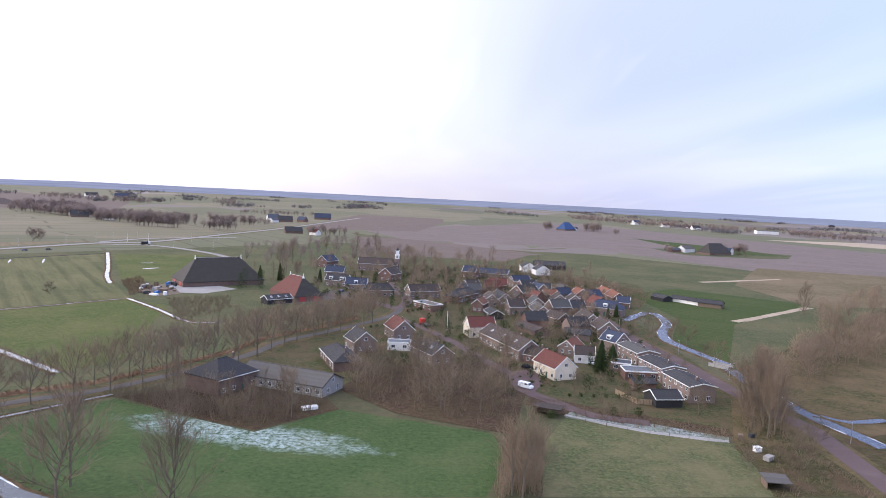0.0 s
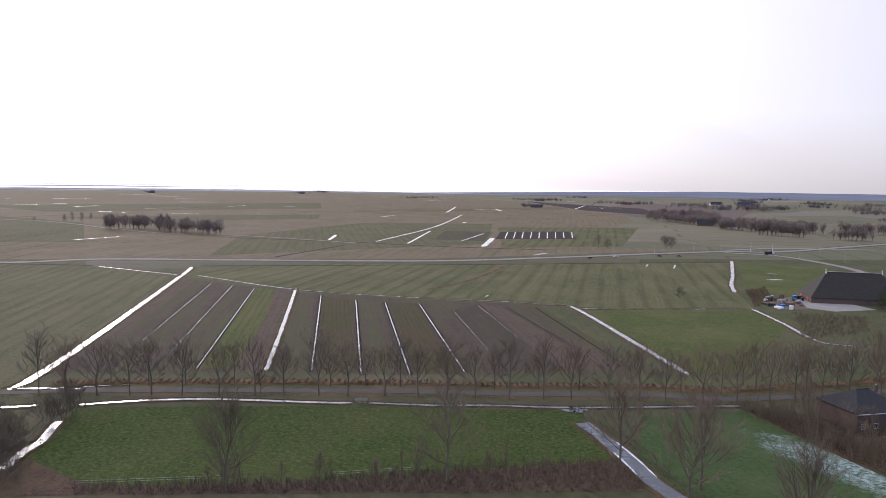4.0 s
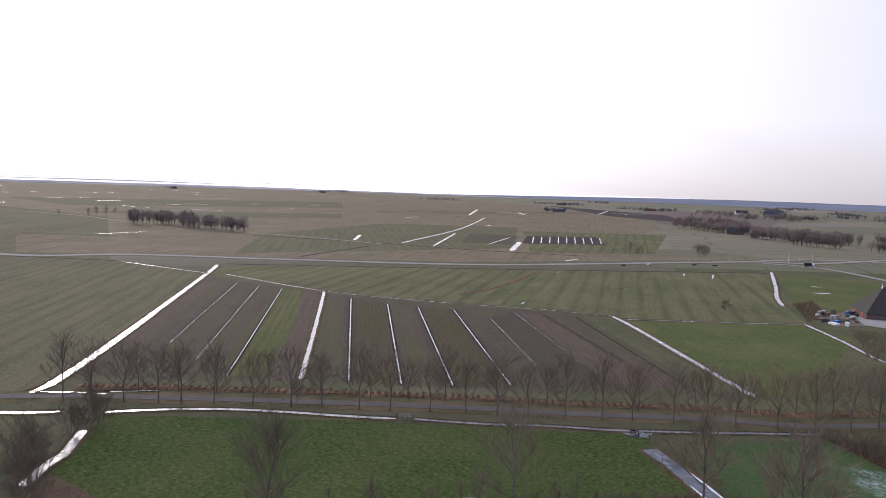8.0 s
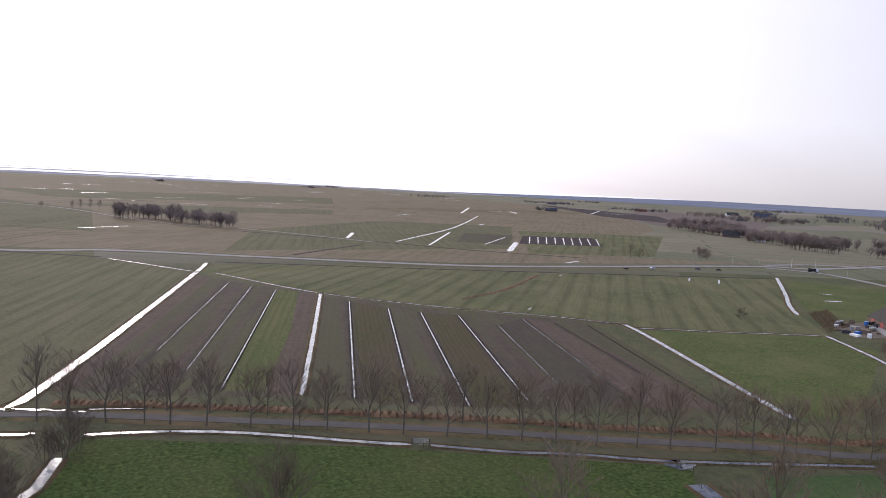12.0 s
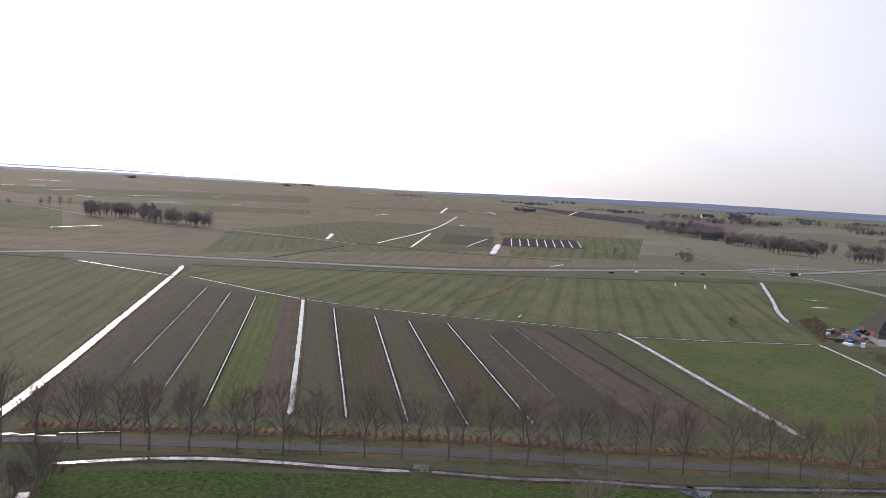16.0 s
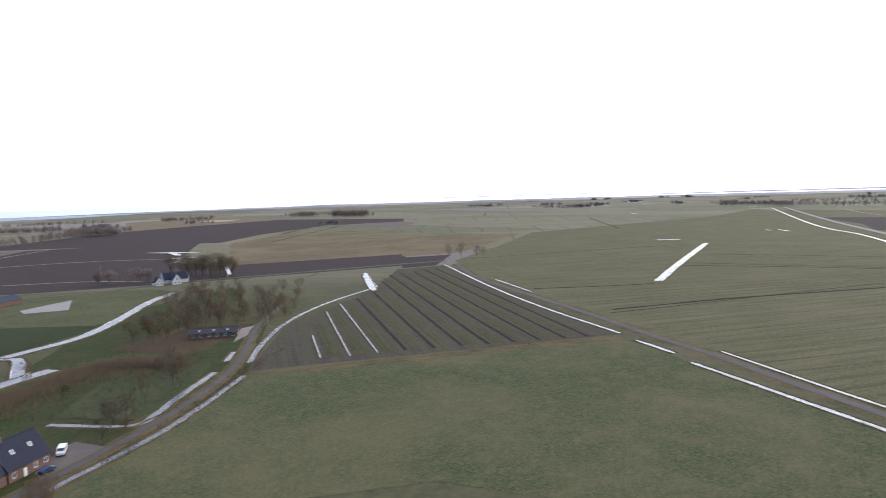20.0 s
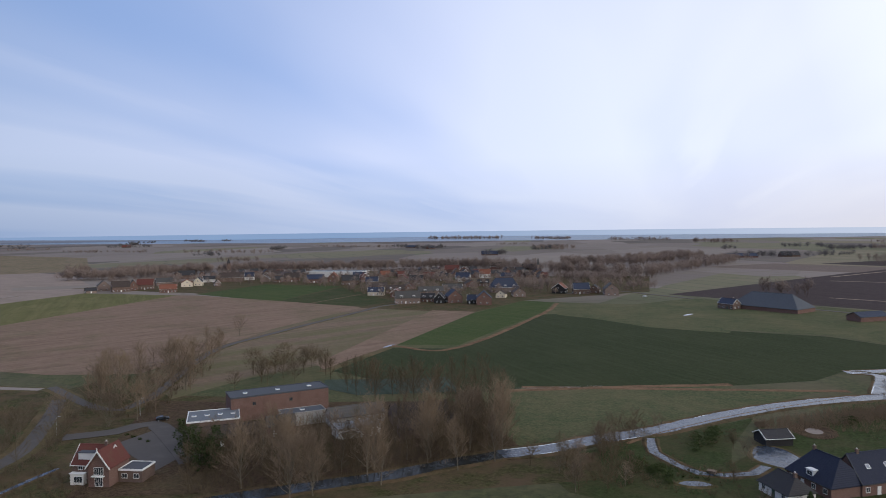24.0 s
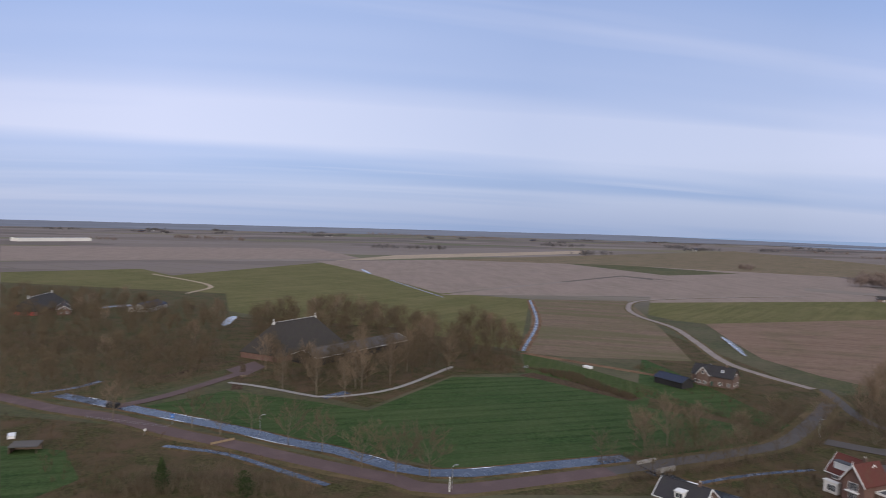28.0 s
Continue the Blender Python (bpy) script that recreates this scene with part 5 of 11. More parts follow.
field([(277.7, -563.6), (278.4, -709.8), (169.1, -577.2), (183.5, -531.4)], "garden_lawn", "rough paddock behind the village houses")
field([(192.2, -399.9), (180.3, -523.8), (80.2, -506.2), (93.5, -356.2), (103.2, -300.5), (125.2, -260.6), (135.4, -218.9), (179.2, -258.0), (187.3, -336.0)], "tilled_green", "dull green fallow with brown streaks")
field([(114.6, -517.9), (77.8, -514.5), (89.6, -345.7), (96.9, -280.4), (110.9, -296.9)], "plough_brown", "brown tilled strip")
field([(209.0, 52.8), (231.9, 22.6), (209.9, -10.6), (195.0, -27.4), (244.1, -71.3), (240.0, -104.0), (197.6, -140.3), (135.0, -97.5), (133.1, -58.3), (133.2, -42.2), (170.6, 2.1)], "lush_wheat", "bright green field beside the thatched farm")
field([(296.3, -123.8), (264.9, -137.0), (210.1, -153.0), (197.4, -135.2), (249.0, -107.4)], "bright_wheat", "small bright green paddock")
field([(557.7, -233.2), (542.9, -321.8), (373.0, -253.2), (264.4, -204.3), (283.3, -142.2), (296.1, -125.9)], "tilled_green", "brown tilled field with green patches")
field([(796.0, 132.5), (1127.6, -76.0), (609.0, -167.1), (557.7, -229.3), (307.7, -126.4), (346.8, -64.3), (481.6, 38.4)], "olive_pasture", "broad olive green pasture")
field([(597.9, -152.9), (859.7, -488.3), (574.3, -554.1)], "plough_pale", "pale bare field")
field([(1181.0, -79.7), (1071.9, -192.0), (1309.7, -600.3), (780.4, -739.7), (617.0, -584.9), (883.0, -501.0), (608.8, -155.5)], "plough_pale", "grey-brown tilled field")
field([(1233.8, -548.0), (1164.0, -666.0), (948.8, -756.1), (891.8, -582.2)], "meadow", "dull green strip among bare fields")
field([(1560.1, 555.5), (1632.0, 210.4), (1309.3, 305.9), (1203.3, 433.3)], "olive_pasture", "yellowish far pasture strip")
field([(1184.9, -99.8), (1762.2, -872.1), (2016.0, -995.2), (1453.7, -259.2)], "stubble", "thin pale stubble strip")
field([(1159.3, -68.5), (1440.7, -644.5), (828.7, -385.6), (742.6, -202.1), (822.8, -133.5)], "plough_pale", "pale brown tilled field")
field([(844.6, 310.4), (926.5, 173.2), (690.1, 62.6), (557.6, 79.0), (557.6, 212.1)], "olive_pasture", "yellow-green winter pasture")
field([(1281.8, -320.4), (2283.3, -1751.1), (1317.2, -1449.6), (848.3, -949.5), (1161.8, -652.7)], "polder_green", "far dull green pasture")
field([(1065.9, 386.2), (1281.7, -162.4), (1787.9, -106.9), (1622.5, 576.9)], "plough_pale", "far grey-brown arable field")
field([(-143.0, 1148.5), (369.0, 2051.5), (774.4, 1187.3), (474.4, 723.8), (325.1, 710.4), (202.2, 939.5), (-46.0, 927.1)], "plough_grey", "broad grey-brown arable field")
field([(-807.0, 1253.0), (-640.0, 1330.0), (-900.0, 1990.0), (-1620.0, 2516.0), (-1180.0, 1600.0)], "plough_mid", "far mauve ploughed field behind the trees")
field([(-214.0, 1075.0), (-40.0, 1150.0), (3.0, 1583.0), (3.0, 1858.0), (-222.0, 1894.0), (-228.0, 1372.0)], "plough_mid", "mauve ploughed field beside the highway")
field([(-137.0, 1031.0), (-46.0, 927.0), (12.0, 690.0), (-51.0, 774.0)], "meadow", "rough verge land below the highway")
field([(310.0, 1010.0), (440.0, 1080.0), (520.0, 1010.0), (472.0, 925.0), (420.0, 900.0), (324.0, 905.0)], "meadow", "green farmyard pasture")
field([(721.0, 1533.0), (1010.0, 1640.0), (1200.0, 1420.0), (950.0, 1330.0)], "stubble", "pale stubble beside the far plough land")
field([(165.5, 765.2), (220.8, 717.1), (292.0, 636.9), (218.3, 555.4), (141.3, 626.1)], "meadow", "green strip behind the hamlet")
field([(-174.8, 625.0), (-145.2, 826.8), (-103.4, 770.6), (-89.8, 640.0), (-108.8, 563.6), (-151.1, 563.6)], "meadow", "green meadow behind the farms")
field([(364.7, 1301.3), (470.9, 1116.6), (502.1, 977.4), (367.4, 964.4)], "bright_wheat", "green strip of winter wheat")
field([(182.5, 518.3), (253.0, 464.3), (161.5, 367.7), (116.1, 266.1), (111.3, 318.7), (134.1, 377.2), (132.4, 476.4)], "bright_wheat", "smooth green meadow with a winding canal")
field([(-121.5, 954.1), (-53.6, 951.5), (16.9, 899.6), (120.9, 783.9), (101.9, 772.8), (64.3, 676.9), (-41.6, 690.0), (-85.9, 744.4)], "plough_mid", "dark tilled strip behind the church")
field([(349.1, 750.0), (474.4, 723.8), (310.2, 469.9), (250.0, 451.5), (246.0, 566.1)], "meadow_dry", "yellowish pasture")
field([(31.1, 213.2), (56.4, 200.0), (84.0, 189.1), (82.6, 182.1), (38.6, 194.6), (27.3, 203.7)], "litter", "garden edge with dead leaves")
field([(-89.5, 191.6), (-74.2, 202.3), (-36.1, 207.8), (-26.3, 189.6), (-44.8, 169.6), (-65.0, 177.7)], "litter", "leaf litter under the copse")
field([(-29.3, 209.0), (-23.7, 238.3), (28.1, 257.3), (29.3, 212.9), (21.1, 175.6), (-10.3, 188.6)], "litter", "leaf litter under the copse")
field([(112.2, 256.7), (283.6, 428.7), (129.7, 191.0), (95.7, 177.5), (79.7, 175.4)], "verge", "rough ground under bare trees")
field([(96.2, -126.0), (141.9, -215.9), (110.7, -219.5), (20.1, -241.9), (-8.7, -191.2), (22.7, -163.4), (55.1, -140.2)], "litter", "overgrown ground round the old works")
field([(710.5, 264.4), (605.0, 46.2), (264.5, 20.0), (220.1, 60.5), (225.5, 98.3)], "village_green", "rough grass under bare trees")
field([(394.9, 156.3), (381.5, 114.7), (333.2, 84.0), (321.0, 116.5), (327.1, 133.1)], "gardens", "rough grass and leaf litter under bare trees")
field([(359.9, 89.6), (354.9, 30.4), (276.9, 23.0), (238.0, 54.2), (282.5, 71.2)], "gardens", "rough grass and leaf litter under bare trees")
field([(450.2, 36.4), (390.4, -72.0), (296.4, -122.2), (249.0, -107.4), (247.4, -72.2), (199.4, -28.0), (220.0, -11.2), (251.8, 23.9)], "gardens", "rough ground under bare trees")
field([(173.6, 80.5), (166.5, 61.8), (142.1, 52.1), (131.8, 59.2), (133.1, 66.6)], "lush_wheat", "green garden lawn beside the road")
road([(-541.3, -398.1), (-478.7, -331.5), (-450.2, -292.6), (-399.6, -214.9), (-362.1, -157.4), (-331.0, -112.3), (-309.5, -77.9), (-287.8, -48.7), (-271.6, -25.3), (-258.1, -5.8), (-249.2, 10.8), (-240.9, 25.3), (-229.4, 44.8), (-219.6, 57.6)], 4.2, "asphalt", 2.8, "narrow grey asphalt country road between grass verges")
road([(-219.6, 57.6), (-199.1, 83.3), (-177.9, 109.0), (-157.8, 132.4), (-144.3, 146.4), (-133.2, 158.9), (-111.2, 184.0), (-94.8, 199.3), (-69.3, 244.1), (-61.5, 272.0), (-43.4, 302.4), (-23.7, 341.3), (-19.3, 372.8)], 4.0, "asphalt", 2.8, "narrow grey asphalt country road between grass verges")
road([(-2148.1, -511.3), (-1417.8, -260.1), (-992.0, -98.8), (-775.9, -16.9), (-686.1, 34.1), (-605.2, 89.9), (-587.0, 157.5), (-518.9, 244.6), (-428.8, 366.4), (-388.5, 472.8), (-361.7, 563.0), (-328.2, 659.7), (-295.8, 702.9), (-270.6, 862.0), (-238.0, 1105.5), (-191.9, 1641.0)], 9.0, "highway", 5, "wide grey highway crossing the polder")
road([(-322.5, 648.1), (-274.2, 659.1), (-213.0, 619.2), (-176.7, 579.9)], 7, "highway", 3, "slip road leading off the highway")
road([(-334.2, 671.7), (-310.3, 747.0), (-242.7, 814.2)], 8, "highway", 3, "side road at the highway crossing")
road([(-2048.0, -359.8), (-1586.6, -189.4), (-1455.3, 32.6), (-1194.5, 219.2), (-966.0, 263.7), (-841.3, 291.2), (-754.6, 354.2), (-605.3, 409.1)], 4.5, "gravel", 2, "thin farm track across the pastures")
road([(-20.7, 338.9), (-8.7, 319.6), (4.6, 293.2), (13.5, 271.3), (19.4, 255.5), (28.1, 236.7)], 4.5, "brick_paving", 0, "red brick village street")
road([(-20.8, 362.9), (-36.5, 383.3), (-54.1, 394.7), (-73.1, 409.0), (-82.3, 420.7)], 7, "brick_paving", 0, "wide brick village street")
road([(-19.1, 369.0), (-18.2, 400.0), (-27.7, 440.8), (-33.9, 473.4)], 6, "brick_paving", 0, "brick village street")
road([(28.4, 239.0), (29.1, 219.2), (37.3, 207.0), (46.8, 194.9), (62.0, 190.7)], 5, "brick_paving", 0, "brick lane past gardens")
road([(89.1, 373.4), (91.3, 314.0), (97.9, 271.7), (101.8, 231.9), (106.7, 202.5), (108.6, 190.3), (107.0, 171.1), (105.6, 153.7), (104.1, 138.2), (103.7, 125.5)], 6.5, "brick_paving", 2, "reddish paved road along the canal")
road([(236.3, 104.9), (224.4, 90.8), (212.5, 76.7), (199.0, 56.1), (180.1, 36.1), (166.0, 18.5), (151.7, 2.3), (139.2, -12.3), (128.5, -25.8), (119.3, -38.5), (124.4, -84.7)], 6.5, "brick_paving", 2, "reddish paved road along the canal")
road([(124.4, -84.7), (127.9, -105.3), (132.2, -130.0), (138.8, -153.1), (161.5, -185.9), (178.9, -207.8)], 5.4, "asphalt", 2.5, "grey asphalt road bending past the bridge")
road([(200.9, -220.8), (229.2, -218.2), (262.5, -221.3), (321.1, -244.4), (377.4, -264.8), (436.2, -272.4), (490.4, -293.7), (542.8, -336.6), (568.2, -425.1), (585.9, -564.6)], 4.2, "gravel", 2, "pale farm road curving through fields")
road([(200.1, -225.1), (152.2, -200.5), (144.0, -215.0), (182.1, -316.4), (181.8, -381.5), (169.7, -498.2), (162.9, -545.4), (127.0, -595.8)], 4.2, "asphalt", 2, "grey asphalt road to the next village")
road([(137.2, -167.1), (125.2, -176.5), (119.1, -187.6), (94.7, -168.6), (81.2, -156.2)], 7, "asphalt", 0, "asphalt yard drive of the works")
road([(-65.9, -148.4), (-80.0, -157.7), (-101.3, -167.4), (-123.3, -178.6), (-151.2, -195.4), (-183.8, -220.8), (-211.4, -250.1), (-247.7, -293.4), (-299.4, -341.8)], 2.7, "asphalt", 2, "narrow lane between two iced ditches")
road([(-559.1, -427.3), (-482.2, -461.4), (-405.3, -490.2), (-332.6, -517.5), (-260.7, -523.8), (-213.7, -541.3), (-168.5, -577.9)], 5, "asphalt", 2, "country road past the farms")
road([(-93.9, -638.8), (-58.2, -674.6), (-25.2, -704.2), (21.3, -671.8)], 5, "asphalt", 1, "village road")
road([(212.1, 58.9), (227.5, 42.6), (264.2, 17.6)], 5, "brick_paving", 0, "brick drive to the thatched farm")
road([(245.4, 22.4), (240.3, 14.4), (229.0, 1.3), (217.4, -11.1), (216.3, -19.5), (226.8, -43.1), (265.2, -76.8)], 2.2, "concrete", 0, "curved garden path round the farm", name="path")
ditch([(-239.4, 36.4), (-242.9, 41.4), (-294.6, 73.8), (-457.1, 169.6), (-498.1, 192.5)], 3.0, "ditch_ice", 1.2, "verge")
ditch([(-237.7, 36.7), (-232.0, 42.4), (-230.1, 49.4), (-221.1, 66.0)], 1.2, "canal_ice", 0.4, "verge")
ditch([(-539.2, 140.6), (-456.3, 170.8)], 2.0, "ditch_ice", 1.2, "verge")
ditch([(-451.3, 178.3), (-359.2, 200.2), (-298.2, 235.6), (-259.0, 266.3), (-225.9, 286.6)], 1.6, "ditch_ice", 1.2, "verge")
ditch([(-362.6, 201.7), (-271.1, 144.0), (-210.3, 105.2)], 1.8, "ditch_ice", 1.2, "verge")
ditch([(-332.3, 200.4), (-199.9, 116.3)], 0.75, "ditch_ice", 0.6, "drain")
ditch([(-307.9, 207.1), (-188.4, 128.2)], 0.75, "ditch_ice", 0.6, "drain")
ditch([(-292.8, 215.4), (-177.1, 139.9)], 0.75, "ditch_ice", 0.6, "drain")
ditch([(-279.0, 227.3), (-167.4, 155.6)], 0.75, "ditch_ice", 0.6, "drain")
strip("drain", [(-253.9, 228.6), (-159.7, 167.9)], [(0.5, 0.05), (0.25, 0.11), (-0.25, 0.10), (-0.5, 0.05)], "drain", 0.3, label="narrow dark field drain", category="drain")
strip("drain", [(-259.0, 250.1), (-150.4, 182.8)], [(0.5, 0.05), (0.25, 0.11), (-0.25, 0.10), (-0.5, 0.05)], "drain", 0.3, label="narrow dark field drain", category="drain")
strip("drain", [(-245.0, 257.4), (-167.1, 213.4)], [(0.5, 0.05), (0.25, 0.11), (-0.25, 0.10), (-0.5, 0.05)], "drain", 0.3, label="narrow dark field drain", category="drain")
strip("drain", [(-410.8, 170.4), (-242.0, 64.2)], [(0.5, 0.05), (0.25, 0.11), (-0.25, 0.10), (-0.5, 0.05)], "drain", 0.3, label="narrow dark field drain", category="drain")
strip("drain", [(-393.0, 175.7), (-233.3, 76.0)], [(0.5, 0.05), (0.25, 0.11), (-0.25, 0.10), (-0.5, 0.05)], "drain", 0.3, label="narrow dark field drain", category="drain")
strip("drain", [(-233.7, 267.6), (-134.2, 203.0)], [(0.5, 0.05), (0.25, 0.11), (-0.25, 0.10), (-0.5, 0.05)], "drain", 0.3, label="narrow dark field drain", category="drain")
for ends, wide in (([(-332.3, 200.4), (-199.9, 116.3)], 2.2), ([(-307.9, 207.1), (-188.4, 128.2)], 1.8), ([(-292.8, 215.4), (-177.1, 139.9)], 2.4), ([(-279.0, 227.3), (-167.4, 155.6)], 2.0), ([(-253.9, 228.6), (-159.7, 167.9)], 1.6),
                   ([(-259.0, 250.1), (-150.4, 182.8)], 2.2), ([(-410.8, 170.4), (-242.0, 64.2)], 1.8), ([(-393.0, 175.7), (-233.3, 76.0)], 1.6), ([(-245.0, 257.4), (-167.1, 213.4)], 1.5)):
    strip("spoil", ends, [(wide * 0.8, 0.075), (wide * 0.4, 0.095), (-wide * 0.5, 0.095), (-wide, 0.075)], "strip_peat", 0.5, 3.0, label="dark spoil thrown up beside a field drain", category="spoil")
ditch([(-253.9, 228.6), (-177.3, 179.3)], 0.3, "ditch_ice", 0, "verge")
ditch([(-259.0, 250.1), (-169.8, 195.1)], 0.3, "ditch_ice", 0, "verge")
ditch([(-410.8, 170.4), (-275.8, 85.7)], 0.3, "ditch_ice", 0, "verge")
ditch([(-393.0, 175.7), (-250.3, 87.0)], 0.3, "ditch_ice", 0, "verge")
ditch([(-377.3, 182.4), (-225.7, 87.7)], 0.6, "ditch_ice", 0.5, "drain")
ditch([(-249.6, -250.8), (-221.6, -210.8)], 1.0, "canal_ice", 0.5, "verge")
ditch([(-298.3, -298.3), (-230.9, -202.9)], 1.0, "canal_ice", 0.5, "verge")
ditch([(-321.2, -312.2), (-241.2, -196.9)], 1.0, "canal_ice", 0.5, "verge")
strip("drain", [(-341.6, -318.9), (-251.2, -189.8)], [(0.9, 0.05), (0.45, 0.11), (-0.45, 0.10), (-0.9, 0.05)], "drain", 0.3, label="narrow dark field drain", category="drain")
strip("drain", [(-367.3, -330.2), (-261.2, -182.6)], [(0.9, 0.05), (0.45, 0.11), (-0.45, 0.10), (-0.9, 0.05)], "drain", 0.3, label="narrow dark field drain", category="drain")
strip("drain", [(-415.0, -370.7), (-271.3, -175.4)], [(0.9, 0.05), (0.45, 0.11), (-0.45, 0.10), (-0.9, 0.05)], "drain", 0.3, label="narrow dark field drain", category="drain")
strip("drain", [(-446.0, -392.6), (-280.2, -167.7)], [(0.9, 0.05), (0.45, 0.11), (-0.45, 0.10), (-0.9, 0.05)], "drain", 0.3, label="narrow dark field drain", category="drain")
strip("drain", [(-460.8, -394.4), (-289.3, -160.0)], [(0.9, 0.05), (0.45, 0.11), (-0.45, 0.10), (-0.9, 0.05)], "drain", 0.3, label="narrow dark field drain", category="drain")
strip("drain", [(-474.6, -391.6), (-299.0, -153.1)], [(0.9, 0.05), (0.45, 0.11), (-0.45, 0.10), (-0.9, 0.05)], "drain", 0.3, label="narrow dark field drain", category="drain")
strip("drain", [(-490.4, -393.4), (-308.2, -145.2)], [(0.9, 0.05), (0.45, 0.11), (-0.45, 0.10), (-0.9, 0.05)], "drain", 0.3, label="narrow dark field drain", category="drain")
strip("drain", [(-503.3, -392.3), (-316.4, -138.2)], [(0.9, 0.05), (0.45, 0.11), (-0.45, 0.10), (-0.9, 0.05)], "drain", 0.3, label="narrow dark field drain", category="drain")
WET = ([(-249.6, -250.8), (-221.6, -210.8)], [(-298.3, -298.3), (-230.9, -202.9)], [(-321.2, -312.2), (-241.2, -196.9)], [(-341.6, -318.9), (-251.2, -189.8)], [(-367.3, -330.2), (-261.2, -182.6)], [(-415.0, -370.7), (-271.3, -175.4)],
       [(-446.0, -392.6), (-280.2, -167.7)], [(-460.8, -394.4), (-289.3, -160.0)], [(-474.6, -391.6), (-299.0, -153.1)], [(-490.4, -393.4), (-308.2, -145.2)], [(-503.3, -392.3), (-316.4, -138.2)])
for one, two in zip(WET, WET[1:]):
    ends = [((p[0] * 0.58 + q[0] * 0.42), (p[1] * 0.58 + q[1] * 0.42)) for p, q in zip(one, two)]
    strip("crest", ends, [(2.6, 0.085), (1.2, 0.16), (-1.2, 0.16), (-2.6, 0.085)], "strip_meadow", 0.4, 4.0, label="grassy crest between two wet drains", category="crest")
ditch([(-232.7, 285.9), (-215.4, 279.9), (-118.2, 212.3)], 2.4, "ditch_ice", 1.2, "verge")
ditch([(-218.1, 284.2), (-190.0, 318.5), (-163.9, 353.2)], 1.4, "ditch_ice", 1.2, "verge")
ditch([(-162.6, 356.0), (-134.9, 328.4), (-115.6, 306.4), (-107.0, 300.4), (-95.1, 306.3)], 2.0, "ditch_ice", 1.2, "verge")
ditch([(-280.7, 577.1), (-256.0, 527.2), (-229.6, 473.0), (-211.8, 434.8), (-194.6, 404.2)], 2.6, "ditch_ice", 1.2, "verge")
ditch([(-357.5, 396.3), (-362.8, 406.1)], 1.2, "ditch_ice", 0, "verge")
ditch([(-300.8, 476.1), (-311.0, 495.5)], 1.2, "ditch_ice", 0, "verge")
ditch([(-281.9, 484.6), (-294.8, 509.5)], 1.2, "ditch_ice", 0, "verge")
ditch([(-282.5, 261.6), (-285.1, 266.5)], 1.2, "ditch_ice", 0, "verge")
ditch([(-273.8, 270.9), (-277.2, 277.3)], 1.2, "ditch_ice", 0, "verge")
ditch([(-224.3, 513.3), (-217.2, 518.5)], 4, "ditch_ice", 0, "verge", "puddle of thaw water in the paddock")
ditch([(-208.5, 479.3), (-201.6, 489.7)], 5, "ditch_ice", 0, "verge", "puddle of thaw water in the paddock")
strip("reed_bed", [(-313.0, 260.3), (-329.3, 313.0), (-365.6, 380.8)], [(1.6, 0.05), (0, 0.5), (-1.6, 0.05)], "reed", 0.3, label="rust-brown reed strip along a drain", category="reed")
ditch([(-652.7, 405.3), (-713.1, 452.7)], 4, "ditch_ice", 0, "verge")
ditch([(-609.3, 438.2), (-780.0, 669.8), (-1048.9, 973.3)], 2.5, "ditch_ice", 0, "verge")
ditch([(-500.5, 493.7), (-575.1, 583.0)], 6, "ditch_ice", 0, "verge")
ditch([(-570.3, 450.2), (-707.3, 598.0)], 2.5, "ditch_ice", 0, "verge")
ditch([(-563.6, 521.1), (-634.4, 627.0)], 1.5, "ditch_ice", 0, "verge")
ditch([(-412.2, 470.2), (-418.9, 497.8)], 3, "ditch_ice", 0, "verge")
ditch([(-1168.9, 1037.9), (-1427.8, 1300.4)], 5, "ditch_ice", 0, "verge")
ditch([(-1265.4, 1296.4), (-1176.9, 1225.3)], 6, "ditch_ice", 0, "verge")
ditch([(-1199.5, 1543.5), (-1404.3, 1861.8)], 5, "ditch_ice", 0, "verge")
ditch([(-1604.9, 515.0), (-1564.8, 538.6)], 6, "ditch_ice", 0, "verge")
ditch([(-791.2, 180.1), (-814.5, 237.0)], 2.5, "ditch_ice", 0, "verge")
ditch([(-1645.9, 880.6), (-1599.1, 901.3)], 5, "ditch_ice", 0, "verge")
ditch([(-1672.6, 740.8), (-1630.9, 744.4)], 5, "ditch_ice", 0, "verge")
ditch([(-561.8, 590.3), (-634.6, 671.7)], 1.2, "ditch_ice", 0, "verge")
ditch([(-556.8, 599.5), (-629.6, 681.8)], 1.2, "ditch_ice", 0, "verge")
ditch([(-551.8, 608.8), (-624.5, 691.8)], 1.2, "ditch_ice", 0, "verge")
ditch([(-546.8, 618.1), (-619.0, 702.7)], 1.2, "ditch_ice", 0, "verge")
ditch([(-541.7, 627.5), (-613.9, 712.9)], 1.2, "ditch_ice", 0, "verge")
ditch([(-536.6, 637.0), (-608.7, 723.1)], 1.2, "ditch_ice", 0, "verge")
ditch([(-531.5, 646.4), (-603.5, 733.5)], 1.2, "ditch_ice", 0, "verge")
ditch([(-526.4, 656.0), (-598.3, 743.8)], 1.2, "ditch_ice", 0, "verge")
ditch([(-521.2, 665.6), (-592.6, 755.0)], 1.2, "ditch_ice", 0, "verge")
field([(-561.8, 573.2), (-513.2, 662.8), (-602.3, 760.0), (-646.7, 671.3)], "plough_dark", "far dark strips between iced drains")
field([(-595.7, 510.6), (-551.0, 544.0), (-652.4, 659.8), (-698.6, 615.6)], "strip_soil", "far wet strips")
field([(-1880.4, 2092.3), (-1136.2, 1781.1), (-823.7, 1379.0), (-1105.3, 1469.0)], "plough_dark", "far dark ploughed field")
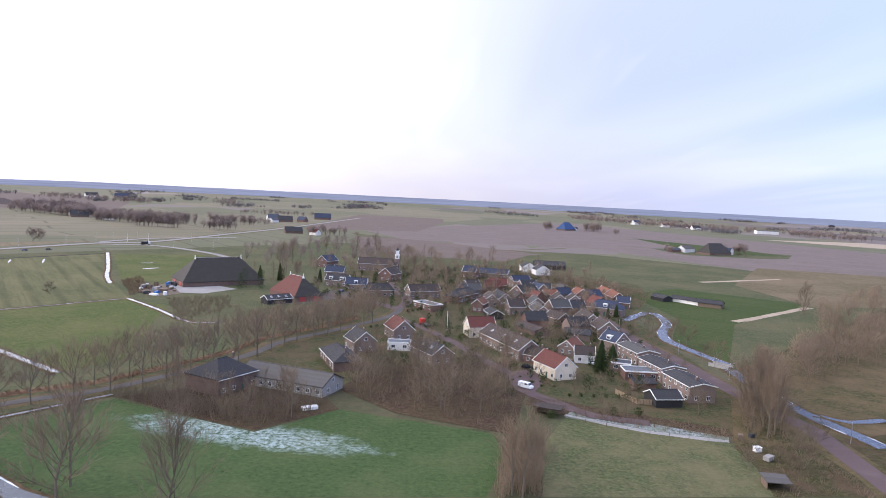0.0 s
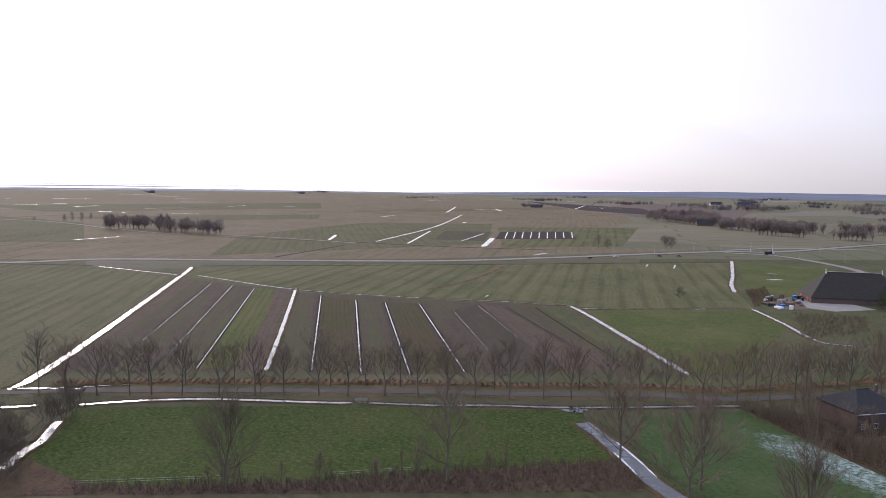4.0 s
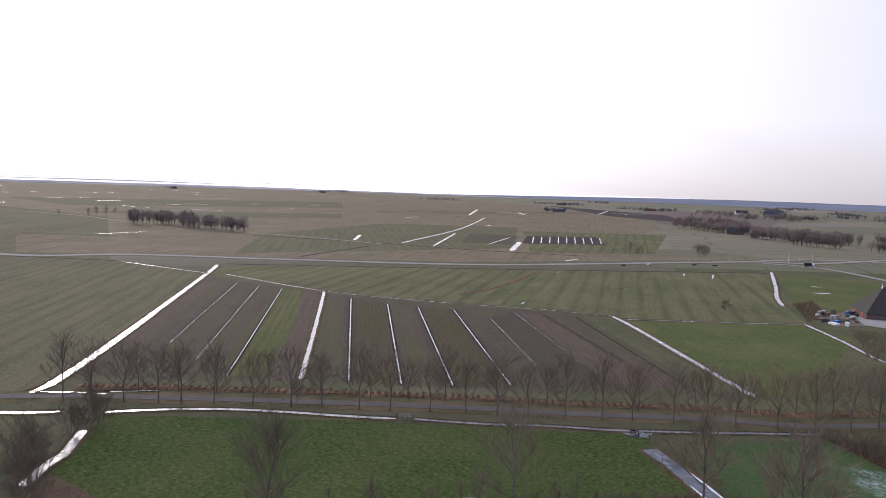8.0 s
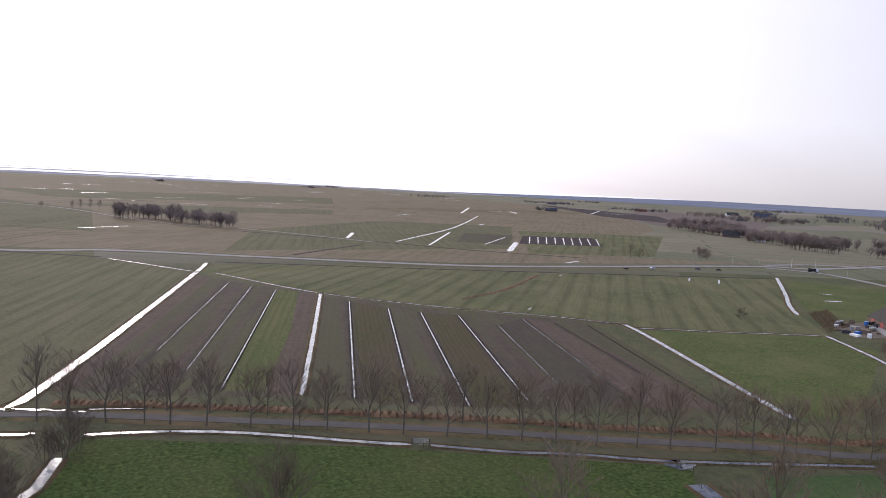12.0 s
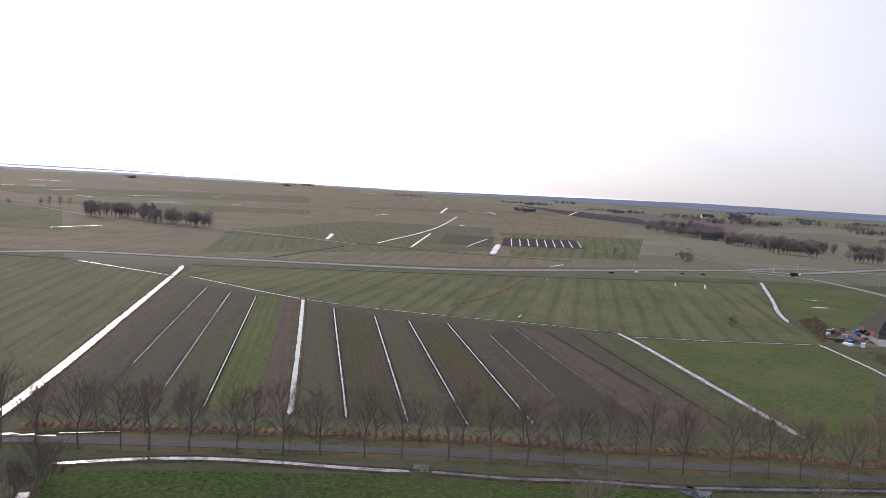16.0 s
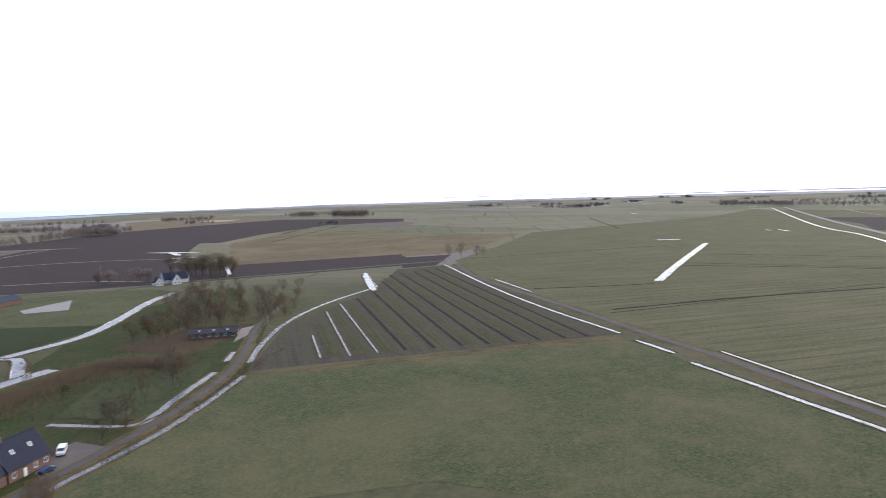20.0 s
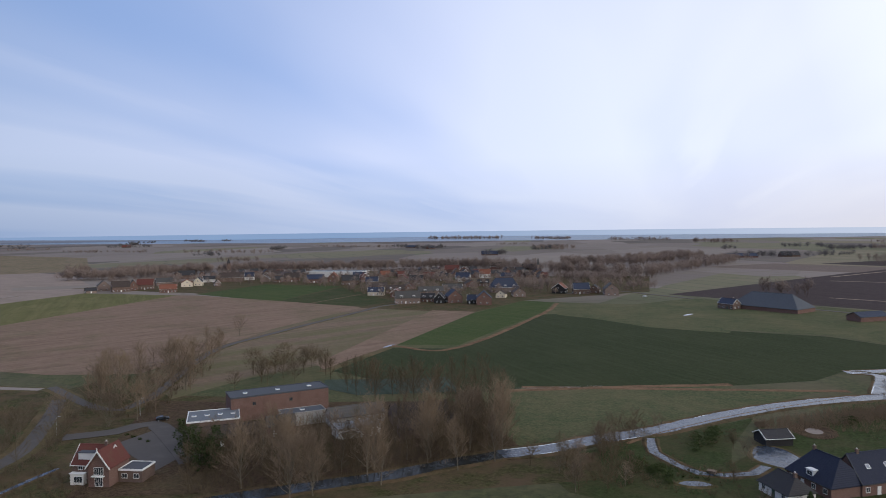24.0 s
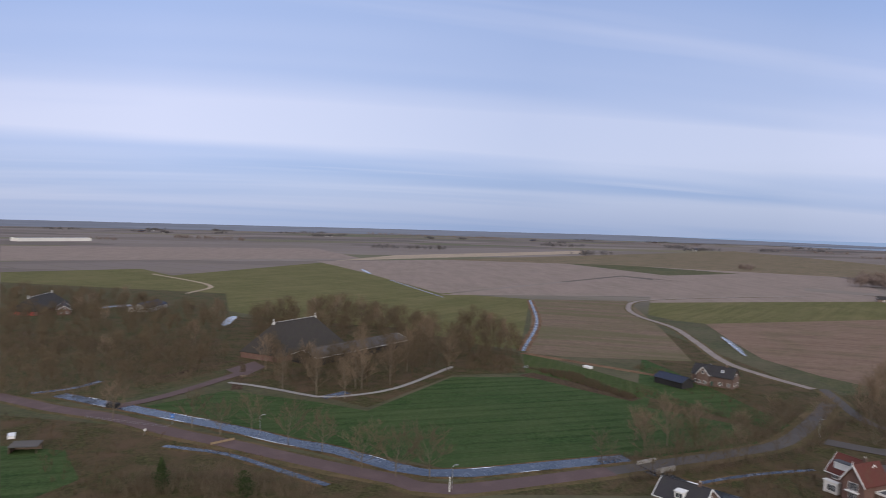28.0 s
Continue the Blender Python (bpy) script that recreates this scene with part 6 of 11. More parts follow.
ditch([(-221.8, 29.7), (-216.7, 40.1)], 2.2, "ditch_ice", 1.2, "verge")
ditch([(-210.2, 48.5), (-204.4, 60.8), (-196.4, 73.7), (-185.8, 85.8), (-172.9, 98.4), (-163.8, 108.4)], 1.6, "ditch_ice", 1.2, "verge")
ditch([(-160.9, 112.2), (-148.4, 124.3), (-136.7, 138.5), (-121.5, 154.3), (-92.0, 193.0)], 1.3, "canal_ice", 1.2, "verge")
ditch([(-123.5, 153.2), (-119.5, 152.2), (-120.3, 156.6)], 5, "canal_ice", 0, "verge")
ditch([(-111.8, 146.4), (-93.9, 137.2), (-80.0, 128.4), (-71.7, 124.8)], 4.0, "canal_ice", 1.5, "verge")
ditch([(-198.7, 41.3), (-193.7, 38.5), (-185.9, 34.5), (-181.7, 30.5), (-173.3, 24.8)], 2.2, "canal_ice", 1.2, "verge")
ditch([(-320.7, -117.6), (-305.9, -94.1)], 2.2, "ditch_ice", 1.2, "verge")
ditch([(-295.6, -84.0), (-257.1, -23.1), (-235.6, 10.8), (-216.5, 37.9)], 2.2, "ditch_ice", 1.2, "verge")
ditch([(-319.4, -81.1), (-280.0, -26.6), (-246.3, 22.8)], 1.6, "ditch_ice", 1.2, "verge")
ditch([(-237.5, 38.7), (-226.4, 52.9)], 1.6, "ditch_ice", 1.2, "verge")
ditch([(-530.9, -404.6), (-431.2, -278.6), (-373.7, -198.7), (-330.1, -129.1)], 1.8, "ditch_ice", 1.2, "verge")
ditch([(-464.1, -297.9), (-421.4, -236.9)], 1.6, "ditch_ice", 1.2, "verge")
ditch([(-435.7, -411.6), (-374.0, -336.9)], 5, "ditch_ice", 1.2, "verge")
ditch([(-507.6, -186.6), (-629.8, -218.3), (-841.5, -270.3)], 6.5, "ditch_ice", 1.2, "verge")
ditch([(-658.6, -25.2), (-614.6, -10.8)], 6, "ditch_ice", 1.2, "verge")
ditch([(-875.7, -345.5), (-890.5, -319.3)], 12, "ditch_ice", 1.2, "verge")
ditch([(-1459.5, -37.3), (-1147.1, 0.6)], 6, "ditch_ice", 1.2, "verge")
ditch([(-2149.8, -548.4), (-1267.1, -251.2), (-1020.3, -141.5), (-801.0, -61.8)], 4, "ditch_ice", 1.2, "verge")
ditch([(-446.5, -423.2), (-411.6, -379.5), (-382.7, -343.4)], 3.5, "ditch_ice", 0, "verge")
ditch([(-118.1, -213.4), (-132.8, -191.4), (-143.1, -196.0), (-158.0, -208.2), (-182.6, -226.9)], 2.6, "canal_ice", 1.2, "verge")
ditch([(-195.0, -239.0), (-207.0, -251.8)], 2.2, "canal_ice", 1.2, "verge")
ditch([(-72.8, -144.8), (-99.1, -161.1), (-119.5, -170.0), (-144.8, -183.5), (-186.3, -212.6)], 2.2, "canal_ice", 1.0, "verge")
ditch([(-199.4, -228.9), (-226.1, -257.2), (-265.8, -291.2), (-318.4, -322.1), (-377.7, -344.9)], 2.6, "canal_ice", 1.0, "verge")
ditch([(62.1, -130.1), (53.4, -137.5), (34.2, -151.6), (21.7, -160.6), (9.5, -172.5), (-3.7, -183.7)], 6.5, "open_water", 2, "verge", "dark open canal under the trees")
ditch([(-3.7, -183.7), (-17.8, -192.8), (-32.1, -205.9), (-47.2, -217.5), (-70.6, -240.5), (-96.8, -262.2), (-120.1, -276.0), (-146.7, -287.7)], 7.2, "canal_ice", 2, "verge", "winding canal with a skin of ice")
ditch([(-133.2, -286.1), (-144.8, -323.0), (-133.1, -327.7)], 5, "canal_ice", 1.5, "verge", "canal arm with ice")
ditch([(-133.1, -327.7), (-159.8, -338.0), (-184.7, -351.1), (-216.3, -383.1), (-261.3, -435.3), (-297.3, -465.2)], 6, "canal_ice", 1.5, "verge", "winding canal with a skin of ice")
ditch([(-46.5, -209.5), (-47.3, -196.0), (-53.2, -186.3), (-58.3, -181.0), (-65.5, -181.1), (-72.5, -183.8), (-76.5, -190.5)], 2.8, "canal_ice", 1.2, "verge", "curved garden moat with ice")
pond(-81.0, -199.5, 6.2, 9.8, 8, "canal_ice", "round frozen garden pond")
pond(-497.0, -838.0, 46.0, 7.0, 118, "canal_ice", "frozen flood pool at the edge of the plough land")
pond(-462.0, -745.0, 20.0, 6.0, 150, "canal_ice", "frozen flood pool at the edge of the plough land")
pond(-56.7, -172.6, 4.0, 1.7, 5, "canal_ice", "small frozen garden pool")
ditch([(232.9, 81.4), (215.3, 59.5), (198.4, 38.6), (182.3, 19.5), (166.1, 2.2), (153.0, -13.6), (137.5, -27.4), (131.7, -35.6), (129.9, -46.0), (130.5, -57.4), (132.1, -74.8), (133.0, -89.2), (133.5, -94.8)], 6.0, "canal_ice", 1.2, "verge", "broad iced ditch along the road")
ditch([(166.2, 35.7), (155.8, 17.8), (139.6, 2.5), (127.6, -8.4)], 2.2, "canal_ice", 1.2, "verge")
ditch([(112.3, -104.2), (115.1, -121.9), (115.6, -143.1)], 1.6, "canal_ice", 1.2, "verge")
ditch([(123.3, -96.4), (110.1, -101.0), (97.1, -108.5), (85.0, -115.6), (71.0, -121.5)], 5.0, "open_water", 1.5, "verge", "dark open canal below the bridge")
ditch([(548.2, -225.6), (410.3, -177.2), (301.0, -125.6)], 2.0, "canal_ice", 2.5, "reed")
ditch([(962.7, -122.2), (871.5, -122.1)], 5, "ditch_ice", 0, "verge")
ditch([(770.1, -132.0), (572.3, -149.3)], 2.2, "ditch_ice", 0.5, "verge")
ditch([(333.4, -273.2), (283.4, -249.2)], 3, "ditch_ice", 0, "verge")
ditch([(215.4, -13.1), (222.9, -23.4)], 5, "canal_ice", 0.5, "verge", "small pond beside the farm")
ditch([(404.8, 35.2), (450.0, 30.8)], 6, "ditch_ice", 0.8, "verge")
ditch([(501.0, 126.6), (518.3, 106.7)], 12, "ditch_ice", 0.5, "verge")
ditch([(236.9, 92.0), (243.2, 79.3), (254.8, 71.9)], 3, "canal_ice", 1.2, "verge")
ditch([(93.1, -346.2), (90.5, -357.5)], 2.5, "ditch_ice", 0, "verge")
ditch([(-77.8, -516.8), (-84.7, -528.8)], 5, "ditch_ice", 0, "verge")
ditch([(-495.6, -849.5), (-475.6, -786.0)], 9, "ditch_ice", 0, "verge")
ditch([(-427.4, -607.5), (-382.5, -530.9)], 4, "ditch_ice", 0, "verge")
ditch([(336.2, -274.0), (274.0, -243.7)], 2.2, "ditch_ice", 0.5, "verge")
ditch([(116.8, 269.9), (112.6, 286.7), (108.8, 303.4), (107.4, 316.5), (111.7, 335.0), (121.1, 356.9), (124.8, 379.9), (122.8, 394.3), (111.1, 379.7), (100.3, 362.7)], 5.0, "canal_ice", 1.5, "verge", "iced canal bending along the hamlet street")
ditch([(114.1, 261.3), (113.8, 241.2), (114.7, 214.9), (116.0, 203.9), (119.2, 191.8), (122.0, 179.0)], 5.0, "canal_ice", 1.5, "verge", "iced canal along the road")
ditch([(117.6, 206.8), (124.6, 201.0), (138.6, 204.6)], 3.0, "canal_ice", 1.2, "verge")
strip("field_edge", [(7.2, -262.0), (-29.0, -275.6), (-80.7, -291.9)], [(2.5, 0.05), (0, 0.18), (-2.5, 0.05)], "reed", 0.35, label="rough reed line at a field edge", category="edge")
strip("field_edge", [(90.7, -353.3), (52.3, -354.9), (24.8, -512.8), (21.4, -584.2)], [(2.0, 0.05), (0, 0.18), (-2.0, 0.05)], "reed", 0.35, label="rough reed line at a field edge", category="edge")
strip("field_edge", [(99.3, -279.4), (89.5, -349.9)], [(3, 0.05), (0, 0.18), (-3, 0.05)], "verge", 0.35, label="rough grass line at a field edge", category="edge")
strip("field_edge", [(3.2, -269.1), (-63.4, -279.8), (-124.0, -289.7)], [(2.0, 0.05), (0, 0.18), (-2.0, 0.05)], "reed", 0.35, label="rough reed line at a field edge", category="edge")
strip("field_edge", [(-187.3, -214.2), (-325.9, -127.4)], [(2, 0.05), (0, 0.18), (-2, 0.05)], "verge", 0.35, label="rough grass line at a field edge", category="edge")
strip("field_edge", [(-204.3, -199.1), (-321.1, -124.7)], [(2, 0.05), (0, 0.18), (-2, 0.05)], "verge", 0.35, label="rough grass line at a field edge", category="edge")
strip("field_edge", [(-375.7, -157.7), (-615.6, -24.0), (-654.6, 54.8)], [(0.8, 0.05), (0, 0.18), (-0.8, 0.05)], "plough_dark", 0.35, label="rough dark drain line at a field edge", category="edge")
strip("field_edge", [(-629.8, -218.3), (-662.9, -26.9)], [(0.8, 0.05), (0, 0.18), (-0.8, 0.05)], "plough_dark", 0.35, label="rough dark drain line at a field edge", category="edge")
strip("field_edge", [(-526.4, 273.4), (-587.1, 380.2)], [(2, 0.05), (0, 0.18), (-2, 0.05)], "plough_dark", 0.35, label="rough dark drain line at a field edge", category="edge")
strip("field_edge", [(-600.5, 83.3), (-548.4, 139.2)], [(2, 0.05), (0, 0.18), (-2, 0.05)], "plough_dark", 0.35, label="rough dark drain line at a field edge", category="edge")
strip("field_edge", [(-501.3, 200.5), (-407.8, 348.3), (-278.3, 568.1)], [(2.0, 0.05), (0, 0.18), (-2.0, 0.05)], "plough_dark", 0.35, label="rough dark drain line at a field edge", category="edge")
strip("field_edge", [(-738.4, 328.9), (-626.9, 406.1), (-530.4, 454.2), (-432.8, 527.3)], [(2.5, 0.05), (0, 0.18), (-2.5, 0.05)], "plough_dark", 0.35, label="rough dark drain line at a field edge", category="edge")
strip("field_edge", [(255.5, 52.9), (289.6, 21.2), (233.2, 18.5)], [(2, 0.05), (0, 0.18), (-2, 0.05)], "litter", 0.35, label="rough earth line at a field edge", category="edge")
strip("field_edge", [(246.6, -107.0), (195.7, -134.2)], [(5, 0.05), (0, 0.18), (-5, 0.05)], "litter", 0.35, label="rough earth line at a field edge", category="edge")
strip("field_edge", [(296.3, -123.8), (231.8, -169.2)], [(2.5, 0.05), (0, 0.18), (-2.5, 0.05)], "reed", 0.35, label="rough reed line at a field edge", category="edge")
strip("field_edge", [(38.6, 194.6), (59.8, 183.3), (79.6, 178.7)], [(1.2, 0.05), (0, 0.18), (-1.2, 0.05)], "concrete", 0.35, label="rough frosted path line at a field edge", category="edge")
strip("field_edge", [(53.3, 797.9), (167.0, 916.2)], [(3, 0.05), (0, 0.18), (-3, 0.05)], "verge", 0.35, label="rough grass line at a field edge", category="edge")
strip("field_edge", [(221.0, 574.9), (317.2, 634.2)], [(4, 0.05), (0, 0.18), (-4, 0.05)], "stubble", 0.35, label="rough dry track line at a field edge", category="edge")
strip("field_edge", [(165.6, 377.2), (245.5, 450.1)], [(3, 0.05), (0, 0.18), (-3, 0.05)], "stubble", 0.35, label="rough dry track line at a field edge", category="edge")
strip("field_edge", [(838.8, 145.4), (690.2, 68.1), (604.3, 79.9)], [(3, 0.05), (0, 0.18), (-3, 0.05)], "stubble", 0.35, label="rough dry track line at a field edge", category="edge")
strip("field_edge", [(-261.3, -863.1), (-372.4, -822.3), (-446.5, -749.3)], [(1.2, 0.05), (0, 0.18), (-1.2, 0.05)], "stubble", 0.35, label="rough dry track line at a field edge", category="edge")
strip("field_edge", [(-211.2, -665.7), (-282.9, -612.3), (-316.5, -558.3)], [(1.0, 0.05), (0, 0.18), (-1.0, 0.05)], "stubble", 0.35, label="rough dry track line at a field edge", category="edge")
strip("field_edge", [(-277.2, -926.0), (-355.6, -1017.9), (-437.5, -1102.7)], [(1.4, 0.05), (0, 0.18), (-1.4, 0.05)], "stubble", 0.35, label="rough dry track line at a field edge", category="edge")
strip("field_edge", [(245.8, -382.3), (246.2, -495.1), (223.5, -643.4)], [(1.0, 0.05), (0, 0.18), (-1.0, 0.05)], "plough_brown", 0.35, label="rough earth line at a field edge", category="edge")
strip("field_edge", [(307.3, -286.9), (298.1, -410.4), (281.2, -556.7)], [(0.8, 0.05), (0, 0.18), (-0.8, 0.05)], "plough_brown", 0.35, label="rough earth line at a field edge", category="edge")
strip("field_edge", [(-131.3, -286.9), (-82.8, -249.5), (-50.6, -217.2), (-39.4, -202.4)], [(0.8, 0.05), (0, 0.18), (-0.8, 0.05)], "reed", 0.35, label="rough reed line at a field edge", category="edge")
field([(38.3, 193.1), (52.8, 186.0), (79.1, 177.3), (81.0, 181.9), (62.0, 190.7), (41.0, 198.7)], "frosted", "frosty grass beside the ditch")
field([(-92.9, 379.4), (-70.7, 405.0), (-62.4, 428.0), (-45.9, 408.9), (-66.6, 373.6), (-84.6, 358.1)], "asphalt", "dark asphalt yard before the houses")
field([(-161.5, 409.1), (-150.9, 426.8), (-120.1, 406.8), (-132.2, 383.4), (-147.8, 382.4)], "concrete", "pale concrete farmyard")
field([(-169.6, 381.5), (-166.2, 420.8), (-143.4, 379.5), (-153.2, 365.3)], "bare_earth", "muddy farmyard ground")
field([(-100.4, -168.0), (-109.1, -171.2), (-121.1, -177.6), (-117.1, -191.0), (-112.3, -188.7), (-101.5, -175.8)], "yard_paving", "grey-brown paved yard beside a house")
field([(25.5, 240.0), (37.8, 248.9), (36.7, 227.3), (31.1, 213.2), (27.2, 218.9)], "brick_paving", "red brick paved yard")
field([(115.7, -165.8), (112.9, -186.3), (87.8, -165.3), (87.1, -147.8), (109.7, -161.7)], "asphalt", "dark asphalt yard before the houses")
field([(271.0, 25.1), (288.8, 13.5), (275.1, 8.2), (255.2, 17.2)], "brick_paving", "red brick paved yard")
field([(-196.2, -476.6), (-235.2, -495.9), (-215.4, -450.2), (-193.2, -460.6)], "concrete", "pale concrete farmyard")
field([(-97.3 + 6.6 * math.cos(a * 0.4189), -228.8 + 8.6 * math.sin(a * 0.4189)) for a in range(15)], "litter", "round garden bed of bare earth")
field([(-97.3 + 2.6 * math.cos(a * 0.4189), -228.8 + 3.4 * math.sin(a * 0.4189)) for a in range(15)], "gravel", "pale gravel circle within the round garden bed")
field([(84.2, -249.4), (90.1, -264.5), (60.0, -272.0), (39.1, -281.6), (26.1, -256.0), (64.8, -241.0)], "frost_thin", "winter wheat with a film of hoarfrost")
field([(-122.0, -219.8), (-137.2, -193.5), (-169.2, -218.2), (-190.0, -241.0), (-176.0, -262.0), (-150.0, -250.0)], "lane_lawn", "green garden lawn beside the lane")
field([(-175.4, -303.9), (-196.4, -265.6), (-233.8, -285.5), (-248.9, -303.0), (-230.4, -333.5)], "litter", "dark trodden yard round the long shed")
field([(-190.0, -300.0), (-235.0, -338.0), (-270.0, -390.0), (-330.0, -372.0), (-280.0, -306.0), (-248.0, -304.0), (-228.0, -326.0)], "village_green", "rough grass under the orchard trees")
field([(-218.2, -269.7), (-243.3, -286.9), (-254.9, -299.2), (-240.0, -296.6)], "gravel", "pale gravel yard beside a house")
for ends in ([(-374, -146), (-868, 193)], [(-357, -125), (-767, 162)], [(-342, -106), (-683, 136)], [(-329, -90), (-612, 113)], [(-318, -76), (-552, 92)], [(-308, -64), (-501, 74)], [(-299, -53), (-456, 57)], [(-291, -43), (-417, 42)], [(-284, -34), (-382, 29)], [(-416, -218), (-1065, 270)], [(-411, -207), (-1030, 253)], [(-406, -196), (-996, 237)], [(-401, -186), (-964, 222)], [(-396, -177), (-934, 208)], [(-391, -167), (-905, 194)], [(-567, -395), (-771, -268)], [(-546, -371), (-725, -254)], [(-528, -349), (-684, -242)], [(-510, -330), (-647, -231)], [(-495, -311), (-615, -220)], [(-480, -295), (-585, -211)], [(-467, -279), (-558, -203)], [(-454, -265), (-534, -196)], [(-443, -251), (-511, -189)], [(-697, -221), (-783, 245)], [(-664, -216), (-760, 246)], [(-633, -212), (-740, 247)]):
    strip("field_row", ends, [(0.9, 0.06), (0, 0.10), (-0.9, 0.06)], "row_line", 0.4, label="shallow grassy drain row in the pasture", category="drain")
strip("drain", [(-385.9, -161.4), (-456.0, -118.2), (-540.9, -54.0)], [(1.6, 0.05), (0.8, 0.11), (-0.8, 0.10), (-1.6, 0.05)], "drain", 0.3, label="narrow dark field drain", category="drain")
strip("drain", [(-434.8, -243.5), (-464.8, -210.3), (-494.7, -183.8)], [(1.4, 0.05), (0.7, 0.11), (-0.7, 0.10), (-1.4, 0.05)], "drain", 0.3, label="narrow dark field drain", category="drain")
strip("drain", [(-610.2, -208.5), (-632.4, -138.2), (-647.2, -68.0)], [(1.3, 0.05), (0.65, 0.11), (-0.65, 0.10), (-1.3, 0.05)], "drain", 0.3, label="narrow dark field drain", category="drain")
strip("drain", [(-714.7, -223.2), (-729.8, -153.2), (-741.7, -80.5)], [(1.2, 0.05), (0.6, 0.11), (-0.6, 0.10), (-1.2, 0.05)], "drain", 0.3, label="narrow dark field drain", category="drain")
strip("drain", [(-586.6, -416.7), (-687.3, -366.3), (-827.1, -283.5)], [(1.3, 0.05), (0.65, 0.11), (-0.65, 0.10), (-1.3, 0.05)], "drain", 0.3, label="narrow dark field drain", category="drain")

# thin drains and glints far out in the pastures
rng = random.Random(17)
for k in range(90):
    a, r = radians(rng.uniform(20, 150)), rng.uniform(1300, 3600)
    x, y = -math.sin(a) * r, math.cos(a) * r
    t = radians(rng.choice((36, 36, 124)) + rng.uniform(-6, 6))
    h = rng.uniform(60, 260)
    ends = [(x - math.cos(t) * h, y - math.sin(t) * h), (x, y), (x + math.cos(t) * h, y + math.sin(t) * h)]
    strip("drain", ends, [(1.6, 0.1), (0, 0.16), (-1.6, 0.1)], "drain", 0.4, 40.0, label="thin dark drain far out in the pastures", category="drain")
for k in range(70):
    a, r = radians(rng.uniform(35, 120)), rng.uniform(1100, 3600)
    x, y = -math.sin(a) * r, math.cos(a) * r
    t = radians(rng.choice((36, 36, 60, 124)) + rng.uniform(-8, 8))
    h = rng.uniform(5, 40) * (r / 1500)
    strip("water", [(x - math.cos(t) * h, y - math.sin(t) * h), (x + math.cos(t) * h, y + math.sin(t) * h)], [(2.5 * r / 1500, 0.2), (-2.5 * r / 1500, 0.2)], "ditch_ice", 0.3, 20.0, label="glint of iced water far out in the pastures", category="ditch")


# ---- houses and farms ----
house(-138.7, 428.1, 36, 49.5, 26.0, 3.2, 16.0, "brick_dark", "thatch", "dark brick farm barn with a hipped dark thatched roof", hip=10.9, finials=True, chimney=False, door=False, trim="dark_metal", name="barn", category="barn", windows=False)
house(-80.3, 385.4, -48, 28.5, 18.0, 3.2, 12.5, "brick", "thatch", "red brick barn with thatch and one red tiled slope", hip=7.6, slope_tiles="tile_red", finials=True, chimney=False, door=False, trim="dark_metal", name="barn", category="barn", windows=False)
house(-86.3, 364.9, 43, 14.9, 7.0, 2.7, 4.5, "timber_black", "tile_dark", "black timber shed with a dark tiled roof", skylights=3, chimney=False, door=False, trim="white_paint", name="shed", category="shed", windows=False)
house(-65.5, 444.1, -13, 14.9, 9.0, 4.1, 7.5, "brick_pale", "tile_dark", "pale brick house with a dark tiled roof", dormers=2)
house(-72.8, 478.4, -6, 13.0, 8.0, 5.6, 9.0, "brick_pale", "tile_blue", "pale brick house with a blue-grey tiled roof")
house(-91.2, 555.5, 65, 16.1, 10.0, 5.0, 9.0, "brick", "tile_blue", "red brick house with a blue-grey tiled roof")
house(-51.7, 429.7, -2, 13.3, 8.0, 4.1, 7.5, "brick_pale", "tile_blue", "pale brick house with a blue-grey tiled roof", dormers=1)
house(-36.0, 409.1, 10, 18.9, 8.0, 4.1, 7.5, "brick_pale", "tile_dark", "pale brick house with a hipped dark tiled roof", hip=3.4)
house(-48.5, 542.6, -5, 31.4, 10.0, 5.8, 10.0, "brick_pale", "tile_brown", "old pale brick village church with a long tiled roof", chimney=False, category="church", name="church", door=False)
house(-34.9, 487.2, 67, 15.9, 10.0, 5.0, 9.0, "brick", "tile_brown", "red brick house with a brown tiled roof")
house(-9.3, 410.4, 28, 20.2, 8.0, 4.6, 8.0, "brick_pale", "tile_brown", "pale brick house with a brown tiled roof", storeys=2)
house(-16.0, 291.4, -68, 13.3, 9.0, 4.7, 8.5, "brick_pale", "tile_red", "pale brick house with a red tiled roof")
house(-29.5, 265.3, -63, 11.4, 9.0, 4.4, 8.0, "brick_pale", "tile_dark", "pale brick house with a dark tiled roof")
house(-33.7, 241.7, -68, 22.1, 10.0, 3.3, 6.0, "brick_dark", "tile_dark", "dark brick house with a hipped dark tiled roof", hip=4.2)
house(-1.1, 254.2, -59, 15.5, 9.0, 3.9, 7.0, "brick_pale", "tile_dark", "pale brick house with a dark tiled roof", skylights=2)
house(-64.7, 205.7, 61, 15.6, 14.0, 5.0, 9.0, "brick_dark", "tile_dark", "dark brick house with a hipped dark tiled roof", hip=5.9)
house(-44.7, 210.7, -22, 30.4, 12.0, 3.3, 6.0, "concrete_wall", "sheet_grey", "grey block shed with a grey corrugated sheet roof", chimney=False, door=False, trim="dark_metal", name="shed", category="shed")
house(19.4, 304.0, 16, 12.3, 9.0, 4.7, 8.5, "render_cream", "tile_red", "cream rendered house with a red tiled roof")
house(29.9, 276.2, -68, 35.5, 10.0, 4.4, 8.0, "brick_pale", "tile_brown", "pale brick house with a brown tiled roof", skylights=3)
house(38.9, 258.4, -34, 7.5, 7.0, 3.3, 6.0, "brick", "tile_brown", "red brick house with a brown tiled roof")
house(42.7, 239.8, -64, 13.3, 9.0, 4.4, 8.0, "render_cream", "tile_red", "cream rendered house with a red tiled roof")
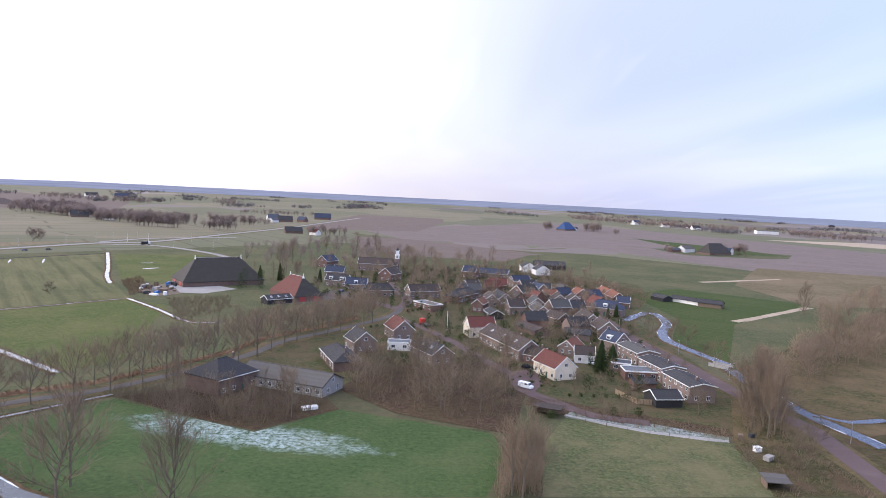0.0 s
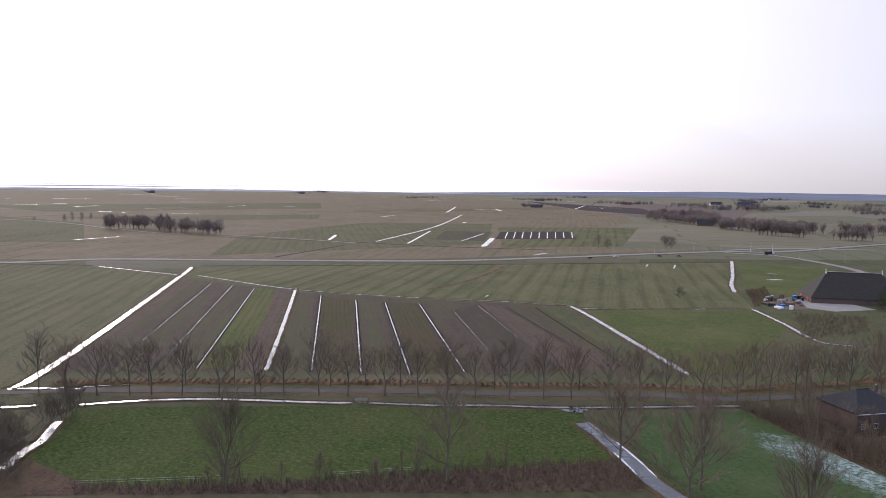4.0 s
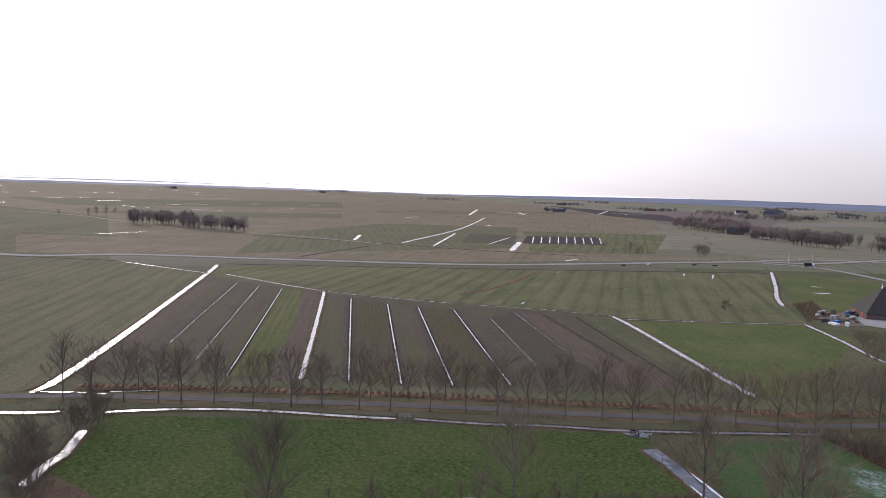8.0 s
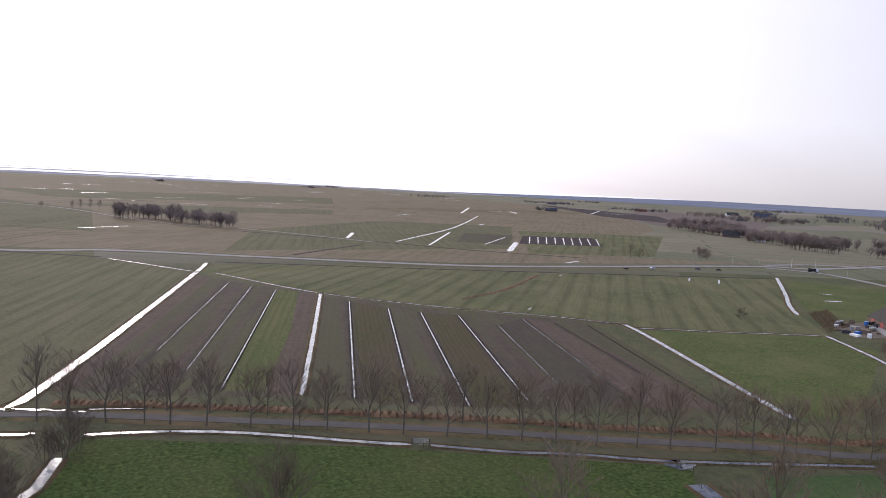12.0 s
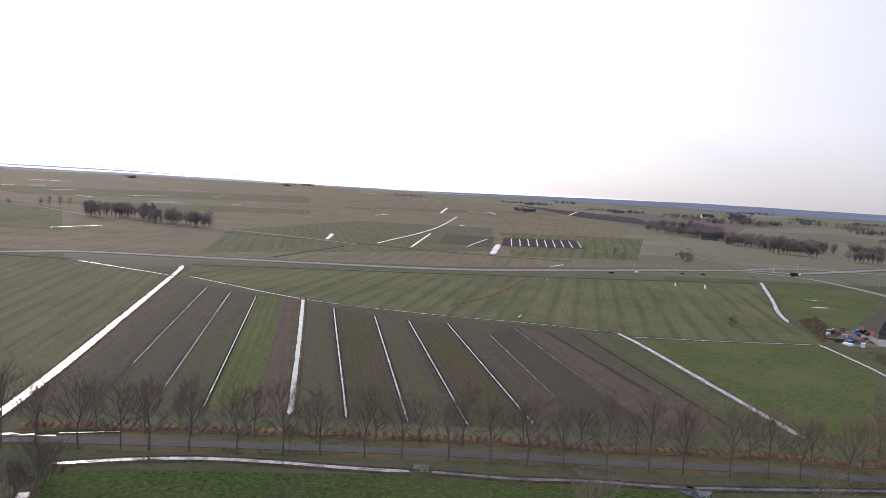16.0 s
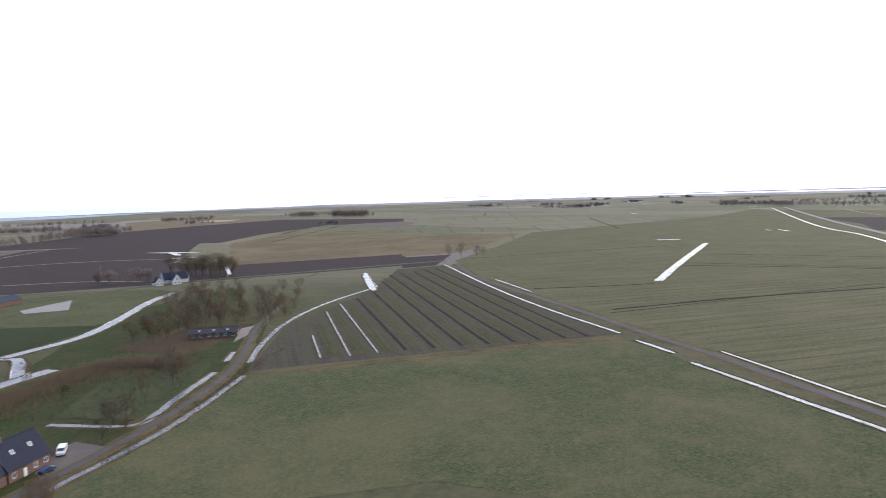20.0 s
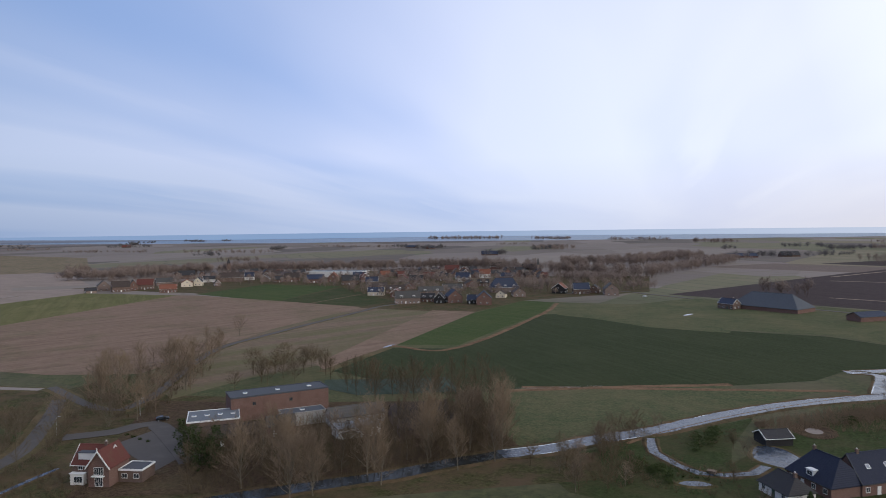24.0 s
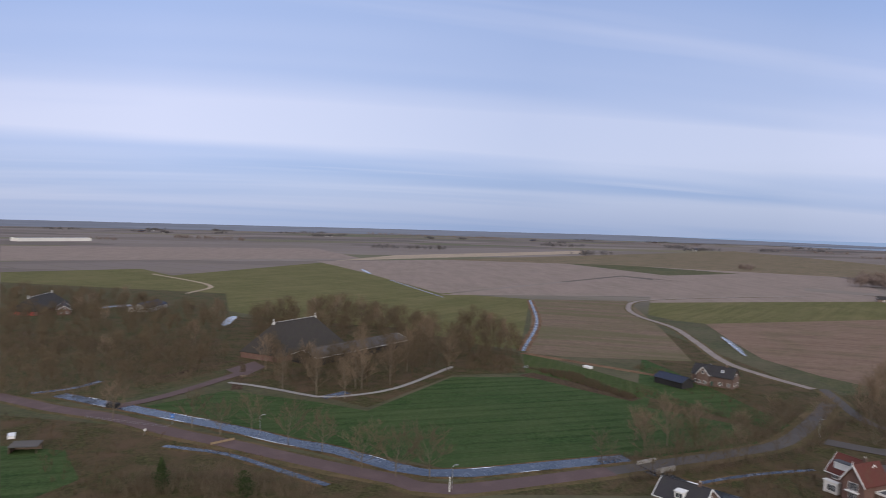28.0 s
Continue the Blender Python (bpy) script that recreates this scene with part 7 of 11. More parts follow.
house(80.2, 268.1, -78, 17.1, 9.0, 5.3, 6.3, "brick_pale", "tile_grey", "pale brick house with a grey tiled roof", storeys=2)
house(82.1, 244.6, -78, 16.8, 9.0, 5.3, 6.3, "brick_pale", "tile_dark", "pale brick house with a dark tiled roof", storeys=2)
house(84.1, 222.5, -81, 18.2, 9.0, 5.3, 6.3, "brick_pale", "tile_dark", "pale brick house with a dark tiled roof", storeys=2)
house(72.3, 211.1, 10, 8.8, 8.0, 2.7, 4.5, "timber_black", "tile_dark", "black timber shed with a dark tiled roof", chimney=False, door=False, trim="white_paint", name="shed", category="shed", windows=False)
house(71.4, 231.0, 5, 7.5, 6.0, 1.8, 3.0, "brick", "tile_dark", "red brick shed with a dark tiled roof", chimney=False, door=False, trim="dark_metal", name="shed", category="shed", windows=False)
house(76.1, 288.0, -56, 8.8, 9.0, 4.4, 8.0, "brick_pale", "tile_blue", "pale brick house with a blue-grey tiled roof", dormers=1)
house(55.5, 276.9, 56, 9.7, 7.0, 3.3, 6.0, "brick_pale", "tile_orange", "pale brick house with a orange tiled roof")
house(58.2, 263.7, -8, 7.5, 7.0, 3.3, 6.0, "render_white", "tile_brown", "white rendered house with a brown tiled roof")
house(64.3, 308.5, -13, 11.4, 8.0, 2.7, 4.5, "brick_pale", "tile_dark", "pale brick shed with a dark tiled roof", chimney=False, door=False, trim="dark_metal", name="shed", category="shed", windows=False)
house(74.9, 337.1, -84, 16.3, 9.0, 4.4, 8.0, "brick_pale", "tile_brown", "pale brick house with a brown tiled roof")
house(78.5, 317.7, -87, 14.6, 9.0, 4.4, 8.0, "brick_pale", "tile_brown", "pale brick house with a brown tiled roof")
house(94.9, 380.6, -29, 18.4, 9.0, 4.4, 8.0, "brick_pale", "tile_blue", "pale brick house with a hipped blue-grey tiled roof", hip=3.8, dormers=1)
house(111.5, 408.2, -19, 7.5, 8.0, 3.9, 7.0, "brick", "tile_blue", "red brick house with a blue-grey tiled roof")
house(147.8, 450.0, -68, 12.4, 7.0, 2.4, 4.0, "timber_black", "tile_dark", "black timber shed with a dark tiled roof", chimney=False, door=False, trim="dark_metal", name="shed", category="shed", windows=False)
house(161.8, 443.4, -51, 20.3, 6.0, 2.4, 4.0, "render_white", "tile_dark", "white rendered shed with a dark tiled roof", chimney=False, door=False, trim="dark_metal", name="shed", category="shed", windows=False)
house(173.0, 430.3, -33, 14.3, 8.0, 2.7, 4.5, "timber_brown", "tile_dark", "brown timber shed with a dark tiled roof", chimney=False, door=False, trim="dark_metal", name="shed", category="shed", windows=False)
house(76.6, 591.8, -86, 13.0, 12.0, 4.4, 8.0, "render_white", "tile_dark", "white rendered shed with a dark tiled roof", chimney=False, door=False, trim="white_paint", name="shed", category="shed", windows=False)
house(85.4, 573.6, -80, 13.0, 12.0, 4.4, 8.0, "render_white", "tile_dark", "white rendered shed with a dark tiled roof", chimney=False, door=False, trim="white_paint", name="shed", category="shed", windows=False)
house(100.7, 627.0, -3, 28.4, 16.0, 3.9, 7.0, "timber_black", "tile_dark", "black timber shed with a dark tiled roof", chimney=False, door=False, trim="dark_metal", name="shed", category="shed", windows=False)
house(14.1, 405.1, 61, 25.7, 9.0, 4.1, 7.5, "brick", "tile_dark", "red brick house with a hipped dark tiled roof", hip=3.8)
house(30.4, 394.4, -85, 13.0, 8.0, 3.9, 7.0, "brick_pale", "tile_brown", "pale brick house with a brown tiled roof")
house(37.5, 403.8, -79, 18.5, 8.0, 3.9, 7.0, "brick_pale", "tile_dark", "pale brick house with a dark tiled roof")
house(23.3, 372.8, 72, 12.3, 6.0, 4.5, 7.0, "brick", "tile_orange", "red brick house with a orange tiled roof")
house(29.4, 353.8, -77, 12.1, 7.0, 2.7, 4.5, "timber_black", "tile_dark", "black timber shed with a dark tiled roof", chimney=False, door=False, trim="white_paint", name="shed", category="shed", windows=False)
house(40.0, 460.9, -5, 12.6, 9.0, 4.4, 8.0, "brick", "tile_red", "red brick house with a red tiled roof")
house(57.5, 485.0, 23, 13.8, 8.0, 4.6, 8.0, "brick_pale", "tile_blue", "pale brick house with a blue-grey tiled roof")
house(24.2, 526.3, -21, 10.6, 9.0, 5.2, 9.0, "brick", "tile_blue", "red brick house with a blue-grey tiled roof")
house(43.0, 533.3, -17, 22.6, 10.0, 3.9, 7.0, "brick_pale", "tile_blue", "pale brick house with a blue-grey tiled roof")
house(54.4, 426.1, 40, 15.6, 10.0, 5.0, 9.0, "brick", "thatch", "red brick house with a dark thatched roof")
house(41.7, 367.1, 18, 9.0, 8.0, 4.6, 8.0, "brick_pale", "tile_brown", "pale brick house with a brown tiled roof")
house(56.2, 389.6, -88, 13.0, 8.0, 3.9, 7.0, "brick_pale", "tile_grey", "pale brick house with a grey tiled roof")
house(54.6, 362.2, -87, 19.0, 8.0, 3.9, 7.0, "brick_pale", "tile_grey", "pale brick house with a grey tiled roof")
house(72.3, 408.0, -91, 13.0, 8.0, 3.9, 7.0, "brick_pale", "tile_brown", "pale brick house with a brown tiled roof")
house(81.4, 407.7, -93, 13.0, 8.0, 3.9, 7.0, "brick_pale", "tile_brown", "pale brick house with a brown tiled roof")
house(91.0, 438.7, -77, 10.3, 8.0, 3.9, 7.0, "brick", "tile_orange", "red brick house with a orange tiled roof")
house(70.9, 431.8, 3, 8.3, 8.0, 3.3, 6.0, "brick", "tile_orange", "red brick house with a orange tiled roof")
house(110.4, 448.8, -84, 16.3, 8.0, 3.9, 7.0, "brick", "tile_orange", "red brick house with a orange tiled roof")
house(112.3, 432.0, -88, 18.0, 8.0, 3.9, 7.0, "brick", "tile_orange", "red brick house with a orange tiled roof")
house(61.4, 345.7, -62, 11.7, 8.0, 3.3, 6.0, "brick", "tile_brown", "red brick house with a brown tiled roof")
house(70.3, 456.5, -10, 10.5, 8.0, 3.9, 7.0, "brick", "tile_dark", "red brick house with a dark tiled roof")
house(44.8, 317.1, -64, 16.8, 8.0, 2.4, 4.0, "brick_dark", "tile_brown", "dark brick shed with a brown tiled roof", chimney=False, door=False, trim="dark_metal", name="shed", category="shed", windows=False)
house(378.0, 944.0, 32, 46.0, 22.0, 3.4, 15.5, "brick_dark", "thatch", "dark brick farm barn with a high hipped thatched roof", hip=9.0, chimney=False, door=False, trim=None, name="barn", category="barn", windows=False)
house(347.0, 968.0, 38, 24.0, 14.0, 5.0, 9.5, "render_white", "sheet_grey", "pale farm shed with a grey sheet roof", chimney=False, door=False, trim=None, name="shed", category="shed", windows=False)
house(328.0, 958.0, 20, 15.0, 9.0, 3.2, 6.0, "brick", "tile_slate", "small brick farm shed with a slate roof", chimney=False, door=False, trim=None, name="shed", category="shed", windows=False)
house(407.0, 968.0, -50, 12.0, 9.0, 5.0, 9.0, "render_white", "tile_blue", "white farmhouse with a blue-grey tiled roof")
house(276.0, 1517.0, 46, 40.0, 24.0, 3.4, 17.5, "brick_dark", "tile_bright_blue", "farm barn with a high hipped bright blue roof", hip=9.0, chimney=False, door=False, trim=None, name="barn", category="barn", windows=False)
house(300.0, 1532.0, 46, 9.0, 8.0, 4.0, 8.0, "render_white", "tile_dark", "white farmhouse beside the blue barn")
house(930.0, 1960.0, -2, 62.0, 20.0, 8.5, 10.5, "render_white", "sheet_grey", "long white farm shed far off in the polder", chimney=False, door=False, trim=None, name="shed", category="shed", windows=False)
for x, y, turn, length, wide, eave, ridge, wall, tiles, text in (
        (-463, 1046, 20, 16, 12, 4, 11, "brick", "tile_bright_blue", "farmhouse with a bright blue roof among bare trees"),
        (-418, 1030, 15, 20, 12, 3.5, 8, "brick_dark", "tile_dark", "dark farm shed among bare trees"),
        (-520, 1055, 30, 22, 12, 3.5, 8, "brick_pale", "tile_grey", "pale farm shed among bare trees"),
        (-575, 1090, 30, 26, 15, 3.5, 11, "brick_dark", "tile_dark", "dark barn among bare trees"),
        (-505, 1040, 10, 14, 9, 4, 8, "render_white", "tile_slate", "white house among bare trees"),
        (-320, 1300, 30, 22, 13, 5, 12, "render_white", "tile_slate", "white farmhouse of the roadside hamlet"),
        (-288, 1262, 20, 26, 14, 4, 11, "brick_dark", "tile_dark", "dark barn of the roadside hamlet"),
        (-262, 1290, -30, 18, 11, 4, 10, "brick", "tile_blue", "brick house of the roadside hamlet"),
        (-300, 1225, 60, 15, 10, 4, 8, "render_white", "tile_slate", "low white shed of the roadside hamlet"),
        (-250, 1440, 10, 34, 18, 4, 13, "brick", "tile_blue", "brick barn with a blue-grey roof by the highway"),
        (-205, 950, 25, 24, 12, 3.5, 9, "brick_dark", "tile_dark", "dark barn by the highway"),
        (-172, 935, -40, 14, 9, 4, 8, "render_white", "tile_red", "white house with a red roof by the highway"),
        (-1190, 2330, 40, 40, 22, 5, 15, "render_white", "tile_dark", "far white farm among bare trees"),
        (-1120, 2400, 10, 46, 24, 4, 16, "brick_dark", "tile_blue", "far dark barn among bare trees"),
        (-980, 2150, 20, 36, 20, 4, 13, "brick_dark", "tile_dark", "far dark barn among bare trees"),
        (640, 2260, 30, 30, 18, 8, 15, "render_white", "tile_blue", "far white farm before the wood"),
        (700, 2150, 20, 26, 16, 7, 13, "render_white", "tile_red", "far white farm before the wood"),
        (760, 2050, 10, 26, 14, 6, 12, "render_white", "tile_dark", "far white house before the wood")):
    house(x, y, turn, length, wide, eave, ridge, wall, tiles, text, "house" if "house" in text else "farm", chimney=False, windows=False, door=False, trim=None, name="house" if "house" in text else "barn", group="farms along the highway")
house(538.5, -634.7, -45, 14.9, 13.0, 5.8, 11.5, "brick_pale", "tile_grey", "pale brick house with a grey tiled roof", trim=None, group="houses of the next village")
house(509.0, -627.3, 48, 18.6, 11.0, 5.5, 11.5, "brick_dark", "tile_brown", "dark brick house with a brown tiled roof", trim=None, group="houses of the next village")
house(507.3, -645.1, -43, 10.0, 8.4, 5.8, 11.5, "brick", "tile_grey", "red brick house with a grey tiled roof", trim=None, group="houses of the next village")
house(500.5, -657.4, 28, 17.6, 10.6, 5.5, 11.5, "brick_dark", "tile_red", "dark brick house with a red tiled roof", trim=None, group="houses of the next village")
house(531.3, -607.5, 53, 11.1, 7.5, 2.7, 5.5, "brick_pale", "tile_dark", "pale brick house with a dark tiled roof", trim=None, group="houses of the next village")
house(515.3, -710.3, 47, 20.9, 11.0, 4.3, 9.0, "brick_pale", "tile_grey", "pale brick house with a grey tiled roof", door=False, windows=False, trim="white_paint", group="houses of the next village")
house(447.3, -627.8, 37, 17.8, 10.7, 4.1, 8.6, "brick", "tile_orange", "red brick house with an orange tiled roof", trim="white_paint", group="houses of the next village")
house(475.1, -698.8, -53, 14.9, 13.0, 4.3, 8.6, "render_cream", "tile_orange", "cream rendered house with an orange tiled roof", trim=None, group="houses of the next village")
house(466.6, -710.0, -68, 10.8, 9.4, 5.1, 10.1, "render_cream", "tile_dark", "cream rendered house with a dark tiled roof", trim="white_paint", group="houses of the next village")
house(556.0, -810.1, 31, 22.5, 11.0, 5.5, 11.5, "brick_dark", "tile_dark", "dark brick house with a dark tiled roof", door=False, windows=False, trim=None, group="houses of the next village")
house(485.3, -766.1, 41, 23.1, 11.0, 3.7, 7.7, "render_white", "tile_dark", "white rendered house with a dark tiled roof", door=False, windows=False, trim="white_paint", group="houses of the next village")
house(441.2, -710.4, -48, 10.0, 6.5, 3.6, 7.1, "brick_pale", "tile_brown", "pale brick house with a brown tiled roof", trim="white_paint", group="houses of the next village")
house(463.2, -775.2, 36, 32.2, 11.0, 5.5, 11.5, "brick_dark", "tile_brown", "dark brick house with a brown tiled roof", door=False, windows=False, trim="white_paint", group="houses of the next village")
house(452.6, -801.1, 19, 13.3, 8.0, 4.9, 10.1, "render_white", "tile_blue", "white rendered house with a blue-grey tiled roof", door=False, windows=False, trim=None, group="houses of the next village")
house(413.1, -774.7, -68, 12.8, 11.1, 4.5, 8.9, "brick_pale", "tile_brown", "pale brick house with a brown tiled roof", door=False, windows=False, trim="white_paint", group="houses of the next village")
house(391.7, -770.1, 41, 11.0, 7.5, 3.9, 8.1, "brick", "tile_dark", "red brick house with a dark tiled roof", trim=None, group="houses of the next village")
house(381.8, -786.7, 23, 19.2, 11.0, 5.3, 11.1, "brick", "tile_brown", "red brick house with a brown tiled roof", trim=None, group="houses of the next village")
house(341.5, -772.1, 27, 21.4, 11.0, 4.8, 10.0, "brick", "tile_blue", "red brick house with a blue-grey tiled roof", trim=None, group="houses of the next village")
house(325.6, -791.0, -74, 14.9, 13.0, 5.8, 11.5, "brick", "tile_orange", "red brick house with an orange tiled roof", trim=None, group="houses of the next village")
house(284.3, -748.2, 28, 20.3, 11.0, 5.5, 11.5, "brick_dark", "tile_dark", "dark brick house with a dark tiled roof", trim=None, group="houses of the next village")
house(282.3, -786.9, -57, 11.4, 9.9, 5.8, 11.5, "brick", "tile_red", "red brick house with a red tiled roof", trim="white_paint", group="houses of the next village")
house(257.0, -749.4, 18, 14.7, 8.8, 4.5, 9.4, "brick_pale", "tile_blue", "pale brick house with a blue-grey tiled roof", trim="white_paint", group="houses of the next village")
house(205.8, -629.7, 13, 15.7, 9.4, 3.8, 7.9, "render_cream", "tile_blue", "cream rendered house with a blue-grey tiled roof", dormers=2, trim="white_paint", group="houses of the next village")
house(194.4, -654.7, 22, 18.5, 11.0, 3.9, 8.1, "brick", "tile_brown", "red brick house with a brown tiled roof", dormers=2, trim=None, group="houses of the next village")
house(180.8, -617.9, -75, 12.5, 10.9, 4.1, 8.2, "brick", "tile_red", "red brick house with a red tiled roof", trim="white_paint", group="houses of the next village")
house(284.8, -869.7, 28, 13.1, 7.9, 4.1, 8.5, "brick", "tile_orange", "red brick house with an orange tiled roof", door=False, windows=False, trim=None, group="houses of the next village")
house(235.0, -798.8, -76, 14.9, 13.0, 4.5, 9.1, "brick_pale", "tile_red", "pale brick house with a red tiled roof", trim=None, group="houses of the next village")
house(151.7, -565.4, 23, 21.9, 11.0, 5.2, 10.9, "brick_pale", "tile_grey", "pale brick house with a grey tiled roof", dormers=2, trim=None, group="houses of the next village")
house(208.1, -770.5, 6, 16.8, 10.1, 4.8, 10.1, "brick_dark", "tile_dark", "dark brick house with a dark tiled roof", trim=None, group="houses of the next village")
house(152.4, -641.1, 25, 25.0, 11.0, 4.0, 8.3, "brick_pale", "tile_grey", "pale brick house with a grey tiled roof", dormers=2, trim=None, group="houses of the next village")
house(141.1, -684.0, 11, 20.6, 11.0, 3.7, 7.6, "brick_pale", "tile_grey", "pale brick house with a grey tiled roof", trim="white_paint", group="houses of the next village")
house(136.8, -579.9, 6, 12.6, 7.6, 3.6, 7.6, "brick", "tile_dark", "red brick house with a dark tiled roof", dormers=2, trim=None, group="houses of the next village")
house(123.6, -572.4, -83, 10.3, 8.9, 4.7, 9.4, "timber_black", "tile_dark", "black timber house with a dark tiled roof", trim="white_paint", group="houses of the next village")
house(112.9, -579.5, -63, 14.9, 13.0, 5.8, 11.5, "brick", "tile_blue", "red brick house with a blue-grey tiled roof", trim=None, group="houses of the next village")
house(94.7, -574.0, 9, 8.0, 7.5, 3.5, 7.4, "timber_black", "tile_blue", "black timber house with a blue-grey tiled roof", trim="white_paint", group="houses of the next village")
house(83.0, -569.4, -77, 14.9, 13.0, 5.8, 11.5, "brick", "tile_blue", "red brick house with a blue-grey tiled roof", trim=None, group="houses of the next village")
house(78.3, -627.2, -90, 10.4, 9.0, 3.5, 6.9, "render_cream", "tile_brown", "cream rendered house with a brown tiled roof", trim=None, group="houses of the next village")
house(64.1, -640.4, -72, 13.6, 11.8, 4.3, 8.6, "brick_pale", "tile_brown", "pale brick house with a brown tiled roof", trim=None, group="houses of the next village")
house(214.1, -961.8, 4, 20.6, 11.0, 5.5, 11.5, "brick", "tile_red", "red brick house with a red tiled roof", door=False, windows=False, trim=None, group="houses of the next village")
house(160.0, -808.6, 4, 17.3, 10.4, 5.3, 11.1, "render_white", "tile_blue", "white rendered house with a blue-grey tiled roof", trim="white_paint", group="houses of the next village")
house(191.1, -823.6, 18, 15.6, 9.4, 4.4, 9.2, "brick_dark", "tile_dark", "dark brick house with a dark tiled roof", trim=None, group="houses of the next village")
house(187.3, -984.0, 9, 10.9, 7.5, 4.0, 8.4, "brick_pale", "tile_dark", "pale brick house with a dark tiled roof", door=False, windows=False, trim=None, group="houses of the next village")
house(146.0, -872.1, 13, 14.8, 8.9, 5.5, 11.5, "render_white", "tile_orange", "white rendered house with an orange tiled roof", trim="white_paint", group="houses of the next village")
house(165.0, -1050.6, 7, 17.7, 10.6, 5.1, 10.6, "brick", "tile_brown", "red brick house with a brown tiled roof", door=False, windows=False, trim="white_paint", group="houses of the next village")
house(113.3, -855.5, -0, 14.4, 8.7, 3.8, 7.9, "brick_dark", "tile_blue", "dark brick house with a blue-grey tiled roof", trim="white_paint", group="houses of the next village")
house(102.1, -994.2, 13, 26.6, 11.0, 5.5, 11.5, "brick_dark", "tile_dark", "dark brick house with a dark tiled roof", door=False, windows=False, trim=None, group="houses of the next village")
house(28.6, -678.4, -94, 14.9, 13.0, 5.1, 10.2, "timber_black", "tile_orange", "black timber house with an orange tiled roof", trim="white_paint", group="houses of the next village")
house(7.4, -673.4, 16, 15.7, 9.4, 5.1, 10.7, "brick_dark", "tile_blue", "dark brick house with a blue-grey tiled roof", trim="white_paint", group="houses of the next village")
house(-4.7, -685.9, -94, 13.1, 11.4, 4.0, 8.0, "brick_dark", "tile_dark", "dark brick house with a dark tiled roof", trim=None, group="houses of the next village")
house(-21.3, -667.1, -79, 14.9, 13.0, 5.8, 11.5, "brick_pale", "tile_grey", "pale brick house with a grey tiled roof", trim=None, group="houses of the next village")
house(441.1, -856.7, 27, 17.9, 10.7, 4.3, 9.0, "brick", "tile_brown", "red brick house with a brown tiled roof", door=False, windows=False, trim="white_paint", group="houses of the next village")
house(425.5, -889.7, 37, 19.1, 11.0, 4.0, 8.3, "brick_pale", "tile_dark", "pale brick house with a dark tiled roof", door=False, windows=False, trim="white_paint", group="houses of the next village")
house(286.0, -922.0, -71, 14.9, 13.0, 4.0, 8.1, "brick", "tile_brown", "red brick house with a brown tiled roof", door=False, windows=False, trim=None, group="houses of the next village")
house(253.8, -907.1, 9, 15.8, 9.5, 4.2, 8.7, "brick_pale", "tile_dark", "pale brick house with a dark tiled roof", door=False, windows=False, trim=None, group="houses of the next village")
house(214.6, -843.9, 27, 14.6, 8.8, 4.2, 8.8, "brick", "tile_red", "red brick house with a red tiled roof", trim=None, group="houses of the next village")
house(202.2, -982.0, -68, 14.9, 13.0, 4.2, 8.4, "brick", "tile_brown", "red brick house with a brown tiled roof", door=False, windows=False, trim="white_paint", group="houses of the next village")
house(313.5, -847.5, 21, 16.8, 10.1, 4.0, 8.4, "brick_pale", "tile_blue", "pale brick house with a blue-grey tiled roof", door=False, windows=False, trim="white_paint", group="houses of the next village")
house(121.5, -747.8, 20, 12.7, 7.6, 3.7, 7.6, "brick_dark", "tile_dark", "dark brick house with a dark tiled roof", dormers=2, trim=None, group="houses of the next village")
house(134.9, -738.2, -63, 14.5, 12.6, 3.8, 7.5, "brick", "tile_brown", "red brick house with a brown tiled roof", trim=None, group="houses of the next village")
house(231.0, -703.5, 32, 18.8, 11.0, 3.0, 6.3, "brick_pale", "tile_brown", "pale brick house with a brown tiled roof", trim=None, group="houses of the next village")
house(195.3, -705.1, -65, 14.2, 12.3, 3.4, 6.8, "brick", "tile_dark", "red brick house with a dark tiled roof", trim=None, group="houses of the next village")
house(85.6, -681.0, -158, 28.2, 13.0, 5.5, 14.4, "brick_pale", "tile_blue", "pale brick house with a hipped blue-grey tiled roof", hip=5.0, dormers=3, group="houses of the next village")
house(215.1, -182.4, -145, 17.5, 8.0, 4.6, 8.2, "brick_dark", "tile_dark", "dark brick house with a dark tiled roof", skylights=2, trim="dark_metal")
house(217.4, -179.6, -55, 9.6, 5.0, 5.0, 8.0, "brick_dark", "tile_dark", "dark brick front gable of a house", trim="white_paint", chimney=False)
house(217.5, -163.5, -163, 15.1, 7.0, 2.7, 4.5, "timber_black", "tile_blue", "black timber shed with a blue-grey tiled roof", chimney=False, door=False, trim="dark_metal", name="shed", category="shed", windows=False)
house(96.5, -89.5, -147, 11.7, 9.0, 3.9, 7.0, "brick_dark", "tile_dark", "dark brick house with a dark tiled roof", dormers=1)
house(-88.5, -178.3, -60, 14.6, 11.4, 3.0, 8.4, "brick", "tile_navy", "red brick farmhouse with a hipped navy tiled roof", hip=3.2, trim="dark_metal", skylights=1, dormers=1)
house(-98.6, -180.7, 30, 13.6, 9.4, 3.3, 9.0, "brick", "tile_navy", "red brick farm wing with a steep navy tiled roof", skylights=2, trim="dark_metal")
house(-77.5, -169.5, 118, 10.5, 7.5, 2.6, 5.7, "render_white", "tile_dark", "white rendered cottage with a hipped dark roof", hip=2.2, trim="dark_metal")
house(-82.5, -213.6, -160, 8.5, 7.0, 2.4, 4.0, "timber_black", "tile_dark", "black timber shed with a dark tiled roof", chimney=False, door=False, trim="white_paint", name="shed", category="shed", windows=False)
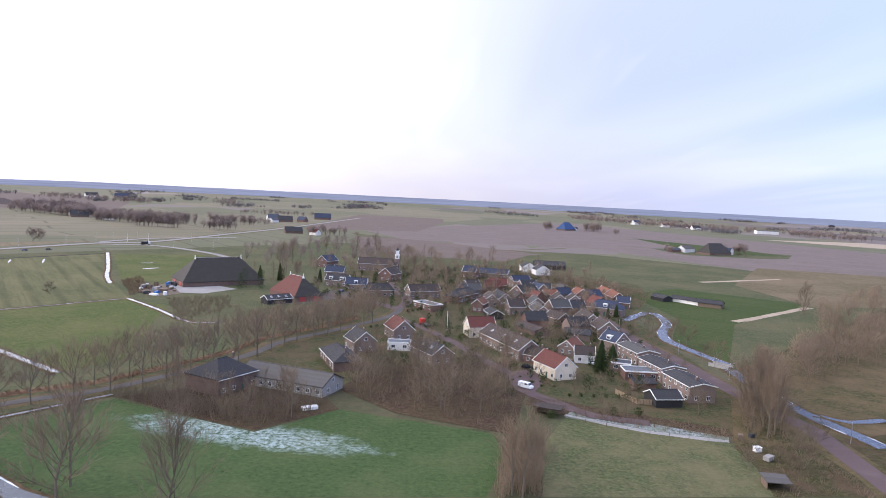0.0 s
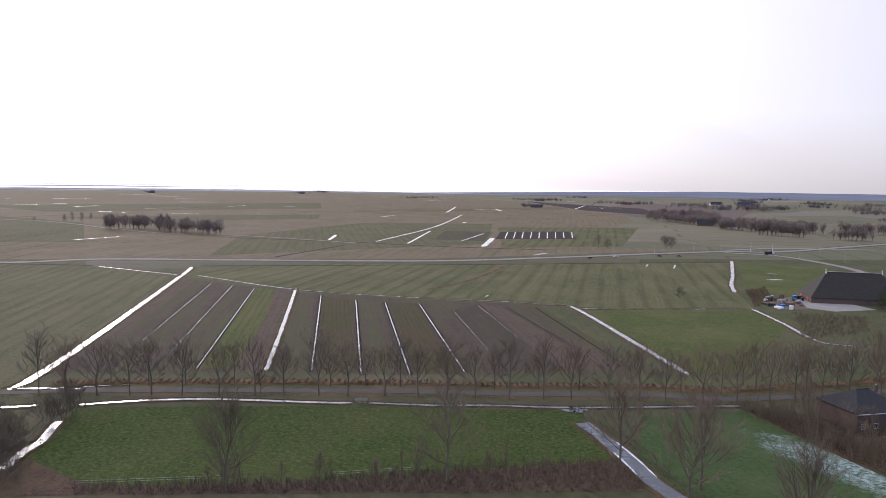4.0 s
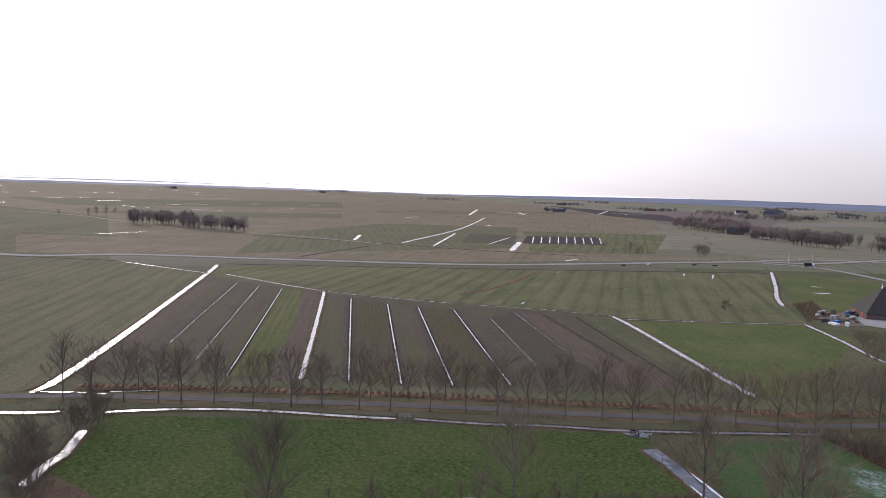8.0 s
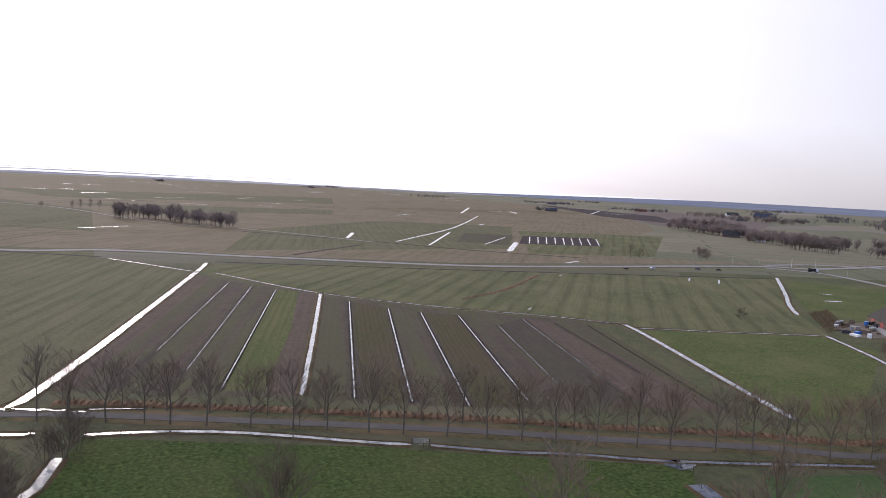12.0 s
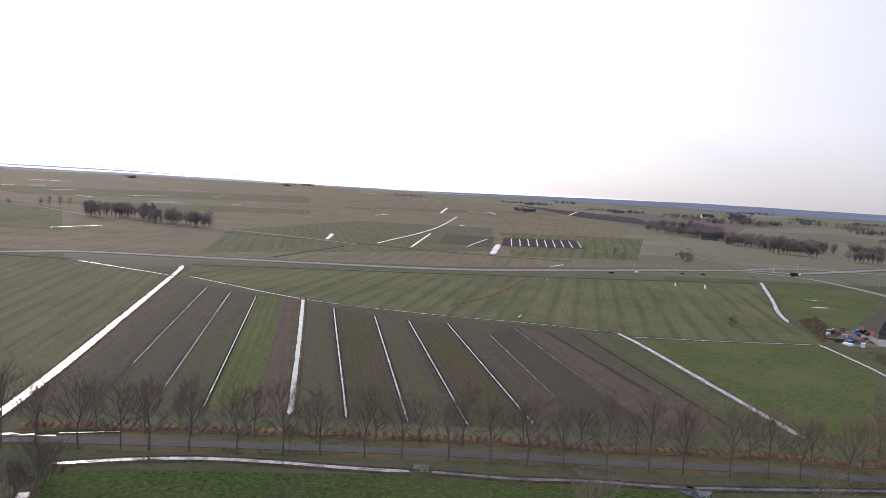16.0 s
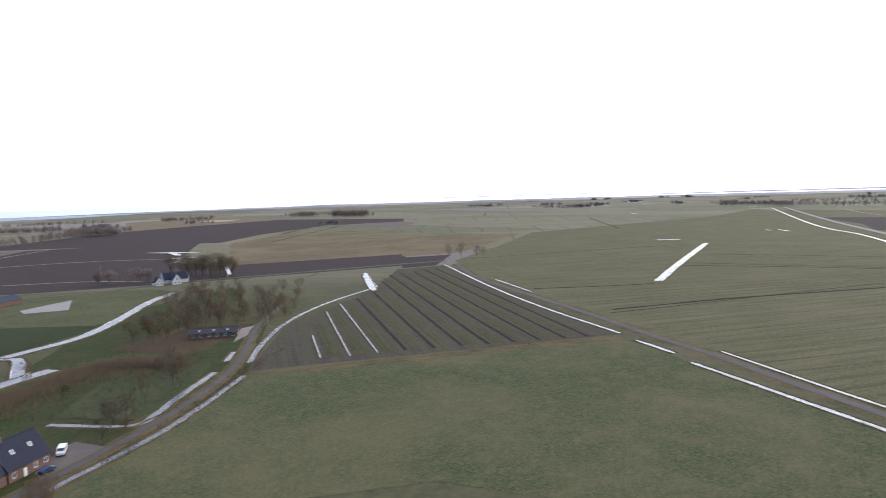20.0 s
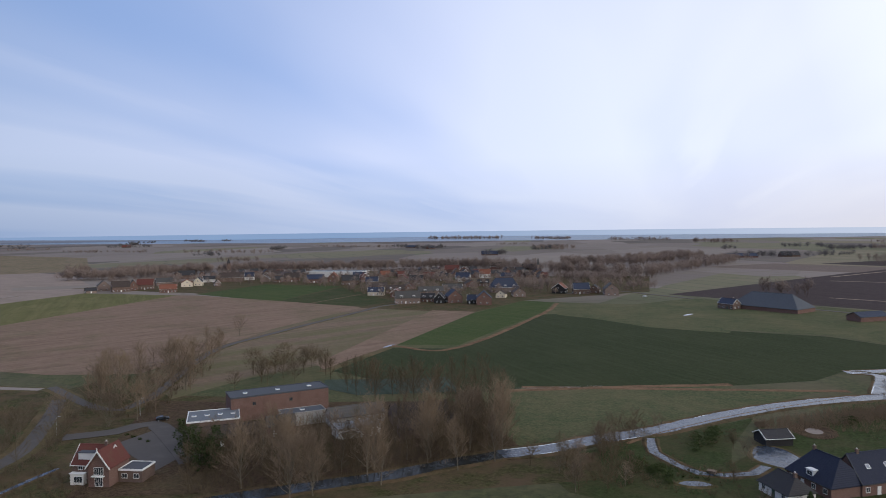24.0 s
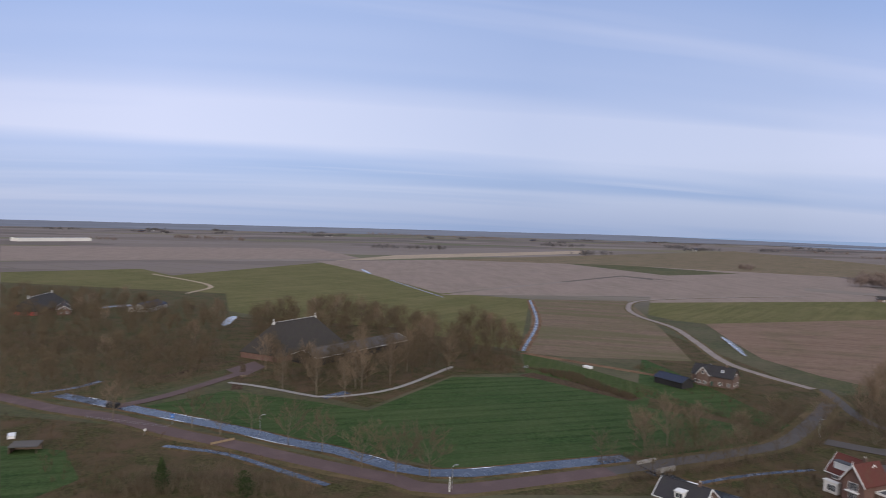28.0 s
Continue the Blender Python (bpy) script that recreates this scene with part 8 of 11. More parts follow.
house(-221.5, -291.1, 141, 22.2, 10.0, 2.5, 4.2, "timber_brown", "tile_dark", "brown timber shed with a dark tiled roof", skylights=3, chimney=False, door=False, trim="dark_metal", name="shed", category="shed")
house(-145.6, -566.5, 141, 53.9, 26.0, 3.2, 13.0, "brick", "tile_slate", "red brick farm barn with a hipped slate-grey roof", hip=10.9, chimney=False, door=False, trim="dark_metal", name="barn", category="barn", windows=False)
house(-115.2, -568.5, 133, 14.3, 9.0, 4.4, 8.0, "brick_dark", "tile_blue", "dark brick house with a blue-grey tiled roof")
house(-196.1, -512.7, -150, 23.8, 12.0, 3.3, 6.0, "brick", "tile_blue", "red brick shed with a blue-grey tiled roof", chimney=False, door=False, trim="dark_metal", name="shed", category="shed", windows=False)
house(-326.0, -523.0, 172, 20.0, 9.0, 3.2, 8.5, "render_white", "tile_navy", "long white house with a dark tiled roof below great trees", windows=False)
house(-322.0, -515.0, 82, 10.0, 7.0, 3.4, 8.0, "render_white", "tile_navy", "white gabled front of a farmhouse with a dark roof")
house(-309.0, -518.0, 82, 8.0, 6.0, 2.6, 6.5, "render_white", "tile_navy", "small white gabled outbuilding with a dark roof")
house(-249.3, -1462.5, -175, 62.5, 20.0, 3.2, 8.0, "brick", "tile_blue", "red brick farm barn with a blue-grey tiled roof", chimney=False, door=False, trim="dark_metal", name="barn", category="barn", windows=False)
house(310.7, -5.8, -42, 51.1, 24.0, 3.2, 16.5, "brick", "thatch", "red brick farm barn with a hipped dark thatched roof", hip=10.1, finials=2, chimney=False, door=False, trim="dark_metal", name="barn", category="barn", windows=False)
house(303.8, -35.4, -48, 70.6, 16.0, 3.6, 6.5, "timber_black", "sheet_grey", "long black timber shed with a grey sheet roof", chimney=False, door=False, trim="white_paint", name="shed", category="shed", windows=False)
house(483.3, 161.6, -5, 53.3, 18.0, 3.2, 11.0, "brick", "thatch", "red brick farm barn with a hipped dark thatched roof", hip=7.6, finials=True, chimney=False, door=False, trim="dark_metal", name="barn", category="barn", windows=False)
house(488.4, 92.6, -16, 30.4, 14.0, 3.3, 6.0, "concrete_wall", "tile_blue", "grey block shed with a blue-grey tiled roof", chimney=False, door=False, trim="dark_metal", name="shed", category="shed", windows=False)
house(473.1, 144.2, 15, 24.4, 8.0, 3.3, 6.0, "brick", "tile_brown", "red brick house with a brown tiled roof")
flat_block(73.5, 242.1, -1, 11.8, 8, 3.2, "brick", "flat_felt", "flat-roofed brick extension behind the row houses")
flat_block(70.2, 253.7, -18, 7.0, 7, 3.0, "brick_dark", "flat_dark", "dark flat-roofed garage behind houses")
flat_block(-14.4, 269.2, -0, 9.0, 6, 3.2, "render_white", "flat_felt", "white flat-roofed garage in front of a house")
flat_block(-5.2, 369.1, -51, 16.2, 8, 3.5, "brick", "flat_felt", "flat-roofed brick workshop of the hamlet")
flat_block(356.3, -874.0, -177, 80.9, 32, 8, "render_white", "flat_felt", "wide white industrial hall with a blue-grey roof", roof_boxes=6, windows=False)
flat_block(95.2, -188.0, -147, 16.6, 14, 4.5, "brick_dark", "flat_felt", "low flat-roofed brick works building", roof_boxes=4)
works = flat_block(83.6, -210.5, -138, 34.8, 11, 8.5, "brick", "flat_dark", "red brick works block with a dark flat roof", roof_boxes=3, trim="flat_dark", windows=False)
for at in (-9.5, 3.5):
    window(works, at, -5.52, 5.2, 1.3, 1.3, 0, "timber_brown")
flat_block(69.0, -201.0, -140, 15.0, 7, 4.4, "concrete_wall", "flat_dark", "low flat-roofed works store beside the brick block", roof_boxes=1, trim="concrete", windows=False)
house(83.2, -174.6, 32, 22.5, 9.5, 3.2, 5.6, "brick_dark", "tile_brown", "long low brick works shed with a brown tiled roof", chimney=False, trim=None, name="shed", category="shed", windows=False)
house(70.5, -188.5, 35, 9.0, 7.5, 3.4, 5.8, "brick", "tile_grey", "small works shed with a grey tiled roof", chimney=False, trim=None, name="shed", category="shed", windows=False)
house(51.5, -206.0, 40, 19.0, 8.0, 3.2, 5.8, "concrete_wall", "sheet_grey", "ruinous pale works shed with a grey sheet roof", chimney=False, trim=None, name="shed", category="shed")
flat_block(45.5, -192.5, 40, 14.0, 8.0, 3.4, "render_white", "flat_felt", "ruinous white works building with a pale flat roof", trim="concrete")
house(30.5, -213.0, 30, 20.0, 9.0, 3.0, 6.2, "brick_dark", "tile_brown", "derelict works shed with a sagging brown tiled roof", chimney=False, trim=None, name="shed", category="shed", windows=False)
house(23.0, -198.5, 30, 19.0, 8.0, 3.0, 5.6, "brick_dark", "tile_brown", "derelict works shed with a brown tiled roof", chimney=False, trim=None, name="shed", category="shed", windows=False)
flat_block(1992.2, 578.5, -45, 195.6, 36, 9, "render_white", "flat_felt", "long white greenhouse hall far in the fields", windows=False)


def villa(x, y, turn):
    """Brick villa: a long tiled range, a tall front gable with white boards, a roof box and a flat annexe."""
    house(x - 1.6 * math.cos(radians(turn)), y - 1.6 * math.sin(radians(turn)), turn, 9.5, 8.0, 5.2, 9.2, "brick_dark", "tile_red", "brick villa with a red tiled roof and white boards", chimney=True, storeys=2, group="", door=True)
    m = pose(x, y, 0, 0, 0, turn)
    ob = thing("villa_wing", m @ pose(2.6, 0, 0, 0, 0, 90), "gabled brick front wing of the villa with white boards", "house wing")
    W, L_, e, r = 2.9, 6.2, 5.6, 9.6
    part("wall", prism(bmesh.new(), [(-W, -0.1), (W, -0.1), (W, e), (0, r - 0.15), (-W, e)], -L_, 3.0), "brick", ob)
    k = (r - e) / W
    part("roof", prism(bmesh.new(), [(-W - 0.5, e - 0.5 * k), (0, r), (W + 0.5, e - 0.5 * k), (W + 0.5, e - 0.5 * k + 0.25), (0, r + 0.25), (-W - 0.5, e - 0.5 * k + 0.25)], -L_ - 0.5, 3.0), "tile_red", ob)
    part("bargeboard", prism(bmesh.new(), [(-W - 0.55, e - 0.6 * k), (0, r - 0.2), (W + 0.55, e - 0.6 * k), (W + 0.55, e - 0.5 * k + 0.3), (0, r + 0.3), (-W - 0.55, e - 0.5 * k + 0.3)], -L_ - 0.65, -L_ - 0.5), "white_paint", ob, "wide white gable boards")
    for z, w_, h_ in ((0.3, 2.2, 2.4), (3.3, 2.6, 2.0)):
        window(ob, -L_ - 0.03, 0, z, w_, h_, 90, "white_paint", 3)
    part("balcony", boxes((-L_ - 0.9, -L_, -1.7, 1.7, 2.95, 3.15)), "white_paint", ob)
    part("finial", boxes((-L_ - 0.62, -L_ - 0.5, -0.08, 0.08, r, r + 1.0)), "white_paint", ob)
    bay = thing("bay", m @ pose(-4.2, -4.4, 0), "white ground-floor bay with a flat roof", "bay")
    part("wall", boxes((-1.9, 1.9, -0.9, 0.45, -0.1, 3.0)), "render_white", bay)
    part("roof", boxes((-2.1, 2.1, -1.1, 0.45, 3.0, 3.2)), "white_paint", bay)
    window(bay, 0.4, -0.93, 0.7, 2.4, 1.7, 0, "white_paint", 2)
    box_ = thing("roof_box", m @ pose(-2.6, -1.6, 6.1), "flat dark dormer box set into the red roof", "dormer")
    part("wall", boxes((-2.4, 2.4, -1.6, 1.4, 0.0, 1.9)), "white_paint", box_)
    part("roof", boxes((-2.6, 2.6, -1.8, 1.5, 1.9, 2.05)), "flat_dark", box_)
    flat_block(x + 9.0 * math.cos(radians(turn)) - 1.0 * math.sin(radians(turn)), y + 9.0 * math.sin(radians(turn)) + 1.0 * math.cos(radians(turn)), turn, 6.6, 6.5, 3.4, "brick_dark", "flat_dark", "flat-roofed dark brick annexe of the villa", name="annexe")


villa(97.0, -139.9, -171)


LOOKS = (("brick", "tile_brown", "red brick house with a brown tiled roof"), ("brick_pale", "tile_dark", "pale brick house with a dark tiled roof"), ("brick_dark", "tile_brown", "dark brick house with a brown tiled roof"), ("brick", "tile_red", "red brick house with a red tiled roof"),
         ("brick_dark", "tile_blue", "dark brick house with a blue-grey tiled roof"), ("brick_dark", "tile_grey", "dark brick house with a grey tiled roof"), ("brick", "tile_dark", "red brick house with a dark tiled roof"))


def infill(poly, spacing, seed, turn, gap, most):
    rng = random.Random(seed)
    made = 0
    for x, y in scatter(poly, spacing, seed):
        if made < most and free(x, y, gap):
            wall, top, label = rng.choice(LOOKS)
            r = rng.uniform(6.5, 8.5)
            house(x, y, turn + rng.choice((0, 90)) + rng.uniform(-8, 8), rng.uniform(8.5, 12), rng.uniform(7.5, 9), r - 3.6, r, wall, top, label, windows=y > 0 and rng.random() < 0.4, gable_windows=False, chimney=y > 0 or rng.random() < 0.5, door=False, group="village houses", trim=rng.choice((None, "dark_metal", "white_paint")))
            made += 1


infill([(1.2, 570.4), (60.7, 598.1), (102.2, 527.6), (128.0, 474.9), (107.1, 407.7), (61.1, 306.7), (44.2, 315.4), (31.7, 357.1), (5.1, 407.8)], 15, 3, 20, 2.5, 16)
infill([(369.9, -754.0), (361.8, -858.8), (267.2, -976.3), (146.6, -997.5), (60.8, -947.7), (60.8, -816.6), (105.3, -765.4), (170.7, -701.2), (224.3, -665.7), (270.6, -737.8)], 23, 4, 30, 0.5, 44)
infill([(599.2, -720.9), (609.5, -855.3), (500.7, -943.2), (405.5, -850.9), (494.8, -764.1), (565.1, -694.0)], 24, 5, 35, 0.5, 22)

# ---- trees, thickets and reeds ----
tree_kind("road", 5, "twigs", "bare roadside tree with a slender trunk", 11, height=11.5, spread=0.37, bole=0.24, limbs=11, forks=(5, 5, 4), upright=0.58, twig=0.020, girth=0.016)
tree_kind("tall", 4, "twigs_red", "tall bare tree with a dense brown crown", 31, height=15, spread=0.34, bole=0.18, limbs=13, forks=(5, 5, 3), upright=0.66, twig=0.024, girth=0.013)
tree_kind("willow", 3, "twigs", "broad bare willow with many upright limbs", 51, height=16, spread=0.48, bole=0.12, limbs=20, forks=(5, 5, 4), upright=0.70, twig=0.025, girth=0.014)
tree_kind("great_willow", 1, "thicket_twigs", "great bare tree with a broad oval crown", 151, height=20, spread=0.42, bole=0.12, limbs=18, forks=(6, 5, 4), upright=0.64, twig=0.022, girth=0.014)
tree_kind("shrub", 4, "thicket_twigs", "leafless shrub with many thin stems", 71, height=5.5, spread=0.45, bole=0.08, limbs=5, forks=(4, 4, 2), upright=0.5, stems=6, twig=0.016)
tree_kind("orchard", 3, "twigs_olive", "small bare garden tree with a round crown", 91, height=7.5, spread=0.42, bole=0.22, limbs=12, forks=(5, 5, 3), upright=0.46, twig=0.018, girth=0.013)


low_kind("mid", 6, 201, height=12, spread=0.38, bole=0.16, limbs=13, forks=(4, 4), upright=0.55, twig=0.04, girth=0.012)
low_kind("slim", 5, 221, height=14, spread=0.28, bole=0.14, limbs=13, forks=(4, 3), upright=0.68, twig=0.042, girth=0.011)
fluffy_kind("far", 6, 241, 12.0, 9.5, 0.14, 190, 1.5, 0.13)
fluffy_kind("belt", 6, 301, 12.5, 8.8, 0.10, 190, 1.7, 0.17)
fluffy_kind("grown", 6, 331, 13.0, 9.5, 0.16, 420, 1.3, 0.085)
low_kind("round", 5, 281, height=11, spread=0.36, bole=0.24, limbs=16, forks=(5, 4), upright=0.40, twig=0.034, girth=0.012)
fluffy_kind("dot", 5, 261, 11.0, 11.0, 0.04, 60, 2.4, 0.42)


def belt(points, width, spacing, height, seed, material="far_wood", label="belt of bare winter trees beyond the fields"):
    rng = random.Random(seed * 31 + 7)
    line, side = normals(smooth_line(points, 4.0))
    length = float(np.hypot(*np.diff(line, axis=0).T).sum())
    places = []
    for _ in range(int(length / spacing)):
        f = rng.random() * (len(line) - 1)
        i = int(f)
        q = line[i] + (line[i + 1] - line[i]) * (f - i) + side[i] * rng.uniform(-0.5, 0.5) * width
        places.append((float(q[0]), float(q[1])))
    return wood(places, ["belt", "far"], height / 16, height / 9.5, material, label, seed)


ALLEY = [(-230.3, 42.8), (-219.6, 57.6), (-199.1, 83.3), (-177.9, 109.0), (-157.8, 132.4), (-144.3, 146.4), (-133.2, 158.9), (-111.2, 184.0), (-94.8, 199.3), (-69.3, 244.1), (-61.5, 272.0), (-43.4, 302.4), (-30.9, 328.3)]
for x, y in along(ALLEY, 9.0, -4.2, 0.2, 3):
    tree("road", x, y, 1.22 + 0.5 * abs(noise.noise((x * 0.1, y * 0.1, 0))), group="trees along the country road")
for x, y in along(ALLEY, 13, 5.5, 0.25, 4, 5):
    tree("road", x, y, 1.0 + 0.4 * abs(noise.noise((x * 0.1, y * 0.1, 3))), group="trees along the country road")
strip("reed_bed", ALLEY, [(11.6, 0.06), (9.8, 0.5), (8.2, 0.45), (7.0, 0.06)], "reed", 0.1, label="rust-brown reed bed along the road ditch", category="reed")
bush_mass("reed_bed", [p for o, k in ((7.6, 5), (8.3, 6), (9.0, 7), (9.7, 8), (10.4, 9)) for p in along(ALLEY, 0.9, o, 0.6, k)], 1.3, 0.9, 7, "reed_stalks", "rust-brown reed bed along the road ditch", "reed", 7, 0.2, 0.035)

tree("great_willow", -132.9, 57.0, 0.85)
tree("road", -106.7, 93.8, 1.7)
tree("road", -87.2, 127.0, 1.55)
tree("road", -71.5, 132.9, 1.6)
tree("road", -68.4, 122.4, 1.75)
tree("great_willow", -45.8, 118.2, 0.9)
tree("tall", 17.4, 138.5, 1.0)
tree("tall", 19.6, 137.7, 1.15)
tree("tall", 22.5, 141.2, 0.9)
tree("road", -188.1, 92.2, 0.6)
tree("shrub", -198.0, 42.2, 1.4)
tree("shrub", -200.8, 45.5, 1.3)
tree("shrub", -197.4, 38.3, 1.2)
tree("shrub", -173.4, 26.9, 1.6)
tree("shrub", -185.6, 26.7, 1.5)
tree("road", -101.0, 214.7, 1.0)
tree("road", -93.8, 224.2, 1.05)
tree("road", -89.8, 231.3, 1.0)
tree("road", -583.5, -425.9, 1.3)
tree("road", -580.2, -440.8, 1.1)
tree("road", -596.2, -416.3, 1.0)
tree("road", -607.2, -416.1, 0.9)
tree("orchard", -1119.2, 208.1, 1.2)
tree("tall", -1104.5, 243.3, 0.8)
tree("tall", -1100.6, 252.8, 0.9)
tree("tall", -1110.1, 268.6, 0.9)
tree("tall", -1136.1, 286.7, 0.8)
tree("tall", -421.8, 580.7, 0.8)
tree("shrub", -416.5, 589.7, 1.4)
tree("shrub", -384.1, 645.2, 1.8)
tree("shrub", -380.9, 650.7, 1.6)
tree("shrub", -204.0, 357.6, 1.0)
tree("road", 196.5, -366.7, 1.0)
tree("road", 205.6, -357.4, 0.6)
tree("orchard", 101.8, 316.5, 1.4)
tree("orchard", 107.7, 307.9, 1.4)
tree("orchard", 112.9, 304.4, 1.3)
tree("orchard", 110.0, 264.9, 1.2)
tree("orchard", 105.7, 345.2, 1.2)
tree("orchard", 108.5, 273.8, 1.0)
tree("orchard", 178.0, 11.5, 1.5)
tree("orchard", 137.3, -18.1, 1.7)
tree("orchard", 130.4, -26.2, 1.7)
tree("orchard", 153.8, -8.8, 1.5)
tree("orchard", 174.7, 20.7, 1.4)
tree("orchard", 163.1, 0.6, 1.5)
tree("orchard", 184.0, 29.9, 1.4)
tree("orchard", 127.0, -34.5, 1.6)
tree("road", 141.9, -113.0, 1.1)
tree("road", 143.0, -105.9, 1.0)
tree("orchard", 140.6, -138.1, 1.2)
tree("orchard", 151.7, -164.4, 1.2)
tree("tall", 230.9, 1.3, 1.0)
tree("tall", 220.0, -11.2, 1.1)
tree("road", 226.7, -29.4, 1.3)
tree("tall", 232.9, -41.9, 1.1)
tree("road", 251.8, -9.6, 1.2)
tree("tall", 257.9, -53.8, 1.2)
tree("road", 269.0, 8.1, 1.2)
tree("tall", 213.4, -21.3, 1.0)
tree("road", 197.6, 55.8, 0.9)
tree("tall", 279.5, -69.2, 1.2)
tree("willow", 40.3, -137.8, 0.8)
tree("willow", 36.2, -142.2, 0.7)
tree("tall", 22.0, -153.0, 0.8)
tree("willow", 56.4, -142.2, 0.8)
tree("tall", 5.3, -168.3, 0.8)
tree("tall", -3.4, -177.1, 0.9)
tree("willow", 152.2, -200.5, 0.8)
tree("shrub", 132.3, -181.5, 1.6)
tree("orchard", -126.9, -191.4, 1.2)
tree("orchard", -133.8, -195.8, 1.0)
tree("orchard", -73.3, -192.9, 0.8)
tree("shrub", -97.3, -158.0, 0.75)
tree("shrub", -95.0, -156.4, 0.65)
tree("shrub", -71.5, -162.0, 0.6)
tree("shrub", -32.8, -196.3, 1.2)
tree("shrub", -136.2, -285.0, 0.9)
tree("shrub", -174.3, -241.2, 0.9)
tree("shrub", -171.3, -247.8, 0.8)
tree("tall", 221.2, 411.0, 1.2)
tree("tall", 170.4, 286.6, 1.3)
tree("tall", 90.8, 190.1, 1.3)
tree("tall", 95.3, 186.1, 1.2)
tree("tall", 99.3, 201.3, 1.1)
tree("orchard", 49.3, 191.2, 0.9)
tree("orchard", 56.4, 193.8, 0.9)
tree("orchard", 79.6, 201.0, 1.0)
tree("orchard", 61.5, 206.4, 0.8)
tree("orchard", 102.2, 178.4, 1.0)
tree("shrub", 90.4, 161.7, 1.2)
tree("shrub", 76.6, 160.0, 0.8)
tree("orchard", 95.9, 173.5, 0.9)
grove([(-88.8, 191.7), (-73.8, 201.2), (-57.3, 202.9), (-35.8, 206.6), (-29.0, 196.1), (-34.7, 183.3), (-45.4, 171.7), (-63.6, 177.9)], 11.1, ['road', 'tall', 'orchard'], 21, 0.55, 0.85)
wood([p for p in scatter([(-88.8, 191.7), (-73.8, 201.2), (-57.3, 202.9), (-35.8, 206.6), (-29.0, 196.1), (-34.7, 183.3), (-45.4, 171.7), (-63.6, 177.9)], 9.0, 521) if free(*p, -2.2)], ["mid", "slim", "round"], 0.47, 0.81, "thicket_twigs", "bare winter trees between gardens and farms", 21)
bush_mass("thicket", [p for p in scatter([(-88.8, 191.7), (-73.8, 201.2), (-57.3, 202.9), (-35.8, 206.6), (-29.0, 196.1), (-34.7, 183.3), (-45.4, 171.7), (-63.6, 177.9)], 2.6, 22) if free(*p, -1.0)], 4.5, 1.8, 8, "thicket_twigs", "tangled bare undergrowth of the copse", "thicket", 22, 0.35, 0.035)
grove([(-27.2, 209.3), (-23.3, 234.5), (-9.9, 242.7), (6.4, 248.5), (27.4, 250.2), (28.2, 219.0), (21.4, 179.2), (2.5, 184.2), (-10.3, 189.6)], 13.6, ['road', 'road', 'orchard'], 23, 0.8, 1.25)
wood([p for p in scatter([(-27.2, 209.3), (-23.3, 234.5), (-9.9, 242.7), (6.4, 248.5), (27.4, 250.2), (28.2, 219.0), (21.4, 179.2), (2.5, 184.2), (-10.3, 189.6)], 11.0, 523) if free(*p, -2.2)], ["mid", "round"], 0.68, 1.19, "thicket_twigs", "bare winter trees between gardens and farms", 23)
bush_mass("thicket", [p for p in scatter([(-27.2, 209.3), (-23.3, 234.5), (-9.9, 242.7), (6.4, 248.5), (27.4, 250.2), (28.2, 219.0), (21.4, 179.2), (2.5, 184.2), (-10.3, 189.6)], 6.0, 24) if free(*p, -1.0)], 3.0, 1.6, 8, "thicket_twigs", "tangled bare undergrowth of the copse", "thicket", 24, 0.35, 0.035)
grove([(127.4, 263.9), (181.5, 320.0), (261.2, 394.1), (194.8, 291.6), (136.5, 238.0), (110.1, 226.6)], 26.3, ['road', 'orchard', 'road'], 25, 0.9, 1.3)
wood([p for p in scatter([(127.4, 263.9), (181.5, 320.0), (261.2, 394.1), (194.8, 291.6), (136.5, 238.0), (110.1, 226.6)], 9.5, 525) if free(*p, -2.2)], ["round", "mid", "grown"], 0.77, 1.23, "twigs", "bare winter trees between gardens and farms", 25)
wood([p for p in scatter([(221.2, 411.0), (368.0, 559.3), (283.6, 428.7), (196.9, 353.4)], 14.0, 625) if free(*p, -2.2)], ["far"], 0.68, 1.04, "twigs", "bare winter trees between gardens and farms", 125)
grove([(103.9, 232.3), (111.3, 219.2), (98.0, 182.1), (85.9, 182.6)], 8.1, ['tall', 'road'], 26, 0.8, 1.2)
wood([p for p in scatter([(103.9, 232.3), (111.3, 219.2), (98.0, 182.1), (85.9, 182.6)], 5.6, 526) if free(*p, -2.2)], ["mid", "slim", "round"], 0.68, 1.14, "thicket_twigs", "bare winter trees between gardens and farms", 26)
bush_mass("thicket", [p for p in scatter([(127.4, 263.9), (181.5, 320.0), (261.2, 394.1), (194.8, 291.6), (136.5, 238.0), (110.1, 226.6)], 5.5, 27) if free(*p, -1.0)], 2.6, 2.0, 6, "thicket_twigs", "bare undergrowth below the trees", "thicket", 27, 0.35, 0.035)
bush_mass("thicket", [p for p in scatter([(103.9, 232.3), (111.3, 219.2), (98.0, 182.1), (85.9, 182.6)], 2.8, 28) if free(*p, -1.0)], 4.5, 1.5, 7, "twigs_red", "reddish young poplar shoots", "thicket", 28, 0.15, 0.035)
bush_mass("thicket", [p for p in scatter([(98.7, 186.6), (101.5, 147.3), (76.5, 144.5), (84.1, 172.0)], 4, 126) if free(*p, -1.0)], 1.8, 1.6, 7, "thicket_twigs", "bare scrub beside the road", "thicket", 126, 0.35, 0.035)
